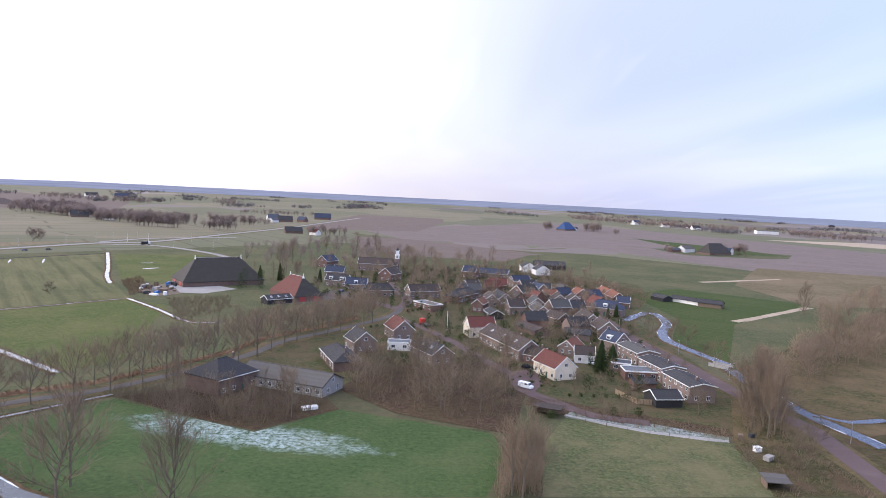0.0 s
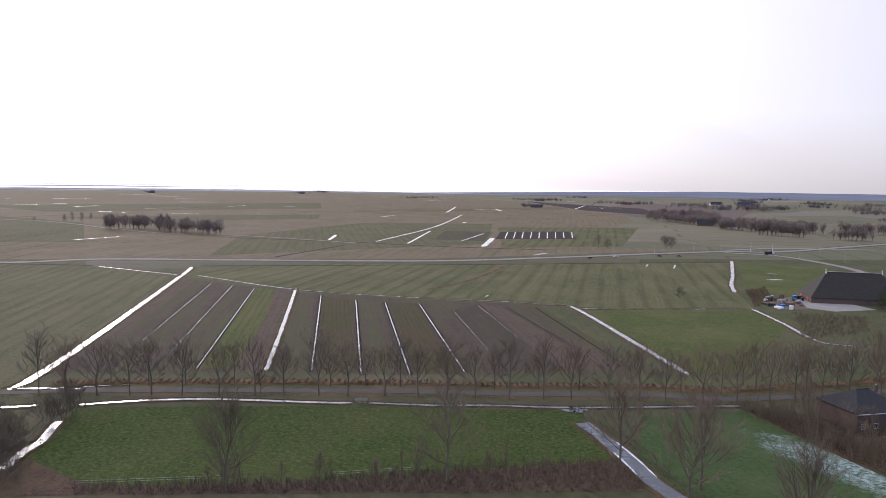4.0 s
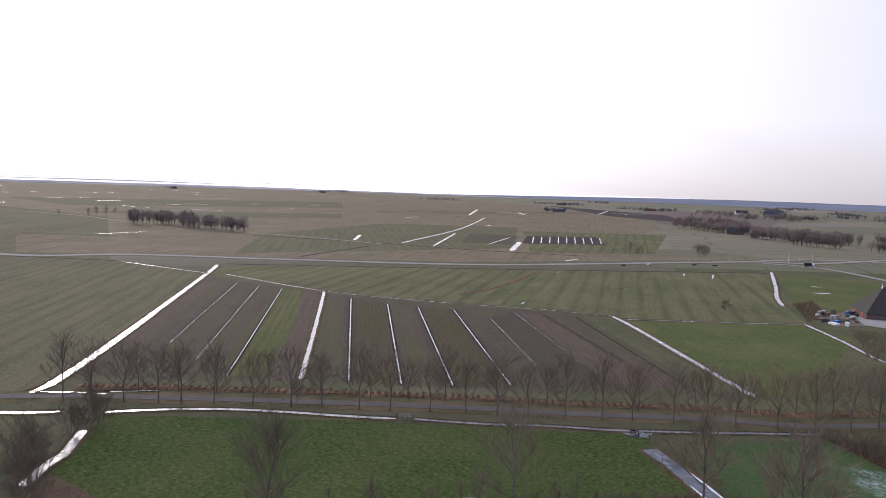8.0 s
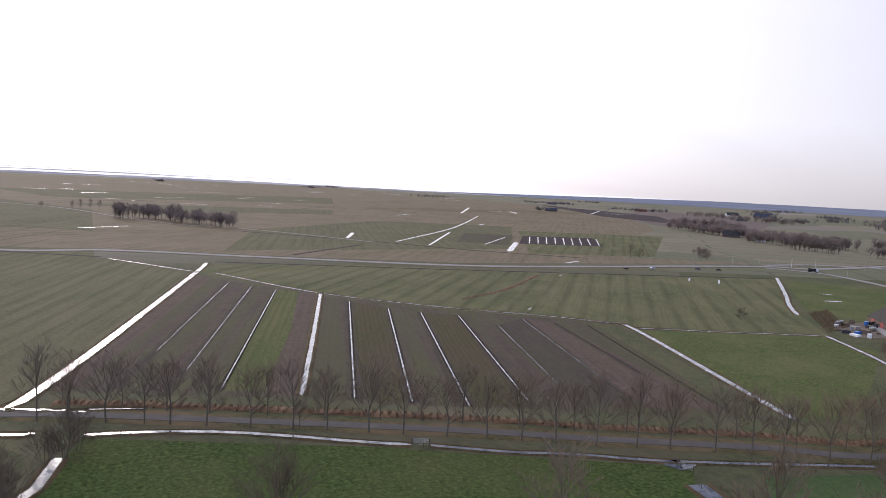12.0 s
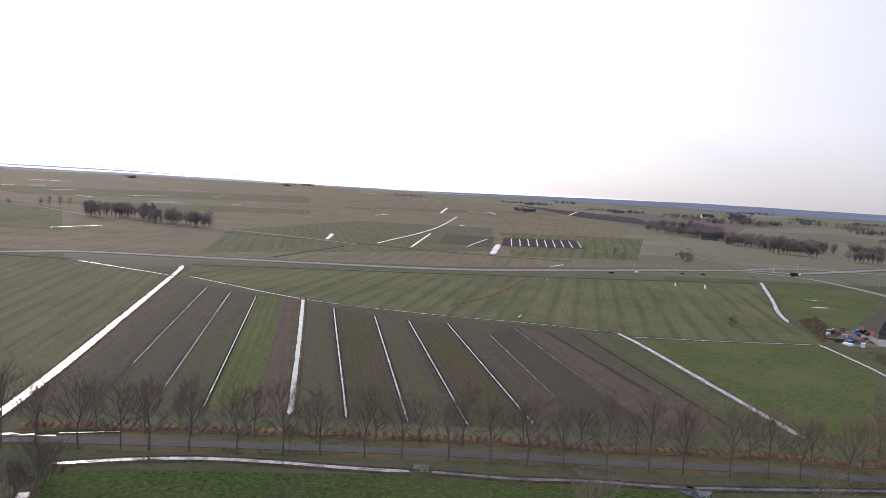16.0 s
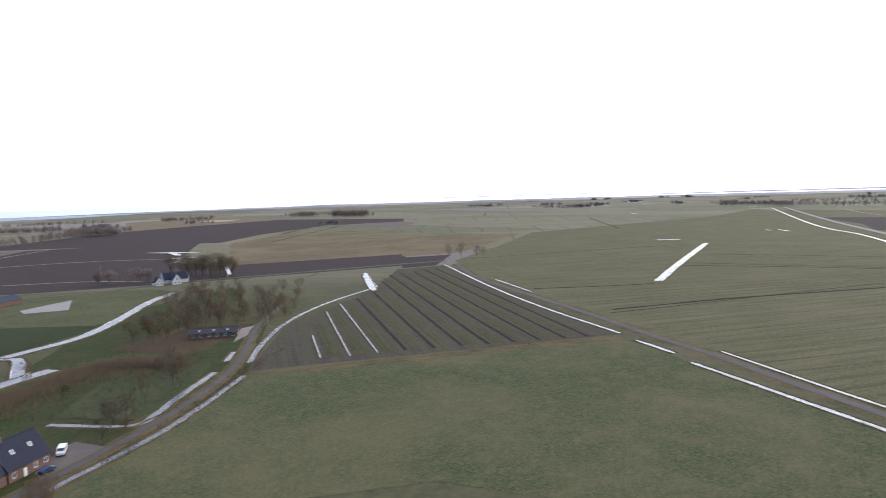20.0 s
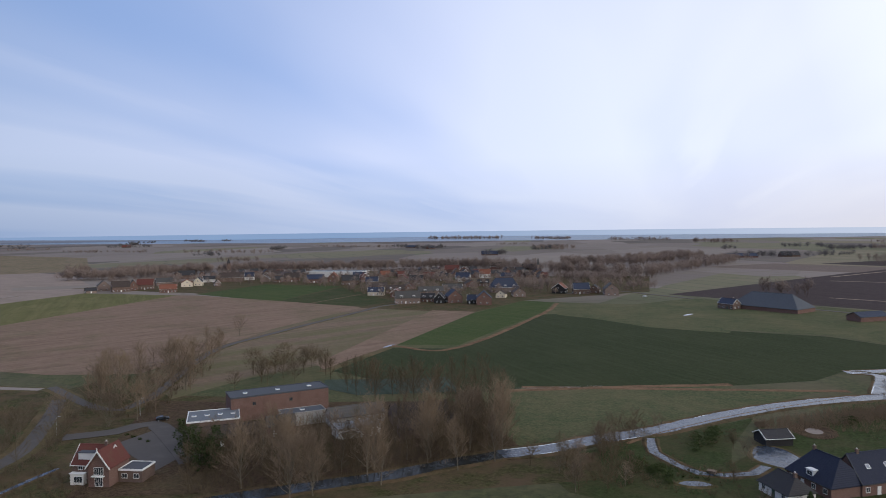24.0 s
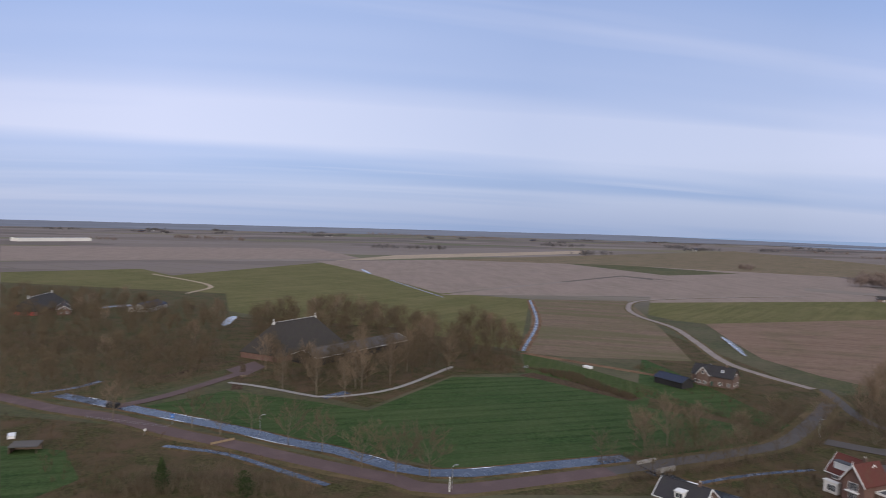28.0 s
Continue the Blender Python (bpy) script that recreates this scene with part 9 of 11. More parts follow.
bush_mass("thicket", [p for p in scatter([(31.1, 213.2), (40.9, 207.6), (55.3, 195.7), (82.9, 186.6), (81.6, 179.8), (60.3, 184.8), (38.6, 194.6)], 2.4, 29) if free(*p, -1.0)], 1.6, 1.2, 8, "thicket_twigs", "low bare hedge along the ditch", "thicket", 29, 0.35, 0.035)
bush_mass("thicket", [p for p in scatter([(18.1, 167.1), (28.2, 168.4), (23.8, 138.1), (14.3, 137.1)], 1.6, 30) if free(*p, -1.0)], 6.0, 1.4, 9, "twigs_red", "reddish young poplar shoots", "thicket", 30, 0.12, 0.035)
bush_mass("thicket", [p for p in scatter([(-154.7, 34.6), (-125.7, 76.0), (-114.7, 95.2), (-103.3, 114.3), (-92.5, 132.8), (-78.4, 123.5), (-150.4, 33.6)], 1.5, 31) if free(*p, -1.0)], 1.9, 1.0, 8, "twigs_red", "low reddish bare scrub at the meadow edge", "thicket", 31, 0.35, 0.035)
grove([(-149.6, 38.5), (-124.3, 75.2), (-113.4, 94.1), (-102.1, 112.9), (-94.2, 112.8), (-113.3, 81.5)], 8.0, ['road'], 32, 0.35, 0.55)
wood([p for p in scatter([(-149.6, 38.5), (-124.3, 75.2), (-113.4, 94.1), (-102.1, 112.9), (-94.2, 112.8), (-113.3, 81.5)], 5.5, 532) if free(*p, -2.2)], ["slim"], 0.30, 0.52, "thicket_twigs", "bare winter trees between gardens and farms", 32)
for x, y, k in ((-176, 26, 1.0), (-180, 24, 0.9), (-171, 23, 1.1), (-166, 24, 0.9), (-184, 29, 0.8), (-190, 28, 0.9), (-195, 29, 0.8), (-162, 26, 0.8), (-187, 31, 0.6), (-177, 29.5, 0.7), (-199, 40, 0.9)):
    tree("shrub", x, y, k, group="bare shrubs beside the ditch")
bush_mass("thicket", [p for p in scatter([(-92.7, 194.5), (-80.5, 194.8), (-58.4, 187.6), (-54.5, 174.2), (-66.0, 178.0), (-88.3, 188.5)], 2.2, 33) if free(*p, -1.0)], 4.5, 1.6, 9, "thicket_twigs", "tangled bare undergrowth of the copse", "thicket", 33, 0.35, 0.035)
bush_mass("thicket", [p for p in scatter([(-193.7, 415.0), (-191.7, 437.5), (-164.5, 388.5), (-163.1, 361.1)], 2.0, 34) if free(*p, -1.0)], 2.0, 1.2, 8, "reed_stalks", "rust-brown reeds beside the farm", "thicket", 34, 0.2, 0.035)
bush_mass("thicket", [p for p in scatter([(-143.8, 361.7), (-114.4, 378.1), (-101.5, 334.0), (-115.7, 300.7)], 2.6, 35) if free(*p, -1.0)], 2.2, 1.3, 8, "thicket_twigs", "bare scrub by the farm ditch", "thicket", 35, 0.35, 0.035)
wood([p for p in scatter([(-134.4, 481.2), (-116.6, 507.7), (-100.5, 557.5), (-84.6, 645.0), (-48.0, 734.5), (-4.9, 690.1), (64.6, 639.5), (130.6, 577.1), (124.6, 447.4), (102.6, 377.2), (52.3, 271.7), (31.7, 357.1), (-3.9, 346.9), (-30.1, 475.0), (-80.2, 545.2), (-102.7, 418.3)], 17.0, 536) if free(*p, -2.2)], ["grown", "round", "slim"], 0.55, 0.95, "twigs", "bare winter trees between gardens and farms", 36)
wood([p for p in scatter([(-195.4, 677.3), (-115.3, 872.5), (-78.1, 680.6), (-117.2, 549.2), (-139.0, 497.4)], 22.0, 537) if free(*p, -2.2)], ["grown"], 0.59, 0.95, "far_wood", "bare winter trees between gardens and farms", 37)
wood([p for p in scatter([(-90.4, 307.6), (-41.5, 371.7), (-25.0, 358.0), (-42.1, 293.9), (-72.3, 254.3)], 10.4, 538) if free(*p, -2.2)], ["grown", "round"], 0.51, 0.85, "thicket_twigs", "bare winter trees between gardens and farms", 38)
bush_mass("thicket", [p for p in scatter([(37.0, 537.2), (94.6, 561.8), (145.8, 495.7), (141.1, 452.9), (88.4, 474.9), (50.4, 490.7)], 4, 39) if free(*p, -1.0)], 3.0, 2.2, 8, "thicket_twigs", "wide bare scrub behind the houses", "thicket", 39, 0.35, 0.035)
bush_mass("thicket", [p for p in scatter([(94.3, 507.6), (126.3, 537.2), (150.1, 482.7), (122.4, 402.1), (113.8, 420.5)], 5, 40) if free(*p, -1.0)], 3.5, 2.4, 7, "thicket_twigs", "wide bare scrub behind the houses", "thicket", 40, 0.35, 0.035)
bush_mass("thicket", [p for p in scatter([(-104.2, 318.4), (-88.0, 347.9), (-40.4, 362.5), (-57.5, 324.0), (-93.1, 300.0)], 3.5, 41) if free(*p, -1.0)], 2.5, 1.6, 6, "thicket_twigs", "bare scrub along the farm ditch", "thicket", 41, 0.35, 0.035)
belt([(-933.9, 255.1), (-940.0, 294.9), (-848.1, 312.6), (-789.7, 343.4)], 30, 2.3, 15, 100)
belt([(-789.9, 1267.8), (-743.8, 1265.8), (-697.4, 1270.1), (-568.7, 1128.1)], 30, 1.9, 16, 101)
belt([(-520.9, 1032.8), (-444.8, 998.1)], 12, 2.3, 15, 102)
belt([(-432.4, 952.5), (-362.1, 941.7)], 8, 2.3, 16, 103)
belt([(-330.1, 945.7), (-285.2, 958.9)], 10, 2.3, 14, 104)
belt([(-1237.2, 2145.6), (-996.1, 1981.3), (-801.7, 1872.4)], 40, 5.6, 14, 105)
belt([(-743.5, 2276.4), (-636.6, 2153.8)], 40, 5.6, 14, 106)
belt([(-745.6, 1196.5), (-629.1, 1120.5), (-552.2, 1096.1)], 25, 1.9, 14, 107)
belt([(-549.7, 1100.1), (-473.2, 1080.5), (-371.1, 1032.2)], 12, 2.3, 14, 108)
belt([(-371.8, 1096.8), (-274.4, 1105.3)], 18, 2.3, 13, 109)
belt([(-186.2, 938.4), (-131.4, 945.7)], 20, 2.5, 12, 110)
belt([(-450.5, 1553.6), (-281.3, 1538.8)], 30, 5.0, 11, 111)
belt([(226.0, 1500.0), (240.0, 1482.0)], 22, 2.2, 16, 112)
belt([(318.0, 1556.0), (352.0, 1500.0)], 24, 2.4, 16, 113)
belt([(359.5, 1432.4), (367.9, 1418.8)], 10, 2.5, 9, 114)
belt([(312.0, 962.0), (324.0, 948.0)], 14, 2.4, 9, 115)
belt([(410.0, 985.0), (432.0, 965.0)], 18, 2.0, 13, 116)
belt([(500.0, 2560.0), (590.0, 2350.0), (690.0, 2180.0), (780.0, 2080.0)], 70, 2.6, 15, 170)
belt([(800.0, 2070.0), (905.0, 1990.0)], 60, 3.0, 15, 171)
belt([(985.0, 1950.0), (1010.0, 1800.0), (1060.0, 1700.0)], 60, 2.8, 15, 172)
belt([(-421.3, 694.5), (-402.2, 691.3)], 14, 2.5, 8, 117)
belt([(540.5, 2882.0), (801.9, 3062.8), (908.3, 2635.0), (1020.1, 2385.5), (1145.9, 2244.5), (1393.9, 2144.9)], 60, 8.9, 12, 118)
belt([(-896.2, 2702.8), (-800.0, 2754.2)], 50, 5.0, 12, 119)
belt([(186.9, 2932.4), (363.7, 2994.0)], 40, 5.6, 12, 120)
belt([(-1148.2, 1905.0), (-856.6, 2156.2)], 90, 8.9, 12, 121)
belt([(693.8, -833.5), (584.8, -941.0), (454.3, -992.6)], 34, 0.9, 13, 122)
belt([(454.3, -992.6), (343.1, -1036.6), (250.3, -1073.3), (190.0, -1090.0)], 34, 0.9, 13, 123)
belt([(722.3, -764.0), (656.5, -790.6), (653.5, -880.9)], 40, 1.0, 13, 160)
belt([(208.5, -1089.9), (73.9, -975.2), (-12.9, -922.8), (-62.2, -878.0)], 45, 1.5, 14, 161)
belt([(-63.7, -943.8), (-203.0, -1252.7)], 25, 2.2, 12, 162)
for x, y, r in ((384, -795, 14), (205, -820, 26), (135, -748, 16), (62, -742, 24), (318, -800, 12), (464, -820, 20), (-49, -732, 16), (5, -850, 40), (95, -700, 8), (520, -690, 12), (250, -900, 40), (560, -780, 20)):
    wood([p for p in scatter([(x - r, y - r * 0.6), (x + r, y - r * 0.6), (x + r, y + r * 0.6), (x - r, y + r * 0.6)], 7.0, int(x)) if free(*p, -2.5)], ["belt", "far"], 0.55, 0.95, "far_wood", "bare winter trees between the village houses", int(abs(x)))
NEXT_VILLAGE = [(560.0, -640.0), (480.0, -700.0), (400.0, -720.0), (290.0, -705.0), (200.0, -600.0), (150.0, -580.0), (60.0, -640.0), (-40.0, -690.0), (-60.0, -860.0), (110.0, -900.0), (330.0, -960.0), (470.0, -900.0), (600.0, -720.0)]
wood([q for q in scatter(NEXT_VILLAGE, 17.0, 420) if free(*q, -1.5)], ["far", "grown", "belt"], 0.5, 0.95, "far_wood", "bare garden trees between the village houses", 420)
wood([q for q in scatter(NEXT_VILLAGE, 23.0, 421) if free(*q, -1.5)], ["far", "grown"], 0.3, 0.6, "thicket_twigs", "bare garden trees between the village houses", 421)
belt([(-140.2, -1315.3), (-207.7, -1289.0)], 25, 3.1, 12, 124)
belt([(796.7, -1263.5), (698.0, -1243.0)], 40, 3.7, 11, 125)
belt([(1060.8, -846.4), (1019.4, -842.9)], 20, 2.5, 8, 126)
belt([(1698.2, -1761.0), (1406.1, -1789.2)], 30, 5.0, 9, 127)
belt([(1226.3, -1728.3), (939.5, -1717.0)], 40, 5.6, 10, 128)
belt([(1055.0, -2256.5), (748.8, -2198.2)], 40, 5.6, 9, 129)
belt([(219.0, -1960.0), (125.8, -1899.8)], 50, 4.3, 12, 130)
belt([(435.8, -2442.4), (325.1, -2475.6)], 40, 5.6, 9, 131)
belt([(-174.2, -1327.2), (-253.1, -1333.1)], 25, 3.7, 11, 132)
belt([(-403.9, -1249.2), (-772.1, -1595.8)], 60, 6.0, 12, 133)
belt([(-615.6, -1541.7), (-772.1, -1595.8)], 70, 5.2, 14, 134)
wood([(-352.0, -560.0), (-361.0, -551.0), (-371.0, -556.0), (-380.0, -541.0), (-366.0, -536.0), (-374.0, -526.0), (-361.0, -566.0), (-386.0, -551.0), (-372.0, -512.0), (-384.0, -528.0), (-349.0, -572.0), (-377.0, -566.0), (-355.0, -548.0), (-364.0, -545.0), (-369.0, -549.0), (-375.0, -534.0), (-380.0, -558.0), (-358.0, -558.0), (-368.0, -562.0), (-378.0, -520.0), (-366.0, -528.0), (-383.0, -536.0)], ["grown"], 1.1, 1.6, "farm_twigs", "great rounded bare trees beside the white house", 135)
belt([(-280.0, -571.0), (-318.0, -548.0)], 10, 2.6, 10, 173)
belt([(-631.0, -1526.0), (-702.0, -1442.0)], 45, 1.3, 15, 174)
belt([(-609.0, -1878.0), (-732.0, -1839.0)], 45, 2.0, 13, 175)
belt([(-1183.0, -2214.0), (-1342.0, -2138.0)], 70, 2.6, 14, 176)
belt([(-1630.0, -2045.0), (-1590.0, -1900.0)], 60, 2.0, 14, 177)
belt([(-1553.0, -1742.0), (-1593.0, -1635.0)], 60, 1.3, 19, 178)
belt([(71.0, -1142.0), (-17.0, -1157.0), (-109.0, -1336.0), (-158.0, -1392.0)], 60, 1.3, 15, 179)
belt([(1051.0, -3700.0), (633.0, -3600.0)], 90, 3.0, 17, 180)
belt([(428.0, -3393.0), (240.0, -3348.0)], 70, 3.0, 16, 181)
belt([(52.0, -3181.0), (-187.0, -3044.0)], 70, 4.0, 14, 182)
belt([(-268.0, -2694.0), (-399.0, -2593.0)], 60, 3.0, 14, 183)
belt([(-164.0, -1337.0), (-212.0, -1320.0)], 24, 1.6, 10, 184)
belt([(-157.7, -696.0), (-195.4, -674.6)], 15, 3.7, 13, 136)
belt([(240.3, -2111.3), (136.8, -2006.3)], 40, 4.3, 12, 137)
belt([(-1562.4, -2043.7), (-1756.0, -1807.2)], 90, 6.7, 12, 138)
belt([(-761.7, -2412.5), (-1094.7, -2406.1)], 90, 7.4, 12, 139)
belt([(2456.7, 347.7), (2300.5, 82.0)], 60, 6.0, 13, 140)
belt([(4680.2, -629.8), (3686.1, -1310.7)], 90, 6.7, 12, 141)
belt([(2248.5, -1929.8), (2053.5, -2060.1)], 40, 5.0, 9, 142)
belt([(819.0, -856.7), (790.7, -888.1)], 30, 2.5, 13, 143)
belt([(1116.1, -884.2), (1082.8, -883.7)], 15, 2.5, 8, 144)
belt([(3124.1, -1594.9), (2965.2, -2069.9)], 60, 6.7, 9, 145)
belt([(2155.0, 523.9), (2098.0, 436.1)], 30, 5.0, 10, 146)
belt([(-2578.3, -843.4), (-2266.2, -521.3), (-2132.8, -180.5)], 90, 5.2, 14, 147)
belt([(-2720.0, -629.7), (-2604.1, 193.5)], 120, 6.7, 12, 148)
belt([(-1658.9, -1847.4), (-1583.2, -1620.6)], 60, 5.2, 13, 149)
belt([(-2327.4, -1444.2), (-2179.6, -1190.3)], 60, 6.0, 11, 150)
belt([(-2301.5, 1772.2), (-2336.8, 2017.0)], 60, 6.7, 11, 151)
belt([(-3650.6, 2016.1), (-3689.3, 2156.9)], 60, 6.7, 11, 152)
grove([(-202.5, -329.8), (-276.1, -421.7), (-349.8, -387.1), (-298.0, -320.0), (-231.1, -269.0), (-214.7, -255.1), (-215.1, -315.4)], 30.6, ['orchard', 'road'], 51, 0.75, 1.1)
wood([p for p in scatter([(-202.5, -329.8), (-276.1, -421.7), (-349.8, -387.1), (-298.0, -320.0), (-231.1, -269.0), (-214.7, -255.1), (-215.1, -315.4)], 15.0, 551) if free(*p, -2.2)], ["grown", "round"], 0.5, 0.8, "farm_twigs", "bare winter trees between gardens and farms", 51)
grove([(-196.4, -318.6), (-287.8, -454.6), (-348.9, -469.0), (-255.2, -311.8), (-206.0, -289.5)], 34.0, ['orchard', 'road'], 52, 0.8, 1.1)
wood([p for p in scatter([(-196.4, -318.6), (-287.8, -454.6), (-348.9, -469.0), (-255.2, -311.8), (-206.0, -289.5)], 15.0, 552) if free(*p, -2.2)], ["grown", "round"], 0.5, 0.8, "farm_twigs", "bare winter trees between gardens and farms", 52)
bush_mass("thicket", [p for p in scatter([(-79.8, -231.5), (-106.9, -254.4), (-135.4, -266.8), (-168.9, -283.2), (-190.7, -264.3), (-182.5, -249.2), (-160.3, -263.4), (-129.7, -250.2), (-101.7, -233.8), (-81.6, -218.6)], 2.0, 193) if free(*p, -1.0)], 3.4, 1.6, 8, "twigs_red", "reddish bare hedge of the canal garden", "thicket", 193, 0.35, 0.035)
bush_mass("thicket", [p for p in scatter([(-77.5, -229.9), (-103.8, -242.0), (-164.9, -274.1), (-180.3, -250.0), (-166.6, -233.7), (-149.5, -250.3), (-113.7, -229.6)], 2.6, 53) if free(*p, -1.0)], 2.4, 1.5, 7, "twigs_red", "reddish bare hedge of the canal garden", "thicket", 53, 0.35, 0.035)
SCRUB = [(-112.0, -247.0), (-130.8, -259.0), (-149.0, -270.0), (-165.6, -272.0), (-173.5, -257.0), (-180.0, -244.0)]
bush_mass("thicket", [q for o, k in ((-3.0, 301), (-1.0, 302), (1.2, 303), (3.2, 304)) for q in along(SCRUB, 1.8, o, 0.7, k)], 4.2, 1.5, 9, "twigs_red", "thick red-brown scrub hedge round the lane garden", "thicket", 301, 0.4, 0.04)
wood([(-194.5, -299.8), (-203.0, -303.0), (-209.0, -312.0), (-188.0, -306.0), (-199.0, -313.0)], ["grown"], 0.85, 1.1, "farm_twigs", "bare rounded trees behind the long shed", 302)
wood([q for q in scatter([(-241.0, -365.2), (-262.8, -346.6), (-314.9, -362.5), (-290.0, -322.0), (-262.0, -312.0), (-217.9, -311.2)], 11.5, 303)], ["grown", "round"], 0.55, 0.8, "farm_twigs", "rows of bare orchard trees", 303)
wood([(-130.3, -199.0), (-136.0, -200.5), (-174.7, -238.3), (-168.0, -229.0)], ["grown"], 0.5, 0.65, "farm_twigs", "small round garden trees by the lane", 304)
bush_mass("reed_bed", [q for o, k in ((-3.4, 305), (3.2, 306)) for q in along([(-112.0, -169.0), (-142.4, -186.2), (-190.0, -223.0), (-232.0, -272.0)], 1.2, o, 0.4, k)], 0.8, 0.7, 6, "reed_stalks", "pale dry grass along the lane verge", "reed", 305, 0.25, 0.03)
NEAR_DITCH = [(-111.8, 146.4), (-93.9, 137.2), (-80.0, 128.4), (-71.7, 124.8)]
bush_mass("reed_bed", [q for o, k in ((3.0, 307), (4.0, 308), (-2.9, 309), (5.0, 310), (6.2, 311)) for q in along(NEAR_DITCH, 0.8, o, 0.5, k)], 0.9, 0.7, 8, "thicket_twigs", "brown withered reeds along the meadow ditch", "reed", 307, 0.3, 0.022)
bush_mass("thicket", [p for p in scatter([(-97.2, -170.2), (-104.0, -168.0), (-98.9, -158.0), (-91.8, -158.1)], 1.6, 54) if free(*p, -1.0)], 1.6, 1.2, 9, "reed_stalks", "dry reeds beside the lane", "thicket", 54, 0.2, 0.035)
bush_mass("thicket", [p for p in scatter([(-39.4, -189.0), (-48.9, -185.9), (-64.7, -180.7), (-60.8, -174.8), (-42.4, -180.7)], 2.2, 55) if free(*p, -1.0)], 1.2, 1.0, 8, "hedge_green", "low evergreen garden shrubs", "thicket", 55, 0.4, 0.05)
grove([(64.1, -129.1), (83.5, -155.1), (83.0, -177.4), (54.0, -194.3), (17.4, -222.4), (-6.1, -196.7), (-5.0, -185.3), (22.2, -161.8), (54.2, -138.8)], 17.3, ['tall', 'willow', 'road', 'tall'], 57, 0.65, 0.95)
wood([p for p in scatter([(64.1, -129.1), (83.5, -155.1), (83.0, -177.4), (54.0, -194.3), (17.4, -222.4), (-6.1, -196.7), (-5.0, -185.3), (22.2, -161.8), (54.2, -138.8)], 6.5, 557) if free(*p, -2.2)], ["mid", "slim", "round"], 0.55, 0.90, "farm_twigs", "bare winter trees between gardens and farms", 57)
bush_mass("thicket", [p for p in scatter([(64.1, -129.1), (83.5, -155.1), (83.0, -177.4), (54.0, -194.3), (17.4, -222.4), (-6.1, -196.7), (-5.0, -185.3), (22.2, -161.8), (54.2, -138.8)], 3.0, 58) if free(*p, -1.0)], 3.5, 1.8, 7, "farm_twigs", "bare undergrowth round the old works", "thicket", 58, 0.35, 0.035)
grove([(159.5, -197.2), (192.2, -244.5), (193.9, -311.0), (167.9, -306.6), (133.0, -231.4), (125.5, -189.0)], 19.9, ['road', 'road', 'orchard'], 59, 0.95, 1.25)
wood([p for p in scatter([(159.5, -197.2), (192.2, -244.5), (193.9, -311.0), (167.9, -306.6), (133.0, -231.4), (125.5, -189.0)], 11.0, 559) if free(*p, -2.2)], ["mid", "round", "slim"], 0.81, 1.19, "twigs_red", "bare winter trees between gardens and farms", 59)
bush_mass("thicket", [p for p in scatter([(152.8, -190.2), (192.2, -244.5), (185.1, -298.9), (155.2, -276.9), (124.2, -194.0)], 4, 159) if free(*p, -1.0)], 3.5, 1.8, 7, "farm_twigs", "bare undergrowth at the road junction", "thicket", 159, 0.35, 0.035)
grove([(26.8, -206.9), (13.8, -224.0), (-5.2, -202.1), (-4.0, -185.9), (15.2, -169.9)], 10.1, ['tall', 'willow'], 160, 0.72, 0.95)
wood([p for p in scatter([(26.8, -206.9), (13.8, -224.0), (-5.2, -202.1), (-4.0, -185.9), (15.2, -169.9)], 7.0, 660) if free(*p, -2.2)], ["mid", "slim", "round"], 0.85, 1.23, "farm_twigs", "bare winter trees between gardens and farms", 160)
grove([(57.5, -144.0), (24.7, -168.9), (11.7, -180.2), (9.2, -171.2), (46.2, -142.5)], 9.1, ['willow', 'tall'], 161, 0.7, 0.9)
wood([p for p in scatter([(57.5, -144.0), (24.7, -168.9), (11.7, -180.2), (9.2, -171.2), (46.2, -142.5)], 9.0, 661) if free(*p, -2.2)], ["mid", "slim", "round"], 0.59, 0.85, "farm_twigs", "bare winter trees between gardens and farms", 161)
wood([p for p in scatter([(116.1, -227.7), (132.1, -271.8), (108.4, -298.1), (87.7, -267.0), (99.4, -256.6)], 9.6, 560) if free(*p, -2.2)], ["grown", "round"], 0.77, 1.14, "farm_twigs", "bare winter trees between gardens and farms", 60)
wood([p for p in scatter([(90.0, -265.9), (35.1, -264.8), (9.2, -261.1), (4.6, -236.2), (24.6, -227.0), (59.2, -231.3)], 8.0, 561) if free(*p, -2.2)], ["mid", "slim", "round"], 0.77, 1.14, "farm_twigs", "bare winter trees between gardens and farms", 61)
bush_mass("thicket", [p for p in scatter([(227.5, -166.0), (224.0, -178.3), (178.5, -199.2), (143.5, -168.1), (167.9, -155.3)], 4, 62) if free(*p, -1.0)], 1.6, 1.6, 6, "farm_twigs", "bare garden shrubs", "thicket", 62, 0.35, 0.035)
bush_mass("thicket", [p for p in scatter([(213.8, -144.0), (149.7, -163.7), (144.1, -158.5), (204.5, -138.4)], 2.2, 63) if free(*p, -1.0)], 1.6, 1.3, 7, "farm_twigs", "dark bare hedge", "thicket", 63, 0.35, 0.035)
bush_mass("thicket", [p for p in scatter([(258.4, -80.4), (249.8, -100.8), (274.8, -111.3), (306.6, -103.4)], 2.5, 65) if free(*p, -1.0)], 3.0, 1.6, 8, "farm_twigs", "bare bushes at the field corner", "thicket", 65, 0.35, 0.035)
grove([(601.5, 227.1), (558.0, 135.0), (450.2, 36.4), (277.2, 25.5), (226.2, 63.7), (235.7, 101.8)], 54.9, ['tall', 'road', 'orchard'], 66, 0.85, 1.2)
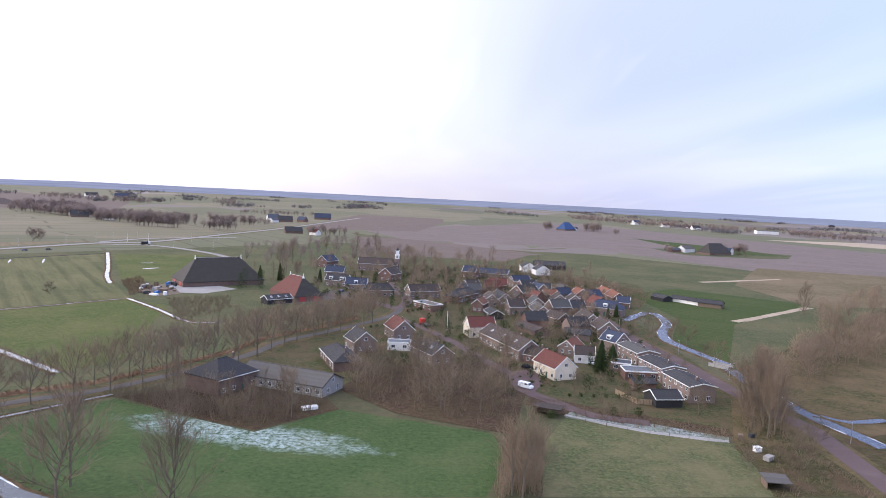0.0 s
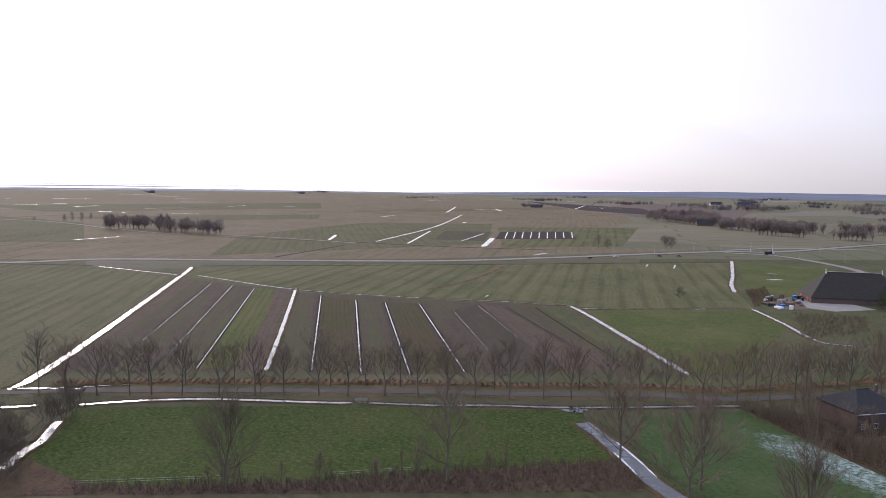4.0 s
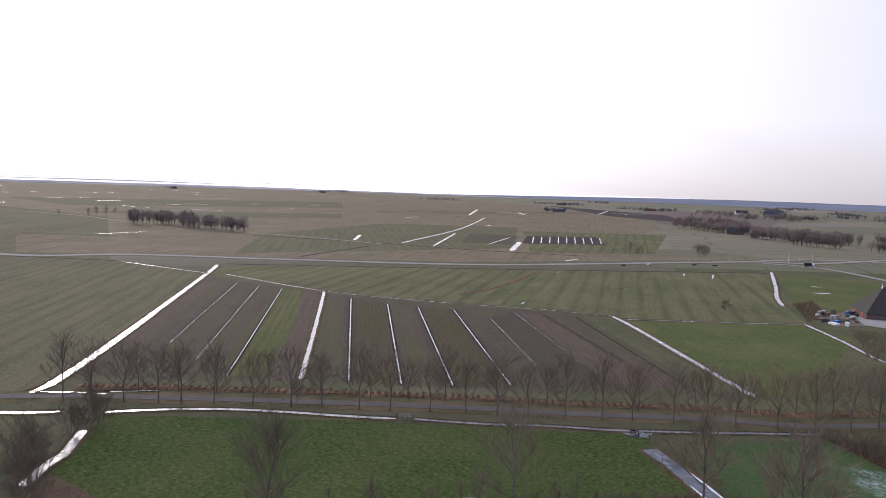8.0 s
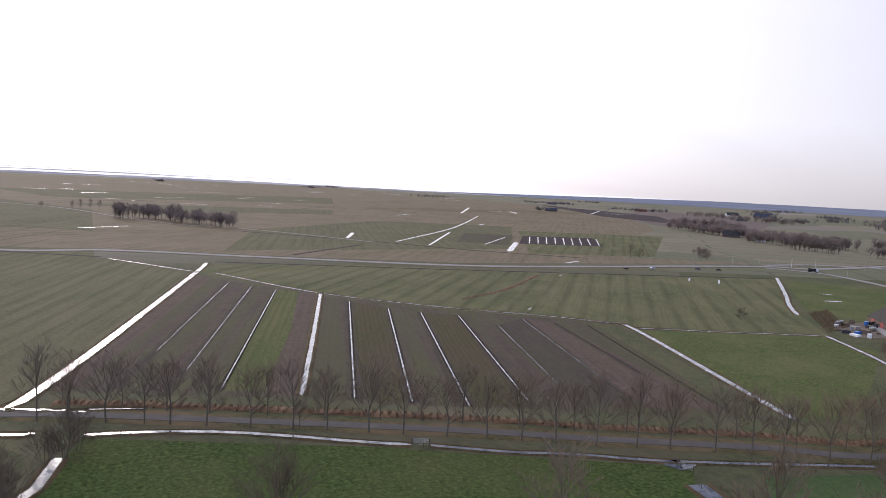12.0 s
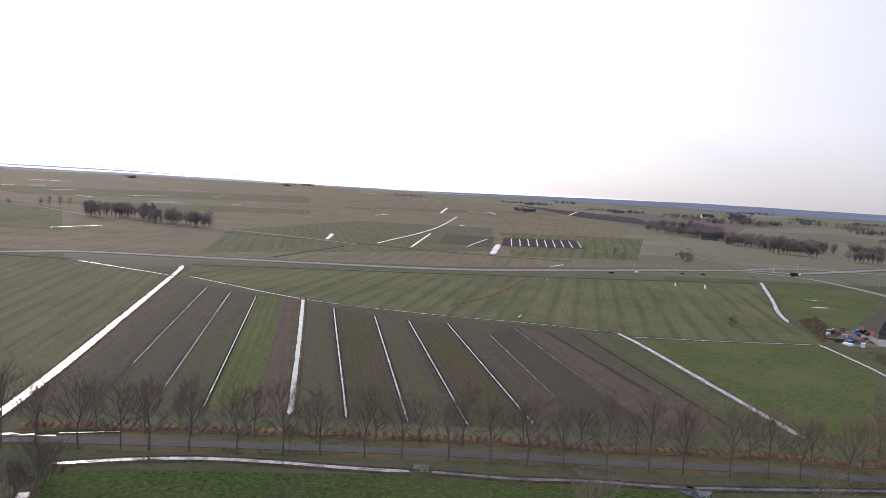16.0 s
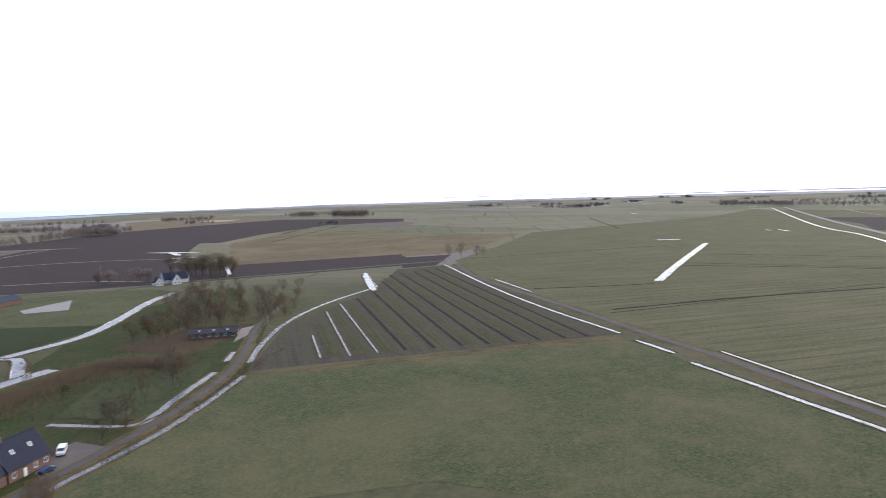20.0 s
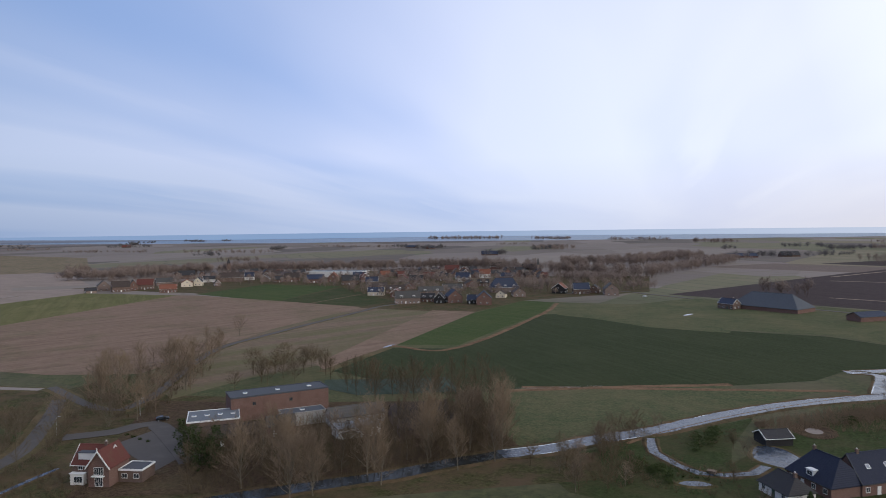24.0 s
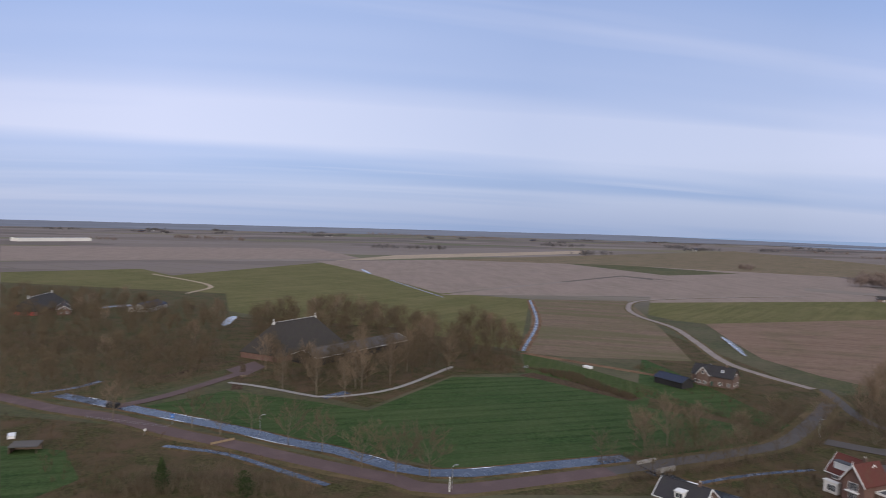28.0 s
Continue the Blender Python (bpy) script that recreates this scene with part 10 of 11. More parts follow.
wood([p for p in scatter([(601.5, 227.1), (558.0, 135.0), (450.2, 36.4), (277.2, 25.5), (226.2, 63.7), (235.7, 101.8)], 11.5, 566) if free(*p, -2.2)], ["grown", "grown", "round"], 0.6, 1.0, "farm_twigs", "bare winter trees between gardens and farms", 66)
bush_mass("thicket", [p for p in scatter([(330.3, 134.2), (362.3, 118.1), (336.5, 29.2), (265.4, 27.1), (226.2, 63.7), (235.7, 101.8)], 4, 67) if free(*p, -1.0)], 3.0, 2.0, 7, "thicket_twigs", "bare undergrowth round the farm", "thicket", 67, 0.35, 0.035)
grove([(408.7, 20.0), (497.1, -28.1), (401.4, -96.9), (307.2, -97.3), (259.0, -75.2), (224.9, -42.8), (229.1, -11.8), (263.1, 8.1)], 37.7, ['tall', 'road', 'tall'], 68, 0.95, 1.3)
wood([p for p in scatter([(408.7, 20.0), (497.1, -28.1), (401.4, -96.9), (307.2, -97.3), (259.0, -75.2), (224.9, -42.8), (229.1, -11.8), (263.1, 8.1)], 11.0, 568) if free(*p, -2.2)], ["grown", "grown", "round"], 0.75, 1.15, "farm_twigs", "bare winter trees between gardens and farms", 68)
bush_mass("thicket", [p for p in scatter([(258.3, 15.0), (267.5, -4.2), (250.5, -47.3), (224.9, -42.8), (224.5, -11.5)], 3.5, 69) if free(*p, -1.0)], 2.5, 1.6, 7, "farm_twigs", "bare garden shrubs of the farm", "thicket", 69, 0.35, 0.035)
grove([(442.6, -132.0), (362.0, -139.0), (288.7, -120.9), (257.5, -88.3), (278.3, -80.3)], 27.4, ['tall', 'road'], 70, 0.85, 1.15)
wood([p for p in scatter([(442.6, -132.0), (362.0, -139.0), (288.7, -120.9), (257.5, -88.3), (278.3, -80.3)], 9.0, 570) if free(*p, -2.2)], ["grown", "round"], 0.6, 0.95, "farm_twigs", "bare winter trees between gardens and farms", 70)
bush_mass("thicket", [p for p in scatter([(258.6, -111.0), (246.4, -128.6), (198.2, -135.7), (196.4, -129.7), (233.4, -120.0)], 1.3, 71) if free(*p, -1.0)], 1.8, 1.0, 10, "farm_twigs", "dark bare hedge between paddocks", "thicket", 71, 0.35, 0.035)
bush_mass("thicket", [p for p in scatter([(211.4, 93.5), (187.7, 65.1), (167.3, 42.0), (128.6, 41.5), (130.9, 54.1), (166.8, 69.8)], 4, 72) if free(*p, -1.0)], 2.4, 1.6, 6, "farm_twigs", "bare scrub beside the road", "thicket", 72, 0.35, 0.035)
bush_mass("thicket", [p for p in scatter([(141.9, 50.8), (141.2, 23.9), (124.4, 18.4), (129.7, 47.8)], 3, 73) if free(*p, -1.0)], 3.5, 1.6, 7, "farm_twigs", "bare scrub beside the road", "thicket", 73, 0.35, 0.035)
bush_mass("thicket", [p for p in scatter([(195.5, 55.4), (177.1, 35.7), (148.4, 2.4), (144.1, 3.9), (168.9, 36.1)], 2.2, 74) if free(*p, -1.0)], 0.8, 1.0, 7, "reed_stalks", "dry grass on the road bank", "thicket", 74, 0.3, 0.035)
bush_mass("thicket", [p for p in scatter([(260.9, -171.7), (240.8, -174.8), (231.8, -169.2), (248.7, -161.7)], 2.5, 75) if free(*p, -1.0)], 1.8, 1.2, 7, "farm_twigs", "bare garden hedge", "thicket", 75, 0.35, 0.035)
bush_mass("thicket", [p for p in scatter([(-39.4, -194.1), (-49.5, -196.2), (-67.8, -179.7), (-67.3, -166.0), (-47.8, -163.8), (-36.3, -175.8)], 4.0, 180) if free(*p, -1.0)], 1.6, 1.4, 7, "farm_twigs", "bare shrubs of the canal garden", "thicket", 180, 0.35, 0.035)
bush_mass("thicket", [p for p in scatter([(-50.6, -217.2), (-71.6, -231.9), (-77.1, -215.1), (-56.6, -199.6)], 4.5, 181) if free(*p, -1.0)], 1.4, 1.3, 7, "farm_twigs", "bare shrubs of the canal garden", "thicket", 181, 0.35, 0.035)
bush_mass("thicket", [p for p in scatter([(-109.7, -231.0), (-155.9, -253.4), (-199.9, -260.8), (-160.6, -213.0), (-127.6, -197.9), (-117.9, -215.8)], 5.0, 182) if free(*p, -1.0)], 1.6, 1.4, 6, "farm_twigs", "bare orchard shrubs by the lane", "thicket", 182, 0.35, 0.035)
bush_mass("thicket", [p for p in scatter([(-28.1, -192.6), (-42.7, -193.1), (-45.5, -179.7), (-39.2, -162.6), (-27.8, -170.2)], 3.0, 183) if free(*p, -1.0)], 2.6, 1.6, 7, "farm_twigs", "bare bank bushes at the canal", "thicket", 183, 0.35, 0.035)
bush_mass("thicket", [p for p in scatter([(-28.6, -213.0), (-38.0, -211.5), (-39.0, -193.6), (-31.5, -187.7)], 2.6, 184) if free(*p, -1.0)], 3.0, 1.5, 8, "farm_twigs", "bare bank bushes at the canal", "thicket", 184, 0.35, 0.035)
bush_mass("thicket", [p for p in scatter([(-224.6, -239.2), (-187.8, -212.0), (-145.7, -185.1), (-120.3, -171.8), (-99.6, -162.3), (-101.7, -166.3), (-122.4, -176.6), (-152.0, -193.0), (-196.9, -227.7)], 2.0, 185) if free(*p, -1.0)], 0.9, 1.0, 6, "reed_stalks", "dry reeds along the lane ditch", "thicket", 185, 0.25, 0.035)
grove([(-9.7, -180.0), (-20.0, -195.3), (-32.7, -201.8), (-42.1, -165.6), (-35.2, -155.8), (-14.9, -162.1)], 12.6, ['road', 'orchard'], 190, 0.45, 0.75)
wood([p for p in scatter([(-9.7, -180.0), (-20.0, -195.3), (-32.7, -201.8), (-42.1, -165.6), (-35.2, -155.8), (-14.9, -162.1)], 7.0, 690) if free(*p, -2.2)], ["mid", "round"], 0.38, 0.71, "farm_twigs", "bare winter trees between gardens and farms", 190)
grove([(-27.3, -209.3), (-43.4, -226.6), (-50.6, -217.2), (-39.4, -189.0)], 8.4, ['orchard'], 191, 0.5, 0.8)
wood([p for p in scatter([(-27.3, -209.3), (-43.4, -226.6), (-50.6, -217.2), (-39.4, -189.0)], 8.0, 691) if free(*p, -2.2)], ["mid", "round"], 0.42, 0.76, "farm_twigs", "bare winter trees between gardens and farms", 191)
wood([p for p in scatter([(-186.0, -266.0), (-189.0, -246.8), (-156.7, -214.4), (-143.2, -219.2)], 12.0, 692) if free(*p, -2.2)], ["grown", "round"], 0.51, 0.76, "farm_twigs", "bare winter trees between gardens and farms", 192)
leafy("ivy", [(81.8, -155.9), (77.3, -155.1), (86.1, -158.6), (73.0, -153.3), (75.8, -150.4), (73.3, -156.5)], 11.0, 2.0, 1500, 0.26, "ivy", "tall trees overgrown with dark ivy beside the works", "ivy", 64)
leafy("ivy", [(63.5, -153.5), (54.3, -156.7), (49.3, -161.1), (43.2, -167.1)], 6.5, 1.0, 500, 0.24, "ivy", "ivy climbing on tree trunks", "ivy", 65)
leafy("shrub", [(-48.6, -180.1), (-42.5, -184.0), (-65.9, -218.9), (-60.3, -210.7), (-46.1, -176.3), (-50.0, -171.5), (-135.2, -245.1), (-65.2, -212.3), (-111.0, -239.4)], 2.6, 1.6, 600, 0.2, "hedge_green", "dark evergreen shrub in the garden", "shrub", 66)
leafy("shrub", [(128.3, 12.1), (123.9, 11.3), (130.2, 31.2)], 6.0, 1.6, 900, 0.22, "evergreen", "yellow-green conifer in a roadside garden", "shrub", 67)
leafy("shrub", [(-60.8, -206.2), (-63.5, -206.5), (-59.0, -200.5)], 2.4, 1.8, 600, 0.2, "hedge_green", "dark evergreen shrub on the canal island", "shrub", 68)
leafy("shrub", [(53.1, 196.9), (71.8, 216.9), (66.7, 274.8), (60.9, 198.1), (33.9, 191.4), (90.7, 223.3), (24.7, 212.1)], 2.2, 1.4, 500, 0.2, "hedge_green", "dark evergreen garden shrub", "shrub", 69)
bush_mass("thicket", [p for p in scatter([(129.1, 44.0), (141.3, 36.2), (137.2, 5.4), (124.4, -5.4), (120.7, -2.5)], 2.4, 233) if free(*p, -1.0)], 4.5, 1.7, 9, "twigs_olive", "bare olive-brown shrubs beside the road", "thicket", 233, 0.35, 0.035)
bush_mass("thicket", [p for p in scatter([(111.1, -108.1), (121.3, -137.6), (117.7, -145.2), (86.4, -128.2), (82.9, -116.3), (105.9, -105.6)], 3.0, 234) if free(*p, -1.0)], 2.2, 1.5, 8, "farm_twigs", "bare garden shrubs before the villa", "thicket", 234, 0.35, 0.035)
grove([(168.0, -115.9), (166.0, -153.8), (171.0, -191.9), (145.5, -175.5), (120.3, -117.1), (123.9, -97.2), (131.6, -93.6)], 21.8, ['road'], 235, 0.7, 1.0)
wood([p for p in scatter([(168.0, -115.9), (166.0, -153.8), (171.0, -191.9), (145.5, -175.5), (120.3, -117.1), (123.9, -97.2), (131.6, -93.6)], 16.0, 735) if free(*p, -2.2)], ["mid", "round"], 0.59, 0.95, "farm_twigs", "bare winter trees between gardens and farms", 235)
BANK = [(124.4, -84.7), (127.9, -105.3), (132.2, -130.0), (138.8, -153.1), (161.5, -185.9)]
bush_mass("thicket", list(along(BANK, 2.0, 6.5, 0.5, 11)) + list(along(BANK, 2.0, 8.0, 0.8, 12)) + list(along(BANK, 2.0, -6.5, 0.6, 13)) + list(along(BANK, 2.2, -8.5, 0.8, 14)), 2.6, 1.4, 9, "thicket_twigs", "bare brown scrub on the road banks", "thicket", 236)
wood(list(along(BANK, 9.0, 7.0, 0.8, 15)) + list(along(BANK, 10.0, -7.5, 0.8, 16)), ["mid", "round"], 0.6, 0.95, "twigs_olive", "young bare trees beside the road", 237)
for x, y, k in ((-79.9, 652.5, 1.3), (-67.9, 632.3, 1.2), (-61.3, 663.1, 1.3), (-18.8, 488.5, 1.2), (1.4, 504.4, 1.1), (-111.0, 663.0, 1.2), (-119.5, 518.9, 1.25), (-120.3, 557.9, 1.2), (-126.0, 538.0, 1.1), (-112.0, 500.0, 1.0),
                (-31.0, 652.5, 1.1), (27.0, 632.4, 1.1), (35.5, 613.4, 1.0), (53.1, 690.0, 1.1), (-98.0, 470.0, 0.9), (-30.0, 640.0, 1.0)):
    tree("tall" if k > 1.15 else "road", x, y, k, group="bare trees among the hamlet houses")
hedge_row = [(66.9, 189.5), (80.8, 179.3), (97.7, 175.9)]
bush_mass("thicket", [q for o, k in ((-0.7, 401), (0.7, 402)) for q in along(hedge_row, 1.4, o, 0.4, k)], 1.6, 1.0, 8, "thicket_twigs", "dark bare hedge along the paddock", "thicket", 401, 0.35, 0.025)
bush_mass("thicket", [q for o, k in ((-0.8, 403), (0.8, 404)) for q in along([(98.3, 168.2), (97.4, 155.6), (96.9, 143.0)], 1.3, o, 0.4, k)], 1.5, 1.0, 9, "twigs_red", "rust-brown hedge beside the road", "thicket", 403, 0.35, 0.022)
bush_mass("thicket", [(84.5, 176.0), (86.0, 173.0), (87.5, 169.5), (88.0, 165.0), (86.5, 160.5), (86.0, 156.5), (85.0, 152.0), (88.5, 158.0), (89.5, 162.0)], 3.0, 2.0, 16, "twigs_olive", "bare bushes round the paddock shed", "thicket", 405, 0.4, 0.02)
bush_mass("thicket", [(-97.3 + r * 6.6 * math.cos(a * 0.2094), -228.8 + r * 8.6 * math.sin(a * 0.2094)) for a in range(30) for r in (0.84, 0.98)], 0.9, 0.7, 9, "twigs_red", "low bare hedge round the garden bed", "thicket", 411, 0.4, 0.02)
leafy("shrub", [(-42.0, -178.1), (-46.5, -177.8), (-49.7, -174.5), (-66.7, -216.9), (-64.0, -213.0), (-78.4, -165.3), (-82.3, -162.6)], 2.6, 1.6, 500, 0.2, "hedge_green", "dark evergreen shrub in the canal garden", "shrub", 412)
bush_mass("thicket", [(-52.4, -186.5), (-50.0, -184.0), (-55.5, -183.0), (-38.0, -183.0), (-41.0, -186.0), (-36.0, -180.0), (-44.0, -172.0), (-40.0, -169.0), (-60.0, -166.0), (-55.0, -166.5), (-34.0, -176.0), (-47.0, -168.0), (-88.0, -249.0), (-93.0, -251.8), (-80.0, -240.0), (-84.0, -236.0), (-107.8, -236.0), (-112.0, -232.0), (-104.0, -242.0)], 2.2, 1.7, 14, "farm_twigs", "bare brown shrubs of the canal garden", "thicket", 413, 0.45, 0.025)
bush_mass("thicket", [(-69.7, -158.8), (-68.5, -160.2), (-70.5, -160.4), (-81.4, -230.1), (-83.0, -231.5)], 2.8, 1.8, 40, "twigs_red", "dense red-brown garden bush", "thicket", 414, 0.4, 0.03)
bush_mass("thicket", [(-95.7, -155.6), (-97.2, -156.4), (-94.4, -154.8), (-96.5, -154.6)], 2.6, 1.9, 40, "reed_stalks", "dense tan bush on the lane verge", "thicket", 415, 0.45, 0.025)
for x, y in ((-76.3, -160.7), (-78.2, -161.7), (-80.1, -162.5), (-82.0, -162.9), (-83.7, -163.3), (-85.4, -164.1), (-86.9, -164.8)):
    post("bollard", x, y, 0.9, 0.16, "white_paint", "low white post before the cottage garden", "post", group="white posts before the cottage")
wood([(-128.5, -192.6), (-129.0, -186.1), (-66.2, -174.9), (-121.1, -182.8), (-70.0, -205.0)], ["grown"], 0.38, 0.52, "farm_twigs", "small bare garden trees", 416)
leafy("ivy", [(-118.8, 417.5), (-107.1, 411.5), (-102.2, 446.2), (-118.5, 407.3)], 10.0, 2.0, 900, 0.26, "ivy", "ivy-dark trees beside the farm", "ivy", 70)
wood([p for p in scatter([(-83.3, 566.0), (-78.1, 680.6), (-35.1, 720.3), (-8.9, 603.0), (-34.9, 545.2), (-58.5, 514.8)], 20.0, 740) if free(*p, -2.2)], ["grown"], 0.68, 1.04, "far_wood", "bare winter trees between gardens and farms", 240)
wood([p for p in scatter([(-2.6, 485.9), (35.8, 518.4), (57.8, 450.2), (37.8, 358.8), (20.9, 381.2), (1.7, 406.6)], 19.0, 741) if free(*p, -2.2)], ["grown", "round"], 0.51, 0.81, "thicket_twigs", "bare winter trees between gardens and farms", 241)
wood([p for p in scatter([(44.2, 315.4), (72.6, 368.7), (89.2, 348.5), (69.1, 285.6), (48.3, 261.5)], 17.0, 742) if free(*p, -2.2)], ["grown", "round"], 0.42, 0.76, "thicket_twigs", "bare winter trees between gardens and farms", 242)
rng = random.Random(9)
places = []
for k in range(190):
    t, r = rng.uniform(0, 6.283), 1500 + 3200 * rng.random() ** 0.7
    x, y = r * math.cos(t), r * math.sin(t)
    az = math.degrees(math.atan2(-x, y)) % 360
    if 42 < az < 96 and r < 3900 or (y < -2300 and x < 1800):
        continue
    run, turn, deep = rng.uniform(30, 240), rng.uniform(0, 3.14), rng.uniform(8, 26)
    for i in range(int(run / 5) + 5):
        s, d = rng.uniform(-0.5, 0.5) * run, rng.gauss(0, deep)
        places.append((x + s * math.cos(turn) - d * math.sin(turn), y + s * math.sin(turn) + d * math.cos(turn)))
    if k % 4 == 0:
        house(x + 10, y + 6, math.degrees(turn), rng.uniform(24, 42), rng.uniform(12, 18), 3.2, rng.uniform(8, 11), rng.choice(("brick", "brick_dark", "render_white")), rng.choice(("tile_blue", "tile_dark", "tile_red")),
              "far farm barn among bare trees", "barn", chimney=False, windows=False, door=False, trim=None, name="barn", group="farms out in the polder")
wood(places, ["dot"], 0.55, 1.25, "hazy_wood", "scattered farm woods far off in the polder", 10)


def rim(name, az0, az1, low, high, rough, material, label, radius=4890, fade=0.0):
    """A far band along the horizon, from azimuth to azimuth counted leftward from +y."""
    verts, faces = [], []
    k = int((az1 - az0) / 0.25)
    for i in range(k + 1):
        a = radians(az0 + (az1 - az0) * i / k)
        x, y = -math.sin(a) * radius, math.cos(a) * radius
        top = high + rough * (noise.noise((x * 0.004, y * 0.004, 0)) + 0.6 * noise.noise((x * 0.02, y * 0.02, 5)))
        end = min(az0 + (az1 - az0) * i / k - az0, az1 - az0 - (az1 - az0) * i / k)
        top = low + (top - low) * (min(1.0, end / fade) if fade else 1.0)
        verts += [(x, y, low), (x, y, top)]
    for i in range(k):
        faces.append((2 * i, 2 * i + 1, 2 * i + 3, 2 * i + 2))
    return tagged(part(name, mesh_of(name, verts, faces), material), label, "backdrop", kind="structure")


# horizon bands that glow, tinted for distance haze and the sunlit side
rim("backdrop_land", -150, 58, -5, 40, 1.2, "rim_land", "glowing haze-blue band of woods on the horizon", 4880, 30)
rim("backdrop_sea", 30, 262, -5, 38, 0, "rim_sea", "glowing pale band of sea on the horizon")
rim("backdrop_far_shore", 40, 150, 20, 40, 0.8, "rim_shore", "glowing pale band of far shore beyond the sea", 4898, 20)
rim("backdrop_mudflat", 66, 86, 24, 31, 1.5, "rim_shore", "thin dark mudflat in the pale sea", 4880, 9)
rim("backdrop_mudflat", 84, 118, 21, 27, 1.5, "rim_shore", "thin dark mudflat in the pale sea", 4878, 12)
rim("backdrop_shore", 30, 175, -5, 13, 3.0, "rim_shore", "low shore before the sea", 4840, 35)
verts, faces = [], []
for i in range(49):
    a = radians(150 + 80 * i / 48)
    for r in (3300 + 200 * noise.noise((i * 0.3, 0, 0)) + 1560 * abs(i / 24 - 1) ** 3, 4888):
        verts.append((-math.sin(a) * r, math.cos(a) * r, 0.6))
for i in range(48):
    faces.append((2 * i, 2 * i + 1, 2 * i + 3, 2 * i + 2))
tagged(part("sea", mesh_of("sea", verts, faces), "sea"), "calm grey-blue sea beyond the dike", "sea", kind="structure")


# ---- vehicles, lamps, signs and clutter ----


def truck(x, y, turn, paint, label, box_paint="dark_metal", boxed=False):
    ob = thing("truck", pose(x, y, 0.2, 0, 0, turn), label, "truck")
    bm = boxes((2.2, 4.2, -1.2, 1.2, 0.7, 3.2))
    bmesh.ops.bevel(bm, geom=bm.edges[:], offset=0.12, segments=2, affect="EDGES")
    cab = part("cab", bm, paint, ob)
    part("windscreen", boxes((4.17, 4.23, -1.0, 1.0, 1.9, 2.8)), "glass_dark", cab)
    part("chassis", boxes((-4.2, 2.2, -0.5, 0.5, 0.7, 1.0)), "dark_metal", ob)
    part("load_bed", boxes((-4.2, 2.0, -1.2, 1.2, 1.0, 3.4 if boxed else 1.3)), box_paint, ob)
    for px_ in (-3.2, -1.9, 3.1):
        for s in (-1, 1):
            v_, f_ = [], []
            tube(v_, f_, (px_, s * 0.85, 0.32), (px_, s * 1.18, 0.32), 0.5, 0.5, 12)
            part("wheel", mesh_of("wheel", v_, f_), "rubber", ob)
    return ob


def lean_shed(x, y, turn, length, width, height, roofing, label):
    """A low open shed: posts, back wall and a shallow roof."""
    ob = thing("garden_shed", pose(x, y, 0, 0, 0, turn), label, "shed")
    L_, W_ = length / 2, width / 2
    for sx in (-1, 1):
        for sy in (-1, 1):
            part("post", boxes((sx * L_ - 0.08, sx * L_ + 0.08, sy * W_ - 0.08, sy * W_ + 0.08, -0.1, height)), "timber_brown", ob)
    part("back_wall", boxes((-L_, L_, W_ - 0.1, W_, 0, height)), "timber_brown", ob)
    part("side_wall", boxes((-L_ - 0.02, -L_ + 0.1, -W_, W_ - 0.12, 0, height)), "timber_brown", ob)
    part("roof", prism(bmesh.new(), [(-W_ - 0.3, height - 0.1), (W_ + 0.3, height + 0.35), (W_ + 0.3, height + 0.5), (-W_ - 0.3, height + 0.05)], -L_ - 0.3, L_ + 0.3), roofing, ob)
    return ob


def fence(x0, y0, x1, y1, height=1.7, label="tan wooden garden fence of close boards"):
    d = Vector((x1 - x0, y1 - y0, 0))
    ob = thing("fence", pose(x0, y0, 0, 0, 0, math.degrees(math.atan2(d.y, d.x))), label, "fence")
    k = max(2, int(d.length / 1.8))
    me = None
    for i in range(k + 1):
        p_ = part("post", boxes((-0.06, 0.06, -0.06, 0.06, -0.1, height + 0.1)), "timber_brown", ob)
        p_.location.x = d.length * i / k
    n_ = int(d.length / 0.45)
    for i in range(n_):
        if me is None:
            b_ = part("board", boxes((0.0, d.length / n_ - 0.03, -0.02, 0.02, 0.08, height)), "fence_wood", ob)
            me = b_.data
        else:
            b_ = part("board", me, "fence_wood", ob)
        b_.location.x = d.length * i / n_
    return ob


def bridge(x, y, turn, length, width, label):
    ob = thing("bridge", pose(x, y, 0, 0, 0, turn), label, "bridge")
    part("deck", boxes((-length / 2, length / 2, -width / 2, width / 2, 0.12, 0.46)), "asphalt", ob)
    for s in (-1, 1):
        w_ = part("parapet", boxes((-length / 2, length / 2, s * width / 2 - 0.2, s * width / 2 + 0.2, -0.1, 1.25)), "concrete_wall", ob, "pale concrete parapet")
        part("coping", boxes((-length / 2 - 0.1, length / 2 + 0.1, s * width / 2 - 0.28, s * width / 2 + 0.28, 1.25, 1.4)), "concrete", w_)
    return ob


def sign(x, y, turn, label, face="sign_blue", size=1.2, height=2.2):
    ob = thing("road_sign", pose(x, y, 0, 0, 0, turn), label, "sign")
    v_, f_ = [], []
    tube(v_, f_, (0, 0, -0.1), (0, 0, height + size * 0.6), 0.06, 0.06, 6)
    part("pole", mesh_of("pole", v_, f_), "grey_metal", ob)
    part("plate", boxes((-size / 2, size / 2, -0.10, -0.06, height, height + size)), face, ob)
    part("bar", boxes((-size * 0.3, size * 0.3, -0.13, -0.10, height + size * 0.4, height + size * 0.6)), "white_paint", ob)
    return ob


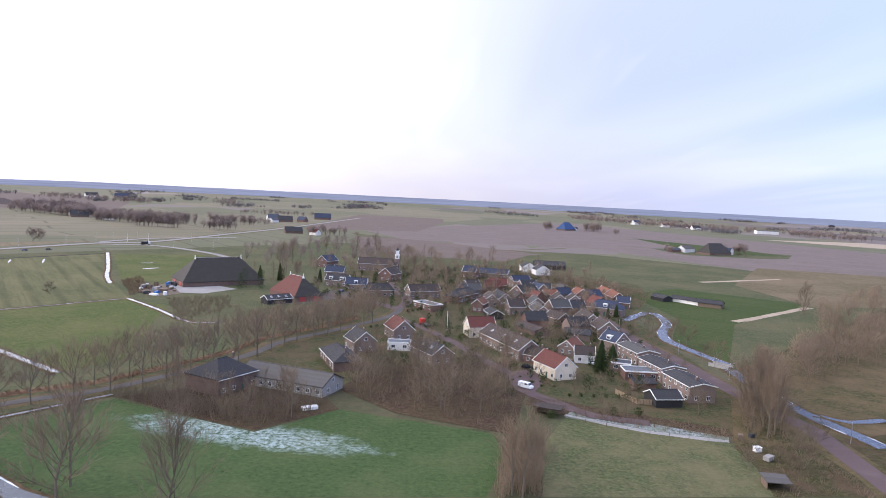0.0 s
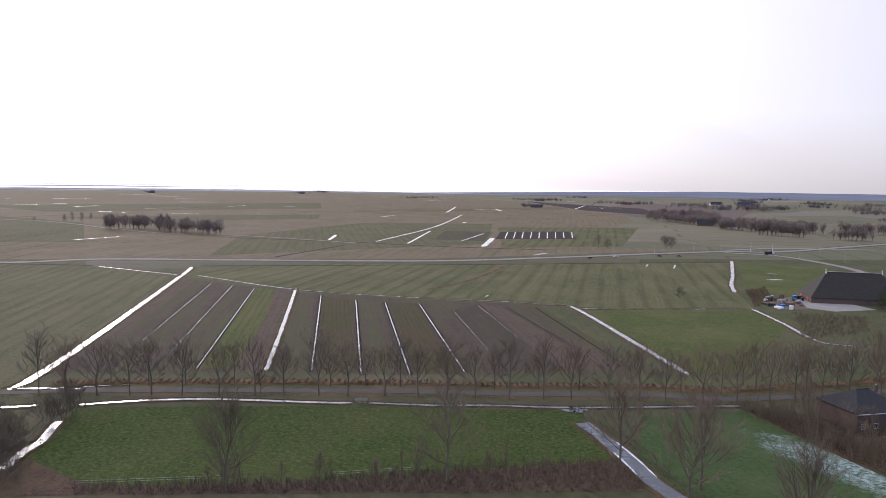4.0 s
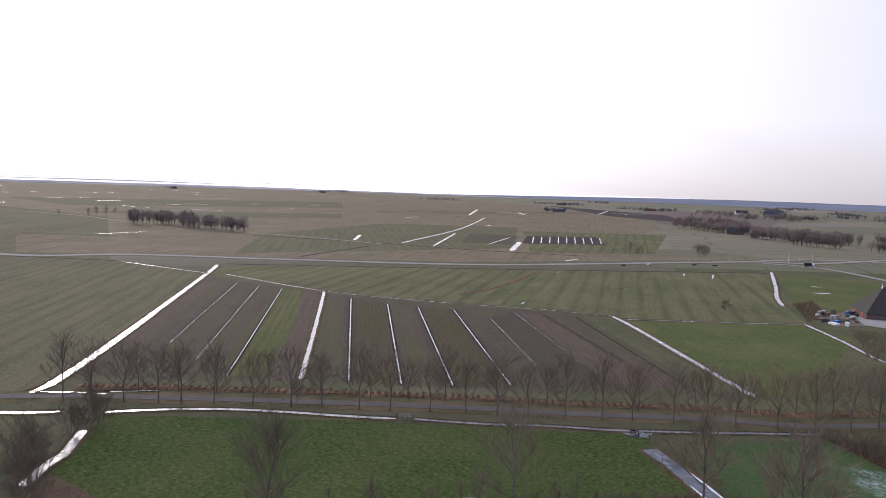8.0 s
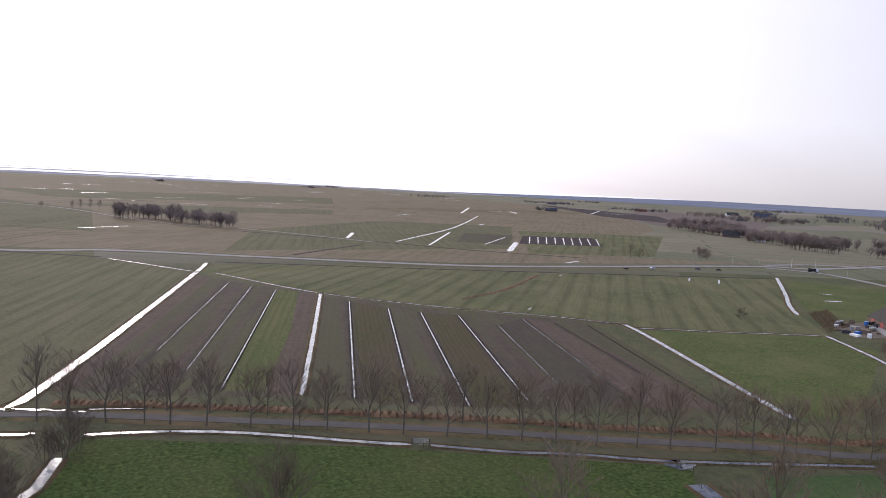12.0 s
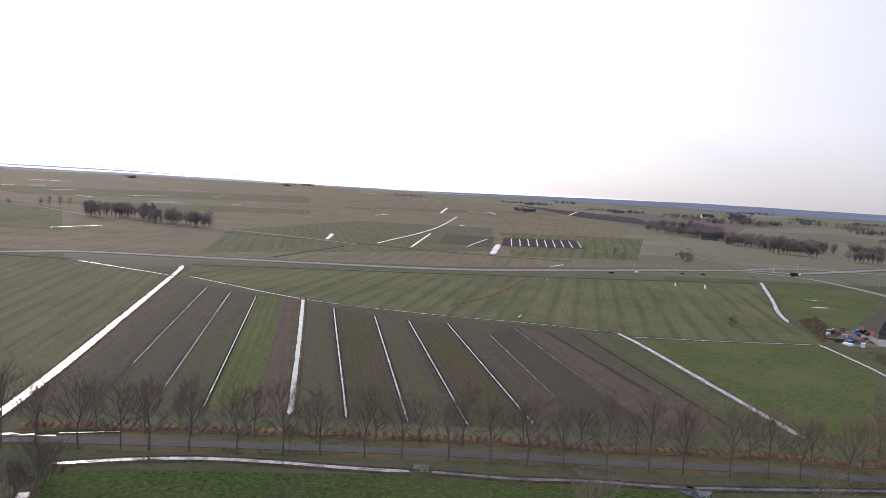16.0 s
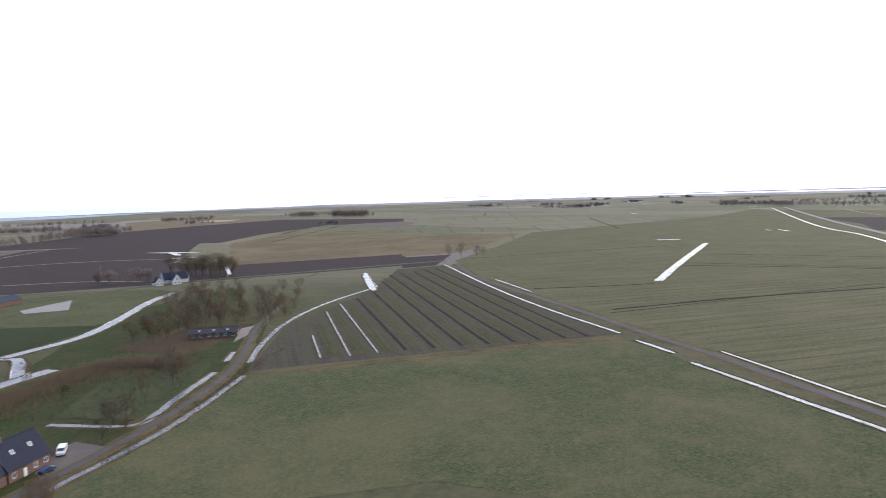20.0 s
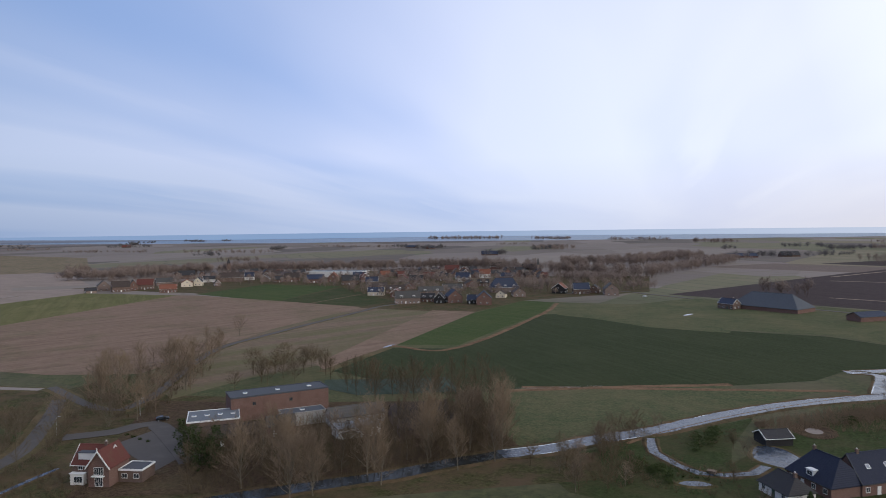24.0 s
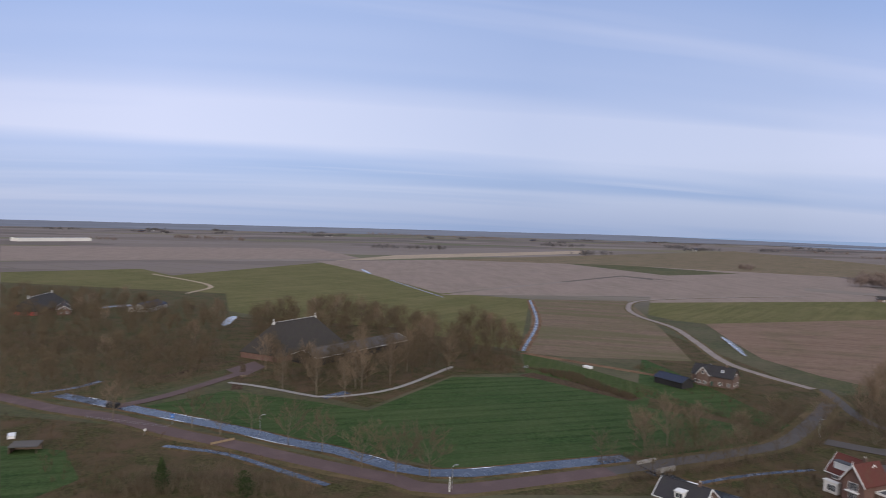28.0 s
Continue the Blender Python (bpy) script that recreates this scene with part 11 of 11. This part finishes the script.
def crate(x, y, turn, sx, sy, sz, paint, label, name="crate", category="crate"):
    ob = thing(name, pose(x, y, 0.1, 0, 0, turn), label, category)
    bm = boxes((-sx, sx, -sy, sy, 0, sz))
    bmesh.ops.bevel(bm, geom=bm.edges[:], offset=0.05, segments=1, affect="EDGES")
    part("body", bm, paint, ob)
    part("lid", boxes((-sx - 0.04, sx + 0.04, -sy - 0.04, sy + 0.04, sz, sz + 0.08)), paint, ob)
    return ob


def conifer(x, y, height, width, seed, label):
    """Evergreen: a trunk with whorls of drooping, needle-thick branches."""
    rng = random.Random(seed)
    ob = thing("conifer", pose(x, y, 0), label, "tree")
    v_, f_ = [], []
    tube(v_, f_, (0, 0, -0.1), (0, 0, height), 0.22, 0.05, 6)
    part("trunk", mesh_of("trunk", v_, f_), "bark", ob)
    v_, f_ = [], []
    for i in range(420):
        z = height * (0.06 + 0.92 * (i / 420))
        r = width * (1 - z / height) ** 0.75 * rng.uniform(0.55, 1.1) + 0.2
        t = i * 2.4 + rng.random()
        a = Vector((math.cos(t) * r * 0.25, math.sin(t) * r * 0.25, z + 0.2))
        b = Vector((math.cos(t) * r, math.sin(t) * r, z - 0.12 * r + rng.uniform(-0.2, 0.3)))
        tube(v_, f_, a, b, 0.34, 0.07, 4)
    part("crown", mesh_of("crown", v_, f_), "evergreen", ob)
    return ob


walling("fence_wood", (0.25, 0.18, 0.11), (0.36, 0.27, 0.17), (0.1, 0.07, 0.05), 0.3, 0.2)

car(30.2, 220.7, -39, "car_white", "white delivery van parked on the brick lane", True)
car(-71.5, 393.2, 52, "car_white", "white car parked on the farm forecourt")
car(-75.4, 396.4, 59, "car_dark", "dark car parked on the farm forecourt")
car(-58.6, 416.6, 71, "car_blue", "dark blue car parked at the village street")
car(34.0, 247.3, -12, "car_dark", "dark car parked beside the long house")
car(-76.0, -161.5, 113, "car_white", "white car parked beside the white cottage")
car(-111.0, -184.0, 60, "car_white", "white van parked on the gravel yard", True)
car(-103.5, -173.5, -150, "car_blue", "dark blue car on the gravel yard")
car(-365.1, 490.6, 83, "car_dark", "dark car on the highway")
car(-357.3, 517.4, 65, "car_white", "white car on the highway")
car(-338.8, 557.5, 54, "car_blue", "blue car on the highway")
car(-327.6, 572.1, 46, "car_dark", "dark car near the highway crossing")
car(118.8, -192.1, -133, "car_dark", "dark car at the works gate")
car(59.9, 259.3, -88, "car_white", "white car parked between gardens")
car(-52.7, -648.5, 173, "car_white", "white car parked in the next village")
truck(-5.4, 319.1, 118, "truck_red", "red lorry cab with an empty dark flatbed")
truck(-285.8, 663.2, 46, "car_white", "white lorry waiting at the highway crossing", "car_dark", True)
post("street_lamp", -348.5, 565.5, 9.0, 0.12, "grey_metal", "tall grey street lamp at the highway crossing", "street lamp", 1.4, 275, "lamps at the crossing")
post("street_lamp", -342.3, 625.5, 9.0, 0.12, "grey_metal", "tall grey street lamp at the highway crossing", "street lamp", 1.4, 345, "lamps at the crossing")
post("street_lamp", -336.4, 668.0, 9.0, 0.12, "grey_metal", "tall grey street lamp at the highway crossing", "street lamp", 1.4, 321, "lamps at the crossing")
post("street_lamp", -327.1, 683.6, 9.0, 0.12, "grey_metal", "tall grey street lamp at the highway crossing", "street lamp", 1.4, 314, "lamps at the crossing")
post("street_lamp", -307.6, 694.2, 9.0, 0.12, "grey_metal", "tall grey street lamp at the highway crossing", "street lamp", 1.4, 105, "lamps at the crossing")
post("street_lamp", -294.9, 693.9, 9.0, 0.12, "grey_metal", "tall grey street lamp at the highway crossing", "street lamp", 1.4, 236, "lamps at the crossing")
post("street_lamp", -253.0, 649.0, 9.0, 0.12, "grey_metal", "tall grey street lamp at the highway crossing", "street lamp", 1.4, 175, "lamps at the crossing")
post("street_lamp", -247.5, 762.1, 9.0, 0.12, "grey_metal", "tall grey street lamp at the highway crossing", "street lamp", 1.4, 339, "lamps at the crossing")
post("street_lamp", -216.3, 650.9, 9.0, 0.12, "grey_metal", "tall grey street lamp at the highway crossing", "street lamp", 1.4, 329, "lamps at the crossing")
post("street_lamp", -361.2, 517.4, 9.0, 0.12, "grey_metal", "tall grey street lamp at the highway crossing", "street lamp", 1.4, 20, "lamps at the crossing")
post("street_lamp", -266.2, 731.2, 9.0, 0.12, "grey_metal", "tall grey street lamp at the highway crossing", "street lamp", 1.4, 30, "lamps at the crossing")
post("mast", -313.4, 684.5, 9, 0.16, "white_paint", "white signal mast at the crossing", "mast")
post("mast", -293.0, 686.8, 9, 0.16, "white_paint", "white signal mast at the crossing", "mast")
post("mast", 4.9, 312.1, 9, 0.16, "white_paint", "white flagpole in a garden", "mast")
post("mast", 118.0, -37.5, 4, 0.16, "white_paint", "white marker post beside the road", "mast")
post("mast", 95.5, 582.8, 6, 0.16, "white_paint", "white pole behind the houses", "mast")
post("street_lamp", 114.3, 182.1, 6.0, 0.09, "grey_metal", "slim grey street lamp beside the road", "street lamp", 0.8, 205, "village street lamps")
post("street_lamp", 102.3, 284.4, 6.0, 0.09, "grey_metal", "slim grey street lamp beside the road", "street lamp", 0.8, 240, "village street lamps")
post("street_lamp", 87.9, 326.3, 6.0, 0.09, "grey_metal", "slim grey street lamp beside the road", "street lamp", 0.8, 75, "village street lamps")
post("street_lamp", 107.8, 246.2, 6.0, 0.09, "grey_metal", "slim grey street lamp beside the road", "street lamp", 0.8, 330, "village street lamps")
post("street_lamp", 130.9, -195.6, 6.0, 0.09, "grey_metal", "slim grey street lamp beside the road", "street lamp", 0.8, 240, "village street lamps")
post("street_lamp", 141.7, -169.0, 6.0, 0.09, "grey_metal", "slim grey street lamp beside the road", "street lamp", 0.8, 190, "village street lamps")
post("street_lamp", 119.3, -38.5, 6.0, 0.09, "grey_metal", "slim grey street lamp beside the road", "street lamp", 0.8, 280, "village street lamps")
post("street_lamp", 172.9, 8.9, 6.0, 0.09, "grey_metal", "slim grey street lamp beside the road", "street lamp", 0.8, 260, "village street lamps")
sign(188.1, 36.3, -116, "blue road sign beside the iced ditch")
sign(177.1, 42.7, -116, "small white road sign at the verge", "white_paint", 0.7, 1.6)
fence(164.6, 22.8, 168.4, 16.2, 0.9, "low white wooden barrier at the bend")
fence(59.4, 219.9, 63.7, 209.0)
fence(63.7, 209.0, 73.0, 209.3)
fence(52.3, 390.9, 50.0, 338.0)
bridge(124.7, -98.8, -75, 7.0, 7.0, "small road bridge with pale concrete parapets")
bridge(112.5, 265.4, -47, 8, 4.0, "small bridge over the iced canal")
lean_shed(78.1, 149.9, -6, 5.0, 4.0, 1.8, "sheet_grey", "low garden shed with a mossy sheet roof")
lean_shed(167.2, 72.0, -93, 7.0, 4.0, 2.0, "sheet_grey", "low shed with pale roof sheets beside the road")
lean_shed(33.7, 194.9, -22, 7.5, 3.2, 2.2, "tile_brown", "open timber shed with a brown roof")
crate(-34.4, 188.4, 30, 2.2, 0.9, 0.8, "white_paint", "white upturned boat at the wood edge", "boat", "boat")
crate(84.1, 172.0, 10, 0.9, 0.7, 1.2, "white_paint", "white covered heap beside the garden", "covered_heap", "heap")
crate(84.3, 166.3, 40, 1.4, 0.8, 1.0, "concrete", "pale stacked garden junk", "junk_pile", "pile")
crate(83.6, 180.9, 70, 0.8, 0.6, 1.3, "timber_brown", "brown wooden garden box", "garden_box", "box")
crate(87.5, 182.8, 20, 0.7, 0.6, 1.0, "dark_metal", "dark metal garden bin", "garden_bin", "bin")
crate(181.5, 80.2, 15, 2.0, 0.9, 0.8, "white_paint", "white covered heap in a garden", "covered_heap", "heap")
crate(255.0, -141.3, 20, 2.2, 1.0, 0.9, "white_paint", "white upturned boat beside a field", "boat", "boat")
crate(212.1, 58.9, 60, 2.0, 1.3, 1.5, "timber_black", "black roadside shed at the drive", "roadside_shed", "shed")
crate(-154.0, 380.6, 176, 2.3, 1.0, 1.9, "timber_brown", "stack of brown timber in the cluttered farmyard")
crate(-169.2, 387.9, 166, 0.9, 0.7, 1.1, "white_paint", "white plastic farm crate in the cluttered farmyard")
crate(-155.6, 397.0, 146, 1.2, 1.0, 1.2, "grey_metal", "grey metal farm container in the cluttered farmyard")
crate(-159.7, 373.0, 40, 2.0, 0.6, 1.5, "dark_metal", "dark rusty farm machine part in the cluttered farmyard")
crate(-167.8, 405.0, 1, 1.1, 0.7, 2.0, "timber_brown", "stack of brown timber in the cluttered farmyard")
crate(-157.1, 401.0, 138, 2.2, 1.0, 0.9, "white_paint", "white plastic farm crate in the cluttered farmyard")
crate(-156.9, 405.8, 76, 0.8, 0.8, 1.9, "dark_metal", "dark rusty farm machine part in the cluttered farmyard")
crate(-167.5, 395.0, 154, 1.7, 1.0, 1.6, "timber_brown", "stack of brown timber in the cluttered farmyard")
crate(-170.6, 392.7, 123, 1.9, 0.7, 1.3, "timber_brown", "stack of brown timber in the cluttered farmyard")
crate(-170.4, 397.6, 91, 2.2, 0.6, 1.7, "grey_metal", "grey metal farm container in the cluttered farmyard")
crate(-161.3, 385.5, 115, 0.9, 0.7, 1.9, "grey_metal", "grey metal farm container in the cluttered farmyard")
crate(-161.3, 377.4, 118, 1.4, 0.8, 1.3, "timber_brown", "stack of brown timber in the cluttered farmyard")
crate(-162.1, 408.4, 94, 2.2, 0.6, 1.9, "sign_blue", "blue plastic farm drum in the cluttered farmyard")
crate(-170.4, 393.5, 92, 2.3, 0.8, 1.9, "concrete", "pale concrete block stack in the cluttered farmyard")
crate(-162.7, 397.8, 78, 1.1, 0.6, 0.8, "timber_brown", "stack of brown timber in the cluttered farmyard")
crate(-148.9, 371.2, 12, 0.9, 1.0, 1.9, "white_paint", "white plastic farm crate in the cluttered farmyard")
crate(-164.4, 376.9, 64, 1.5, 0.9, 0.7, "timber_brown", "stack of brown timber in the cluttered farmyard")
crate(-160.8, 412.9, 85, 2.1, 0.7, 1.6, "dark_metal", "dark rusty farm machine part in the cluttered farmyard")
crate(-150.0, 387.1, 105, 1.0, 0.9, 0.8, "timber_brown", "stack of brown timber in the cluttered farmyard")
crate(-157.5, 400.6, 158, 2.2, 1.2, 1.2, "dark_metal", "dark rusty farm machine part in the cluttered farmyard")
crate(-156.6, 380.2, 70, 1.3, 0.8, 0.8, "dark_metal", "dark rusty farm machine part in the cluttered farmyard")
crate(-154.4, 369.6, 160, 2.3, 1.1, 0.9, "white_paint", "white plastic farm crate in the cluttered farmyard")
crate(-160.1, 388.9, 128, 1.4, 1.1, 1.7, "concrete", "pale concrete block stack in the cluttered farmyard")
crate(-154.0, 384.1, 78, 1.4, 1.0, 1.0, "timber_brown", "stack of brown timber in the cluttered farmyard")
crate(-156.0, 378.6, 75, 2.3, 0.8, 0.9, "sign_blue", "blue plastic farm drum in the cluttered farmyard")
crate(-154.3, 393.0, 64, 1.3, 0.8, 1.0, "timber_brown", "stack of brown timber in the cluttered farmyard")

turret = thing("church_turret", pose(-33.7, 540.9, 0, 0, 0, -5), "white wooden bell turret with a small dark spire", "turret")
part("tower", boxes((-2.2, 2.2, -2.2, 2.2, -0.1, 10.5)), "brick_pale", turret)
lantern = part("lantern", boxes((-1.5, 1.5, -1.5, 1.5, 10.5, 13.6), (-1.9, 1.9, -1.9, 1.9, 13.6, 13.9), (-1.1, 1.1, -1.1, 1.1, 13.9, 16.6), (-1.5, 1.5, -1.5, 1.5, 16.6, 16.9)), "white_paint", turret)
for s in (-1, 1):
    part("sound_hole", boxes((-0.5, 0.5, s * 1.5 - 0.04, s * 1.5 + 0.04, 11.2, 13.0)), "dark_metal", lantern)
    part("sound_hole", boxes((s * 1.5 - 0.04, s * 1.5 + 0.04, -0.5, 0.5, 11.2, 13.0)), "dark_metal", lantern)
v_, f_ = [], []
tube(v_, f_, (0, 0, 16.9), (0, 0, 19.6), 1.3, 0.05, 8)
part("spire", mesh_of("spire", v_, f_), "tile_dark", turret)

nave_tower = thing("church_tower", pose(543.3, -893.7, 0, 0, 0, 35), "stout dark church tower with a pointed roof", "church tower")
part("tower", boxes((-2.6, 2.6, -2.6, 2.6, -0.1, 17)), "brick_dark", nave_tower)
v_, f_ = [], []
tube(v_, f_, (0, 0, 17), (0, 0, 25), 3.6, 0.1, 4)
part("spire", mesh_of("spire", v_, f_), "tile_dark", nave_tower)
steeple = thing("church_tower", pose(86.6, -955.0, 0, 0, 0, 20), "slender pale church tower of the next village", "church tower")
part("tower", boxes((-1.6, 1.6, -1.6, 1.6, -0.1, 13)), "brick_pale", steeple)
v_, f_ = [], []
tube(v_, f_, (0, 0, 13), (0, 0, 24), 2.0, 0.1, 4)
part("spire", mesh_of("spire", v_, f_), "tile_grey", steeple)

HAMLET = [(-95, 400), (-60, 520), (-20, 560), (60, 590), (100, 520), (125, 430), (98, 370), (95, 300), (92, 225), (50, 205), (28, 240), (-40, 240), (-20, 300), (-10, 350)]
wood([p for p in scatter(HAMLET, 11.0, 901) if free(*p, -2.0)], ["round", "mid"], 0.30, 0.62, "thicket_twigs", "bare garden trees between the houses of the hamlet", 901)
leafy("shrub", [p for p in scatter(HAMLET, 12.0, 902) if free(*p, -2.0)], 2.4, 1.5, 110, 0.32, "hedge_green", "dark evergreen shrubs in the gardens of the hamlet", "shrub", 902)
leafy("shrub", [p for p in scatter(HAMLET, 17.0, 903) if free(*p, -2.2)], 4.5, 1.2, 200, 0.34, "evergreen", "dark evergreens in the gardens of the hamlet", "shrub", 903)
bush_mass("thicket", [p for p in scatter(HAMLET, 7.0, 904) if free(*p, -1.5)], 1.5, 1.3, 6, "thicket_twigs", "bare garden hedges and shrubs of the hamlet", "thicket", 904)
conifer(60.7, 246.8, 12, 3.4, 1062, "dark evergreen conifer between garden fences")
conifer(66.8, 254.6, 9, 3.0, 1082, "dark evergreen conifer between garden fences")
conifer(-113.6, 433.1, 12, 2.6, 460, "ivy-dark evergreen beside the farm")
conifer(-105.2, 451.0, 12, 2.4, 495, "ivy-dark evergreen beside the farm")
conifer(-79.4, 455.3, 9, 2.0, 566, "dark evergreen beside the street")
conifer(-81.5, -163.6, 3.5, 1.4, 785, "small dark garden conifer")
conifer(134.7, 31.8, 7, 2.0, 285, "bright evergreen beside the road")
conifer(98.2, 372.4, 7, 1.6, 1090, "dark clipped evergreen at the canal")
conifer(91.9, 365.5, 6, 1.5, 1075, "dark clipped evergreen at the canal")
bush_mass("hedge", list(along([(23.9, 233.6), (29.9, 226.1)], 0.5, 0.3, 0.2, 3)) + list(along([(23.9, 233.6), (29.9, 226.1)], 0.5, -0.3, 0.2, 4)), 0.9, 0.7, 12, "hedge_green", "clipped dark green garden hedge", "hedge", 24, 0.3, 0.06)
bush_mass("hedge", list(along([(26.3, 238.6), (33.2, 229.5)], 0.5, 0.3, 0.2, 3)) + list(along([(26.3, 238.6), (33.2, 229.5)], 0.5, -0.3, 0.2, 4)), 0.9, 0.7, 12, "hedge_green", "clipped dark green garden hedge", "hedge", 24, 0.3, 0.06)
bush_mass("hedge", list(along([(30.6, 231.9), (36.3, 224.5)], 0.5, 0.3, 0.2, 3)) + list(along([(30.6, 231.9), (36.3, 224.5)], 0.5, -0.3, 0.2, 4)), 0.9, 0.7, 12, "hedge_green", "clipped dark green garden hedge", "hedge", 24, 0.3, 0.06)
bush_mass("hedge", list(along([(39.4, 214.6), (59.4, 214.9)], 0.5, 0.3, 0.2, 3)) + list(along([(39.4, 214.6), (59.4, 214.9)], 0.5, -0.3, 0.2, 4)), 1.6, 0.7, 12, "hedge_green", "clipped dark green garden hedge", "hedge", 32, 0.3, 0.06)
bush_mass("hedge", list(along([(-17.1, 351.5), (-4.4, 373.5)], 0.6, 0.3, 0.2, 3)) + list(along([(-17.1, 351.5), (-4.4, 373.5)], 0.6, -0.3, 0.2, 4)), 1.8, 0.7, 12, "hedge_green", "clipped dark green garden hedge", "hedge", 33, 0.3, 0.06)
bush_mass("hedge", list(along([(-68.5, -173.7), (-75.6, -177.2)], 0.5, 0.3, 0.2, 3)) + list(along([(-68.5, -173.7), (-75.6, -177.2)], 0.5, -0.3, 0.2, 4)), 1.2, 0.7, 12, "hedge_green", "clipped dark green garden hedge", "hedge", 27, 0.3, 0.06)
bush_mass("hedge", list(along([(-38.2, 301.2), (-21.9, 318.9)], 0.6, 0.3, 0.2, 3)) + list(along([(-38.2, 301.2), (-21.9, 318.9)], 0.6, -0.3, 0.2, 4)), 1.2, 0.7, 12, "hedge_green", "clipped dark green garden hedge", "hedge", 27, 0.3, 0.06)
bush_mass("hedge", list(along([(39.9, 301.7), (49.9, 271.2)], 0.6, 0.3, 0.2, 3)) + list(along([(39.9, 301.7), (49.9, 271.2)], 0.6, -0.3, 0.2, 4)), 1.6, 0.7, 12, "hedge_green", "clipped dark green garden hedge", "hedge", 31, 0.3, 0.06)
bush_mass("hedge", list(along([(122.4, -176.2), (107.1, -169.8)], 0.6, 0.3, 0.2, 3)) + list(along([(122.4, -176.2), (107.1, -169.8)], 0.6, -0.3, 0.2, 4)), 1.0, 0.7, 12, "hedge_green", "clipped dark green garden hedge", "hedge", 25, 0.3, 0.06)


def wire_fence(points, label):
    """Meadow fence: wooden posts with two strands of wire."""
    (x0, y0), (x1, y1) = points
    d = math.hypot(x1 - x0, y1 - y0)
    ob = thing("wire_fence", pose(x0, y0, 0, 0, 0, math.degrees(math.atan2(y1 - y0, x1 - x0))), label, "fence")
    k = max(2, int(d / 5))
    for i in range(k + 1):
        v_, f_ = [], []
        tube(v_, f_, (d * i / k, 0, -0.1), (d * i / k, 0, 1.2), 0.09, 0.07, 5)
        part("post", mesh_of("post", v_, f_), "timber_brown", ob)
    for z in (0.6, 1.05):
        v_, f_ = [], []
        tube(v_, f_, (0, 0, z), (d, 0, z), 0.02, 0.02)
        part("wire", mesh_of("wire", v_, f_), "grey_metal", ob)
    return ob


def gate(x, y, turn, label):
    """Five-barred field gate between two posts."""
    ob = thing("field_gate", pose(x, y, 0, 0, 0, turn), label, "gate")
    for px_ in (-2.0, 2.0):
        part("post", boxes((px_ - 0.11, px_ + 0.11, -0.11, 0.11, -0.1, 1.4)), "timber_brown", ob)
    for z in (0.25, 0.5, 0.75, 1.0, 1.2):
        part("bar", boxes((-1.9, 1.9, -0.03, 0.03, z, z + 0.08)), "grey_metal", ob)
    return ob


wire_fence(((-155.0, 34.7), (-138.2, 59.4)), "weathered wooden post and wire fence along a meadow")
wire_fence(((-126.1, 76.3), (-114.7, 95.2)), "weathered wooden post and wire fence along a meadow")
wire_fence(((-110.2, 145.1), (-91.8, 131.7)), "weathered wooden post and wire fence along a meadow")
wire_fence(((37.9, 191.0), (59.1, 181.0)), "weathered wooden post and wire fence along a meadow")
wire_fence(((59.1, 181.0), (78.7, 176.5)), "weathered wooden post and wire fence along a meadow")
wire_fence(((-98.6, -159.5), (-119.1, -169.1)), "weathered wooden post and wire fence along a meadow")
wire_fence(((198.9, 64.6), (183.2, 36.5)), "weathered wooden post and wire fence along a meadow")
wire_fence(((5.2, -262.9), (-29.0, -274.7)), "weathered wooden post and wire fence along a meadow")
wire_fence(((-162.0, 109.1), (-160.4, 111.2)), "weathered wooden post and wire fence along a meadow")
gate(-163.2, 110.9, 52, "grey metal field gate between wooden posts")
gate(-117.9, 152.1, 1, "grey metal field gate between wooden posts")
gate(-136.2, -285.0, -156, "grey metal field gate between wooden posts")
gate(258.6, -111.0, -62, "grey metal field gate between wooden posts")
crate(52.8, 262.4, 50, 1.1, 0.8, 0.7, "timber_brown", "brown wooden garden box beside a house", "garden_box", "box")
crate(66.9, 225.8, 100, 1.1, 0.8, 0.7, "timber_brown", "brown wooden garden box beside a house", "garden_box", "box")
crate(47.8, 303.5, 60, 1.1, 0.8, 0.7, "timber_brown", "brown wooden garden box beside a house", "garden_box", "box")
crate(-82.1, -169.3, 60, 1.1, 0.8, 0.7, "timber_brown", "brown wooden garden box beside a house", "garden_box", "box")
crate(-86.5, -164.2, 125, 1.1, 0.8, 0.7, "timber_brown", "brown wooden garden box beside a house", "garden_box", "box")
crate(-61.6, -181.7, 160, 1.1, 0.8, 0.7, "timber_brown", "brown wooden garden box beside a house", "garden_box", "box")
crate(98.1, -148.3, 90, 1.1, 0.8, 0.7, "timber_brown", "brown wooden garden box beside a house", "garden_box", "box")
crate(84.7, -173.2, 60, 1.1, 0.8, 0.7, "timber_brown", "brown wooden garden box beside a house", "garden_box", "box")
crate(255.2, 17.2, 130, 1.1, 0.8, 0.7, "timber_brown", "brown wooden garden box beside a house", "garden_box", "box")
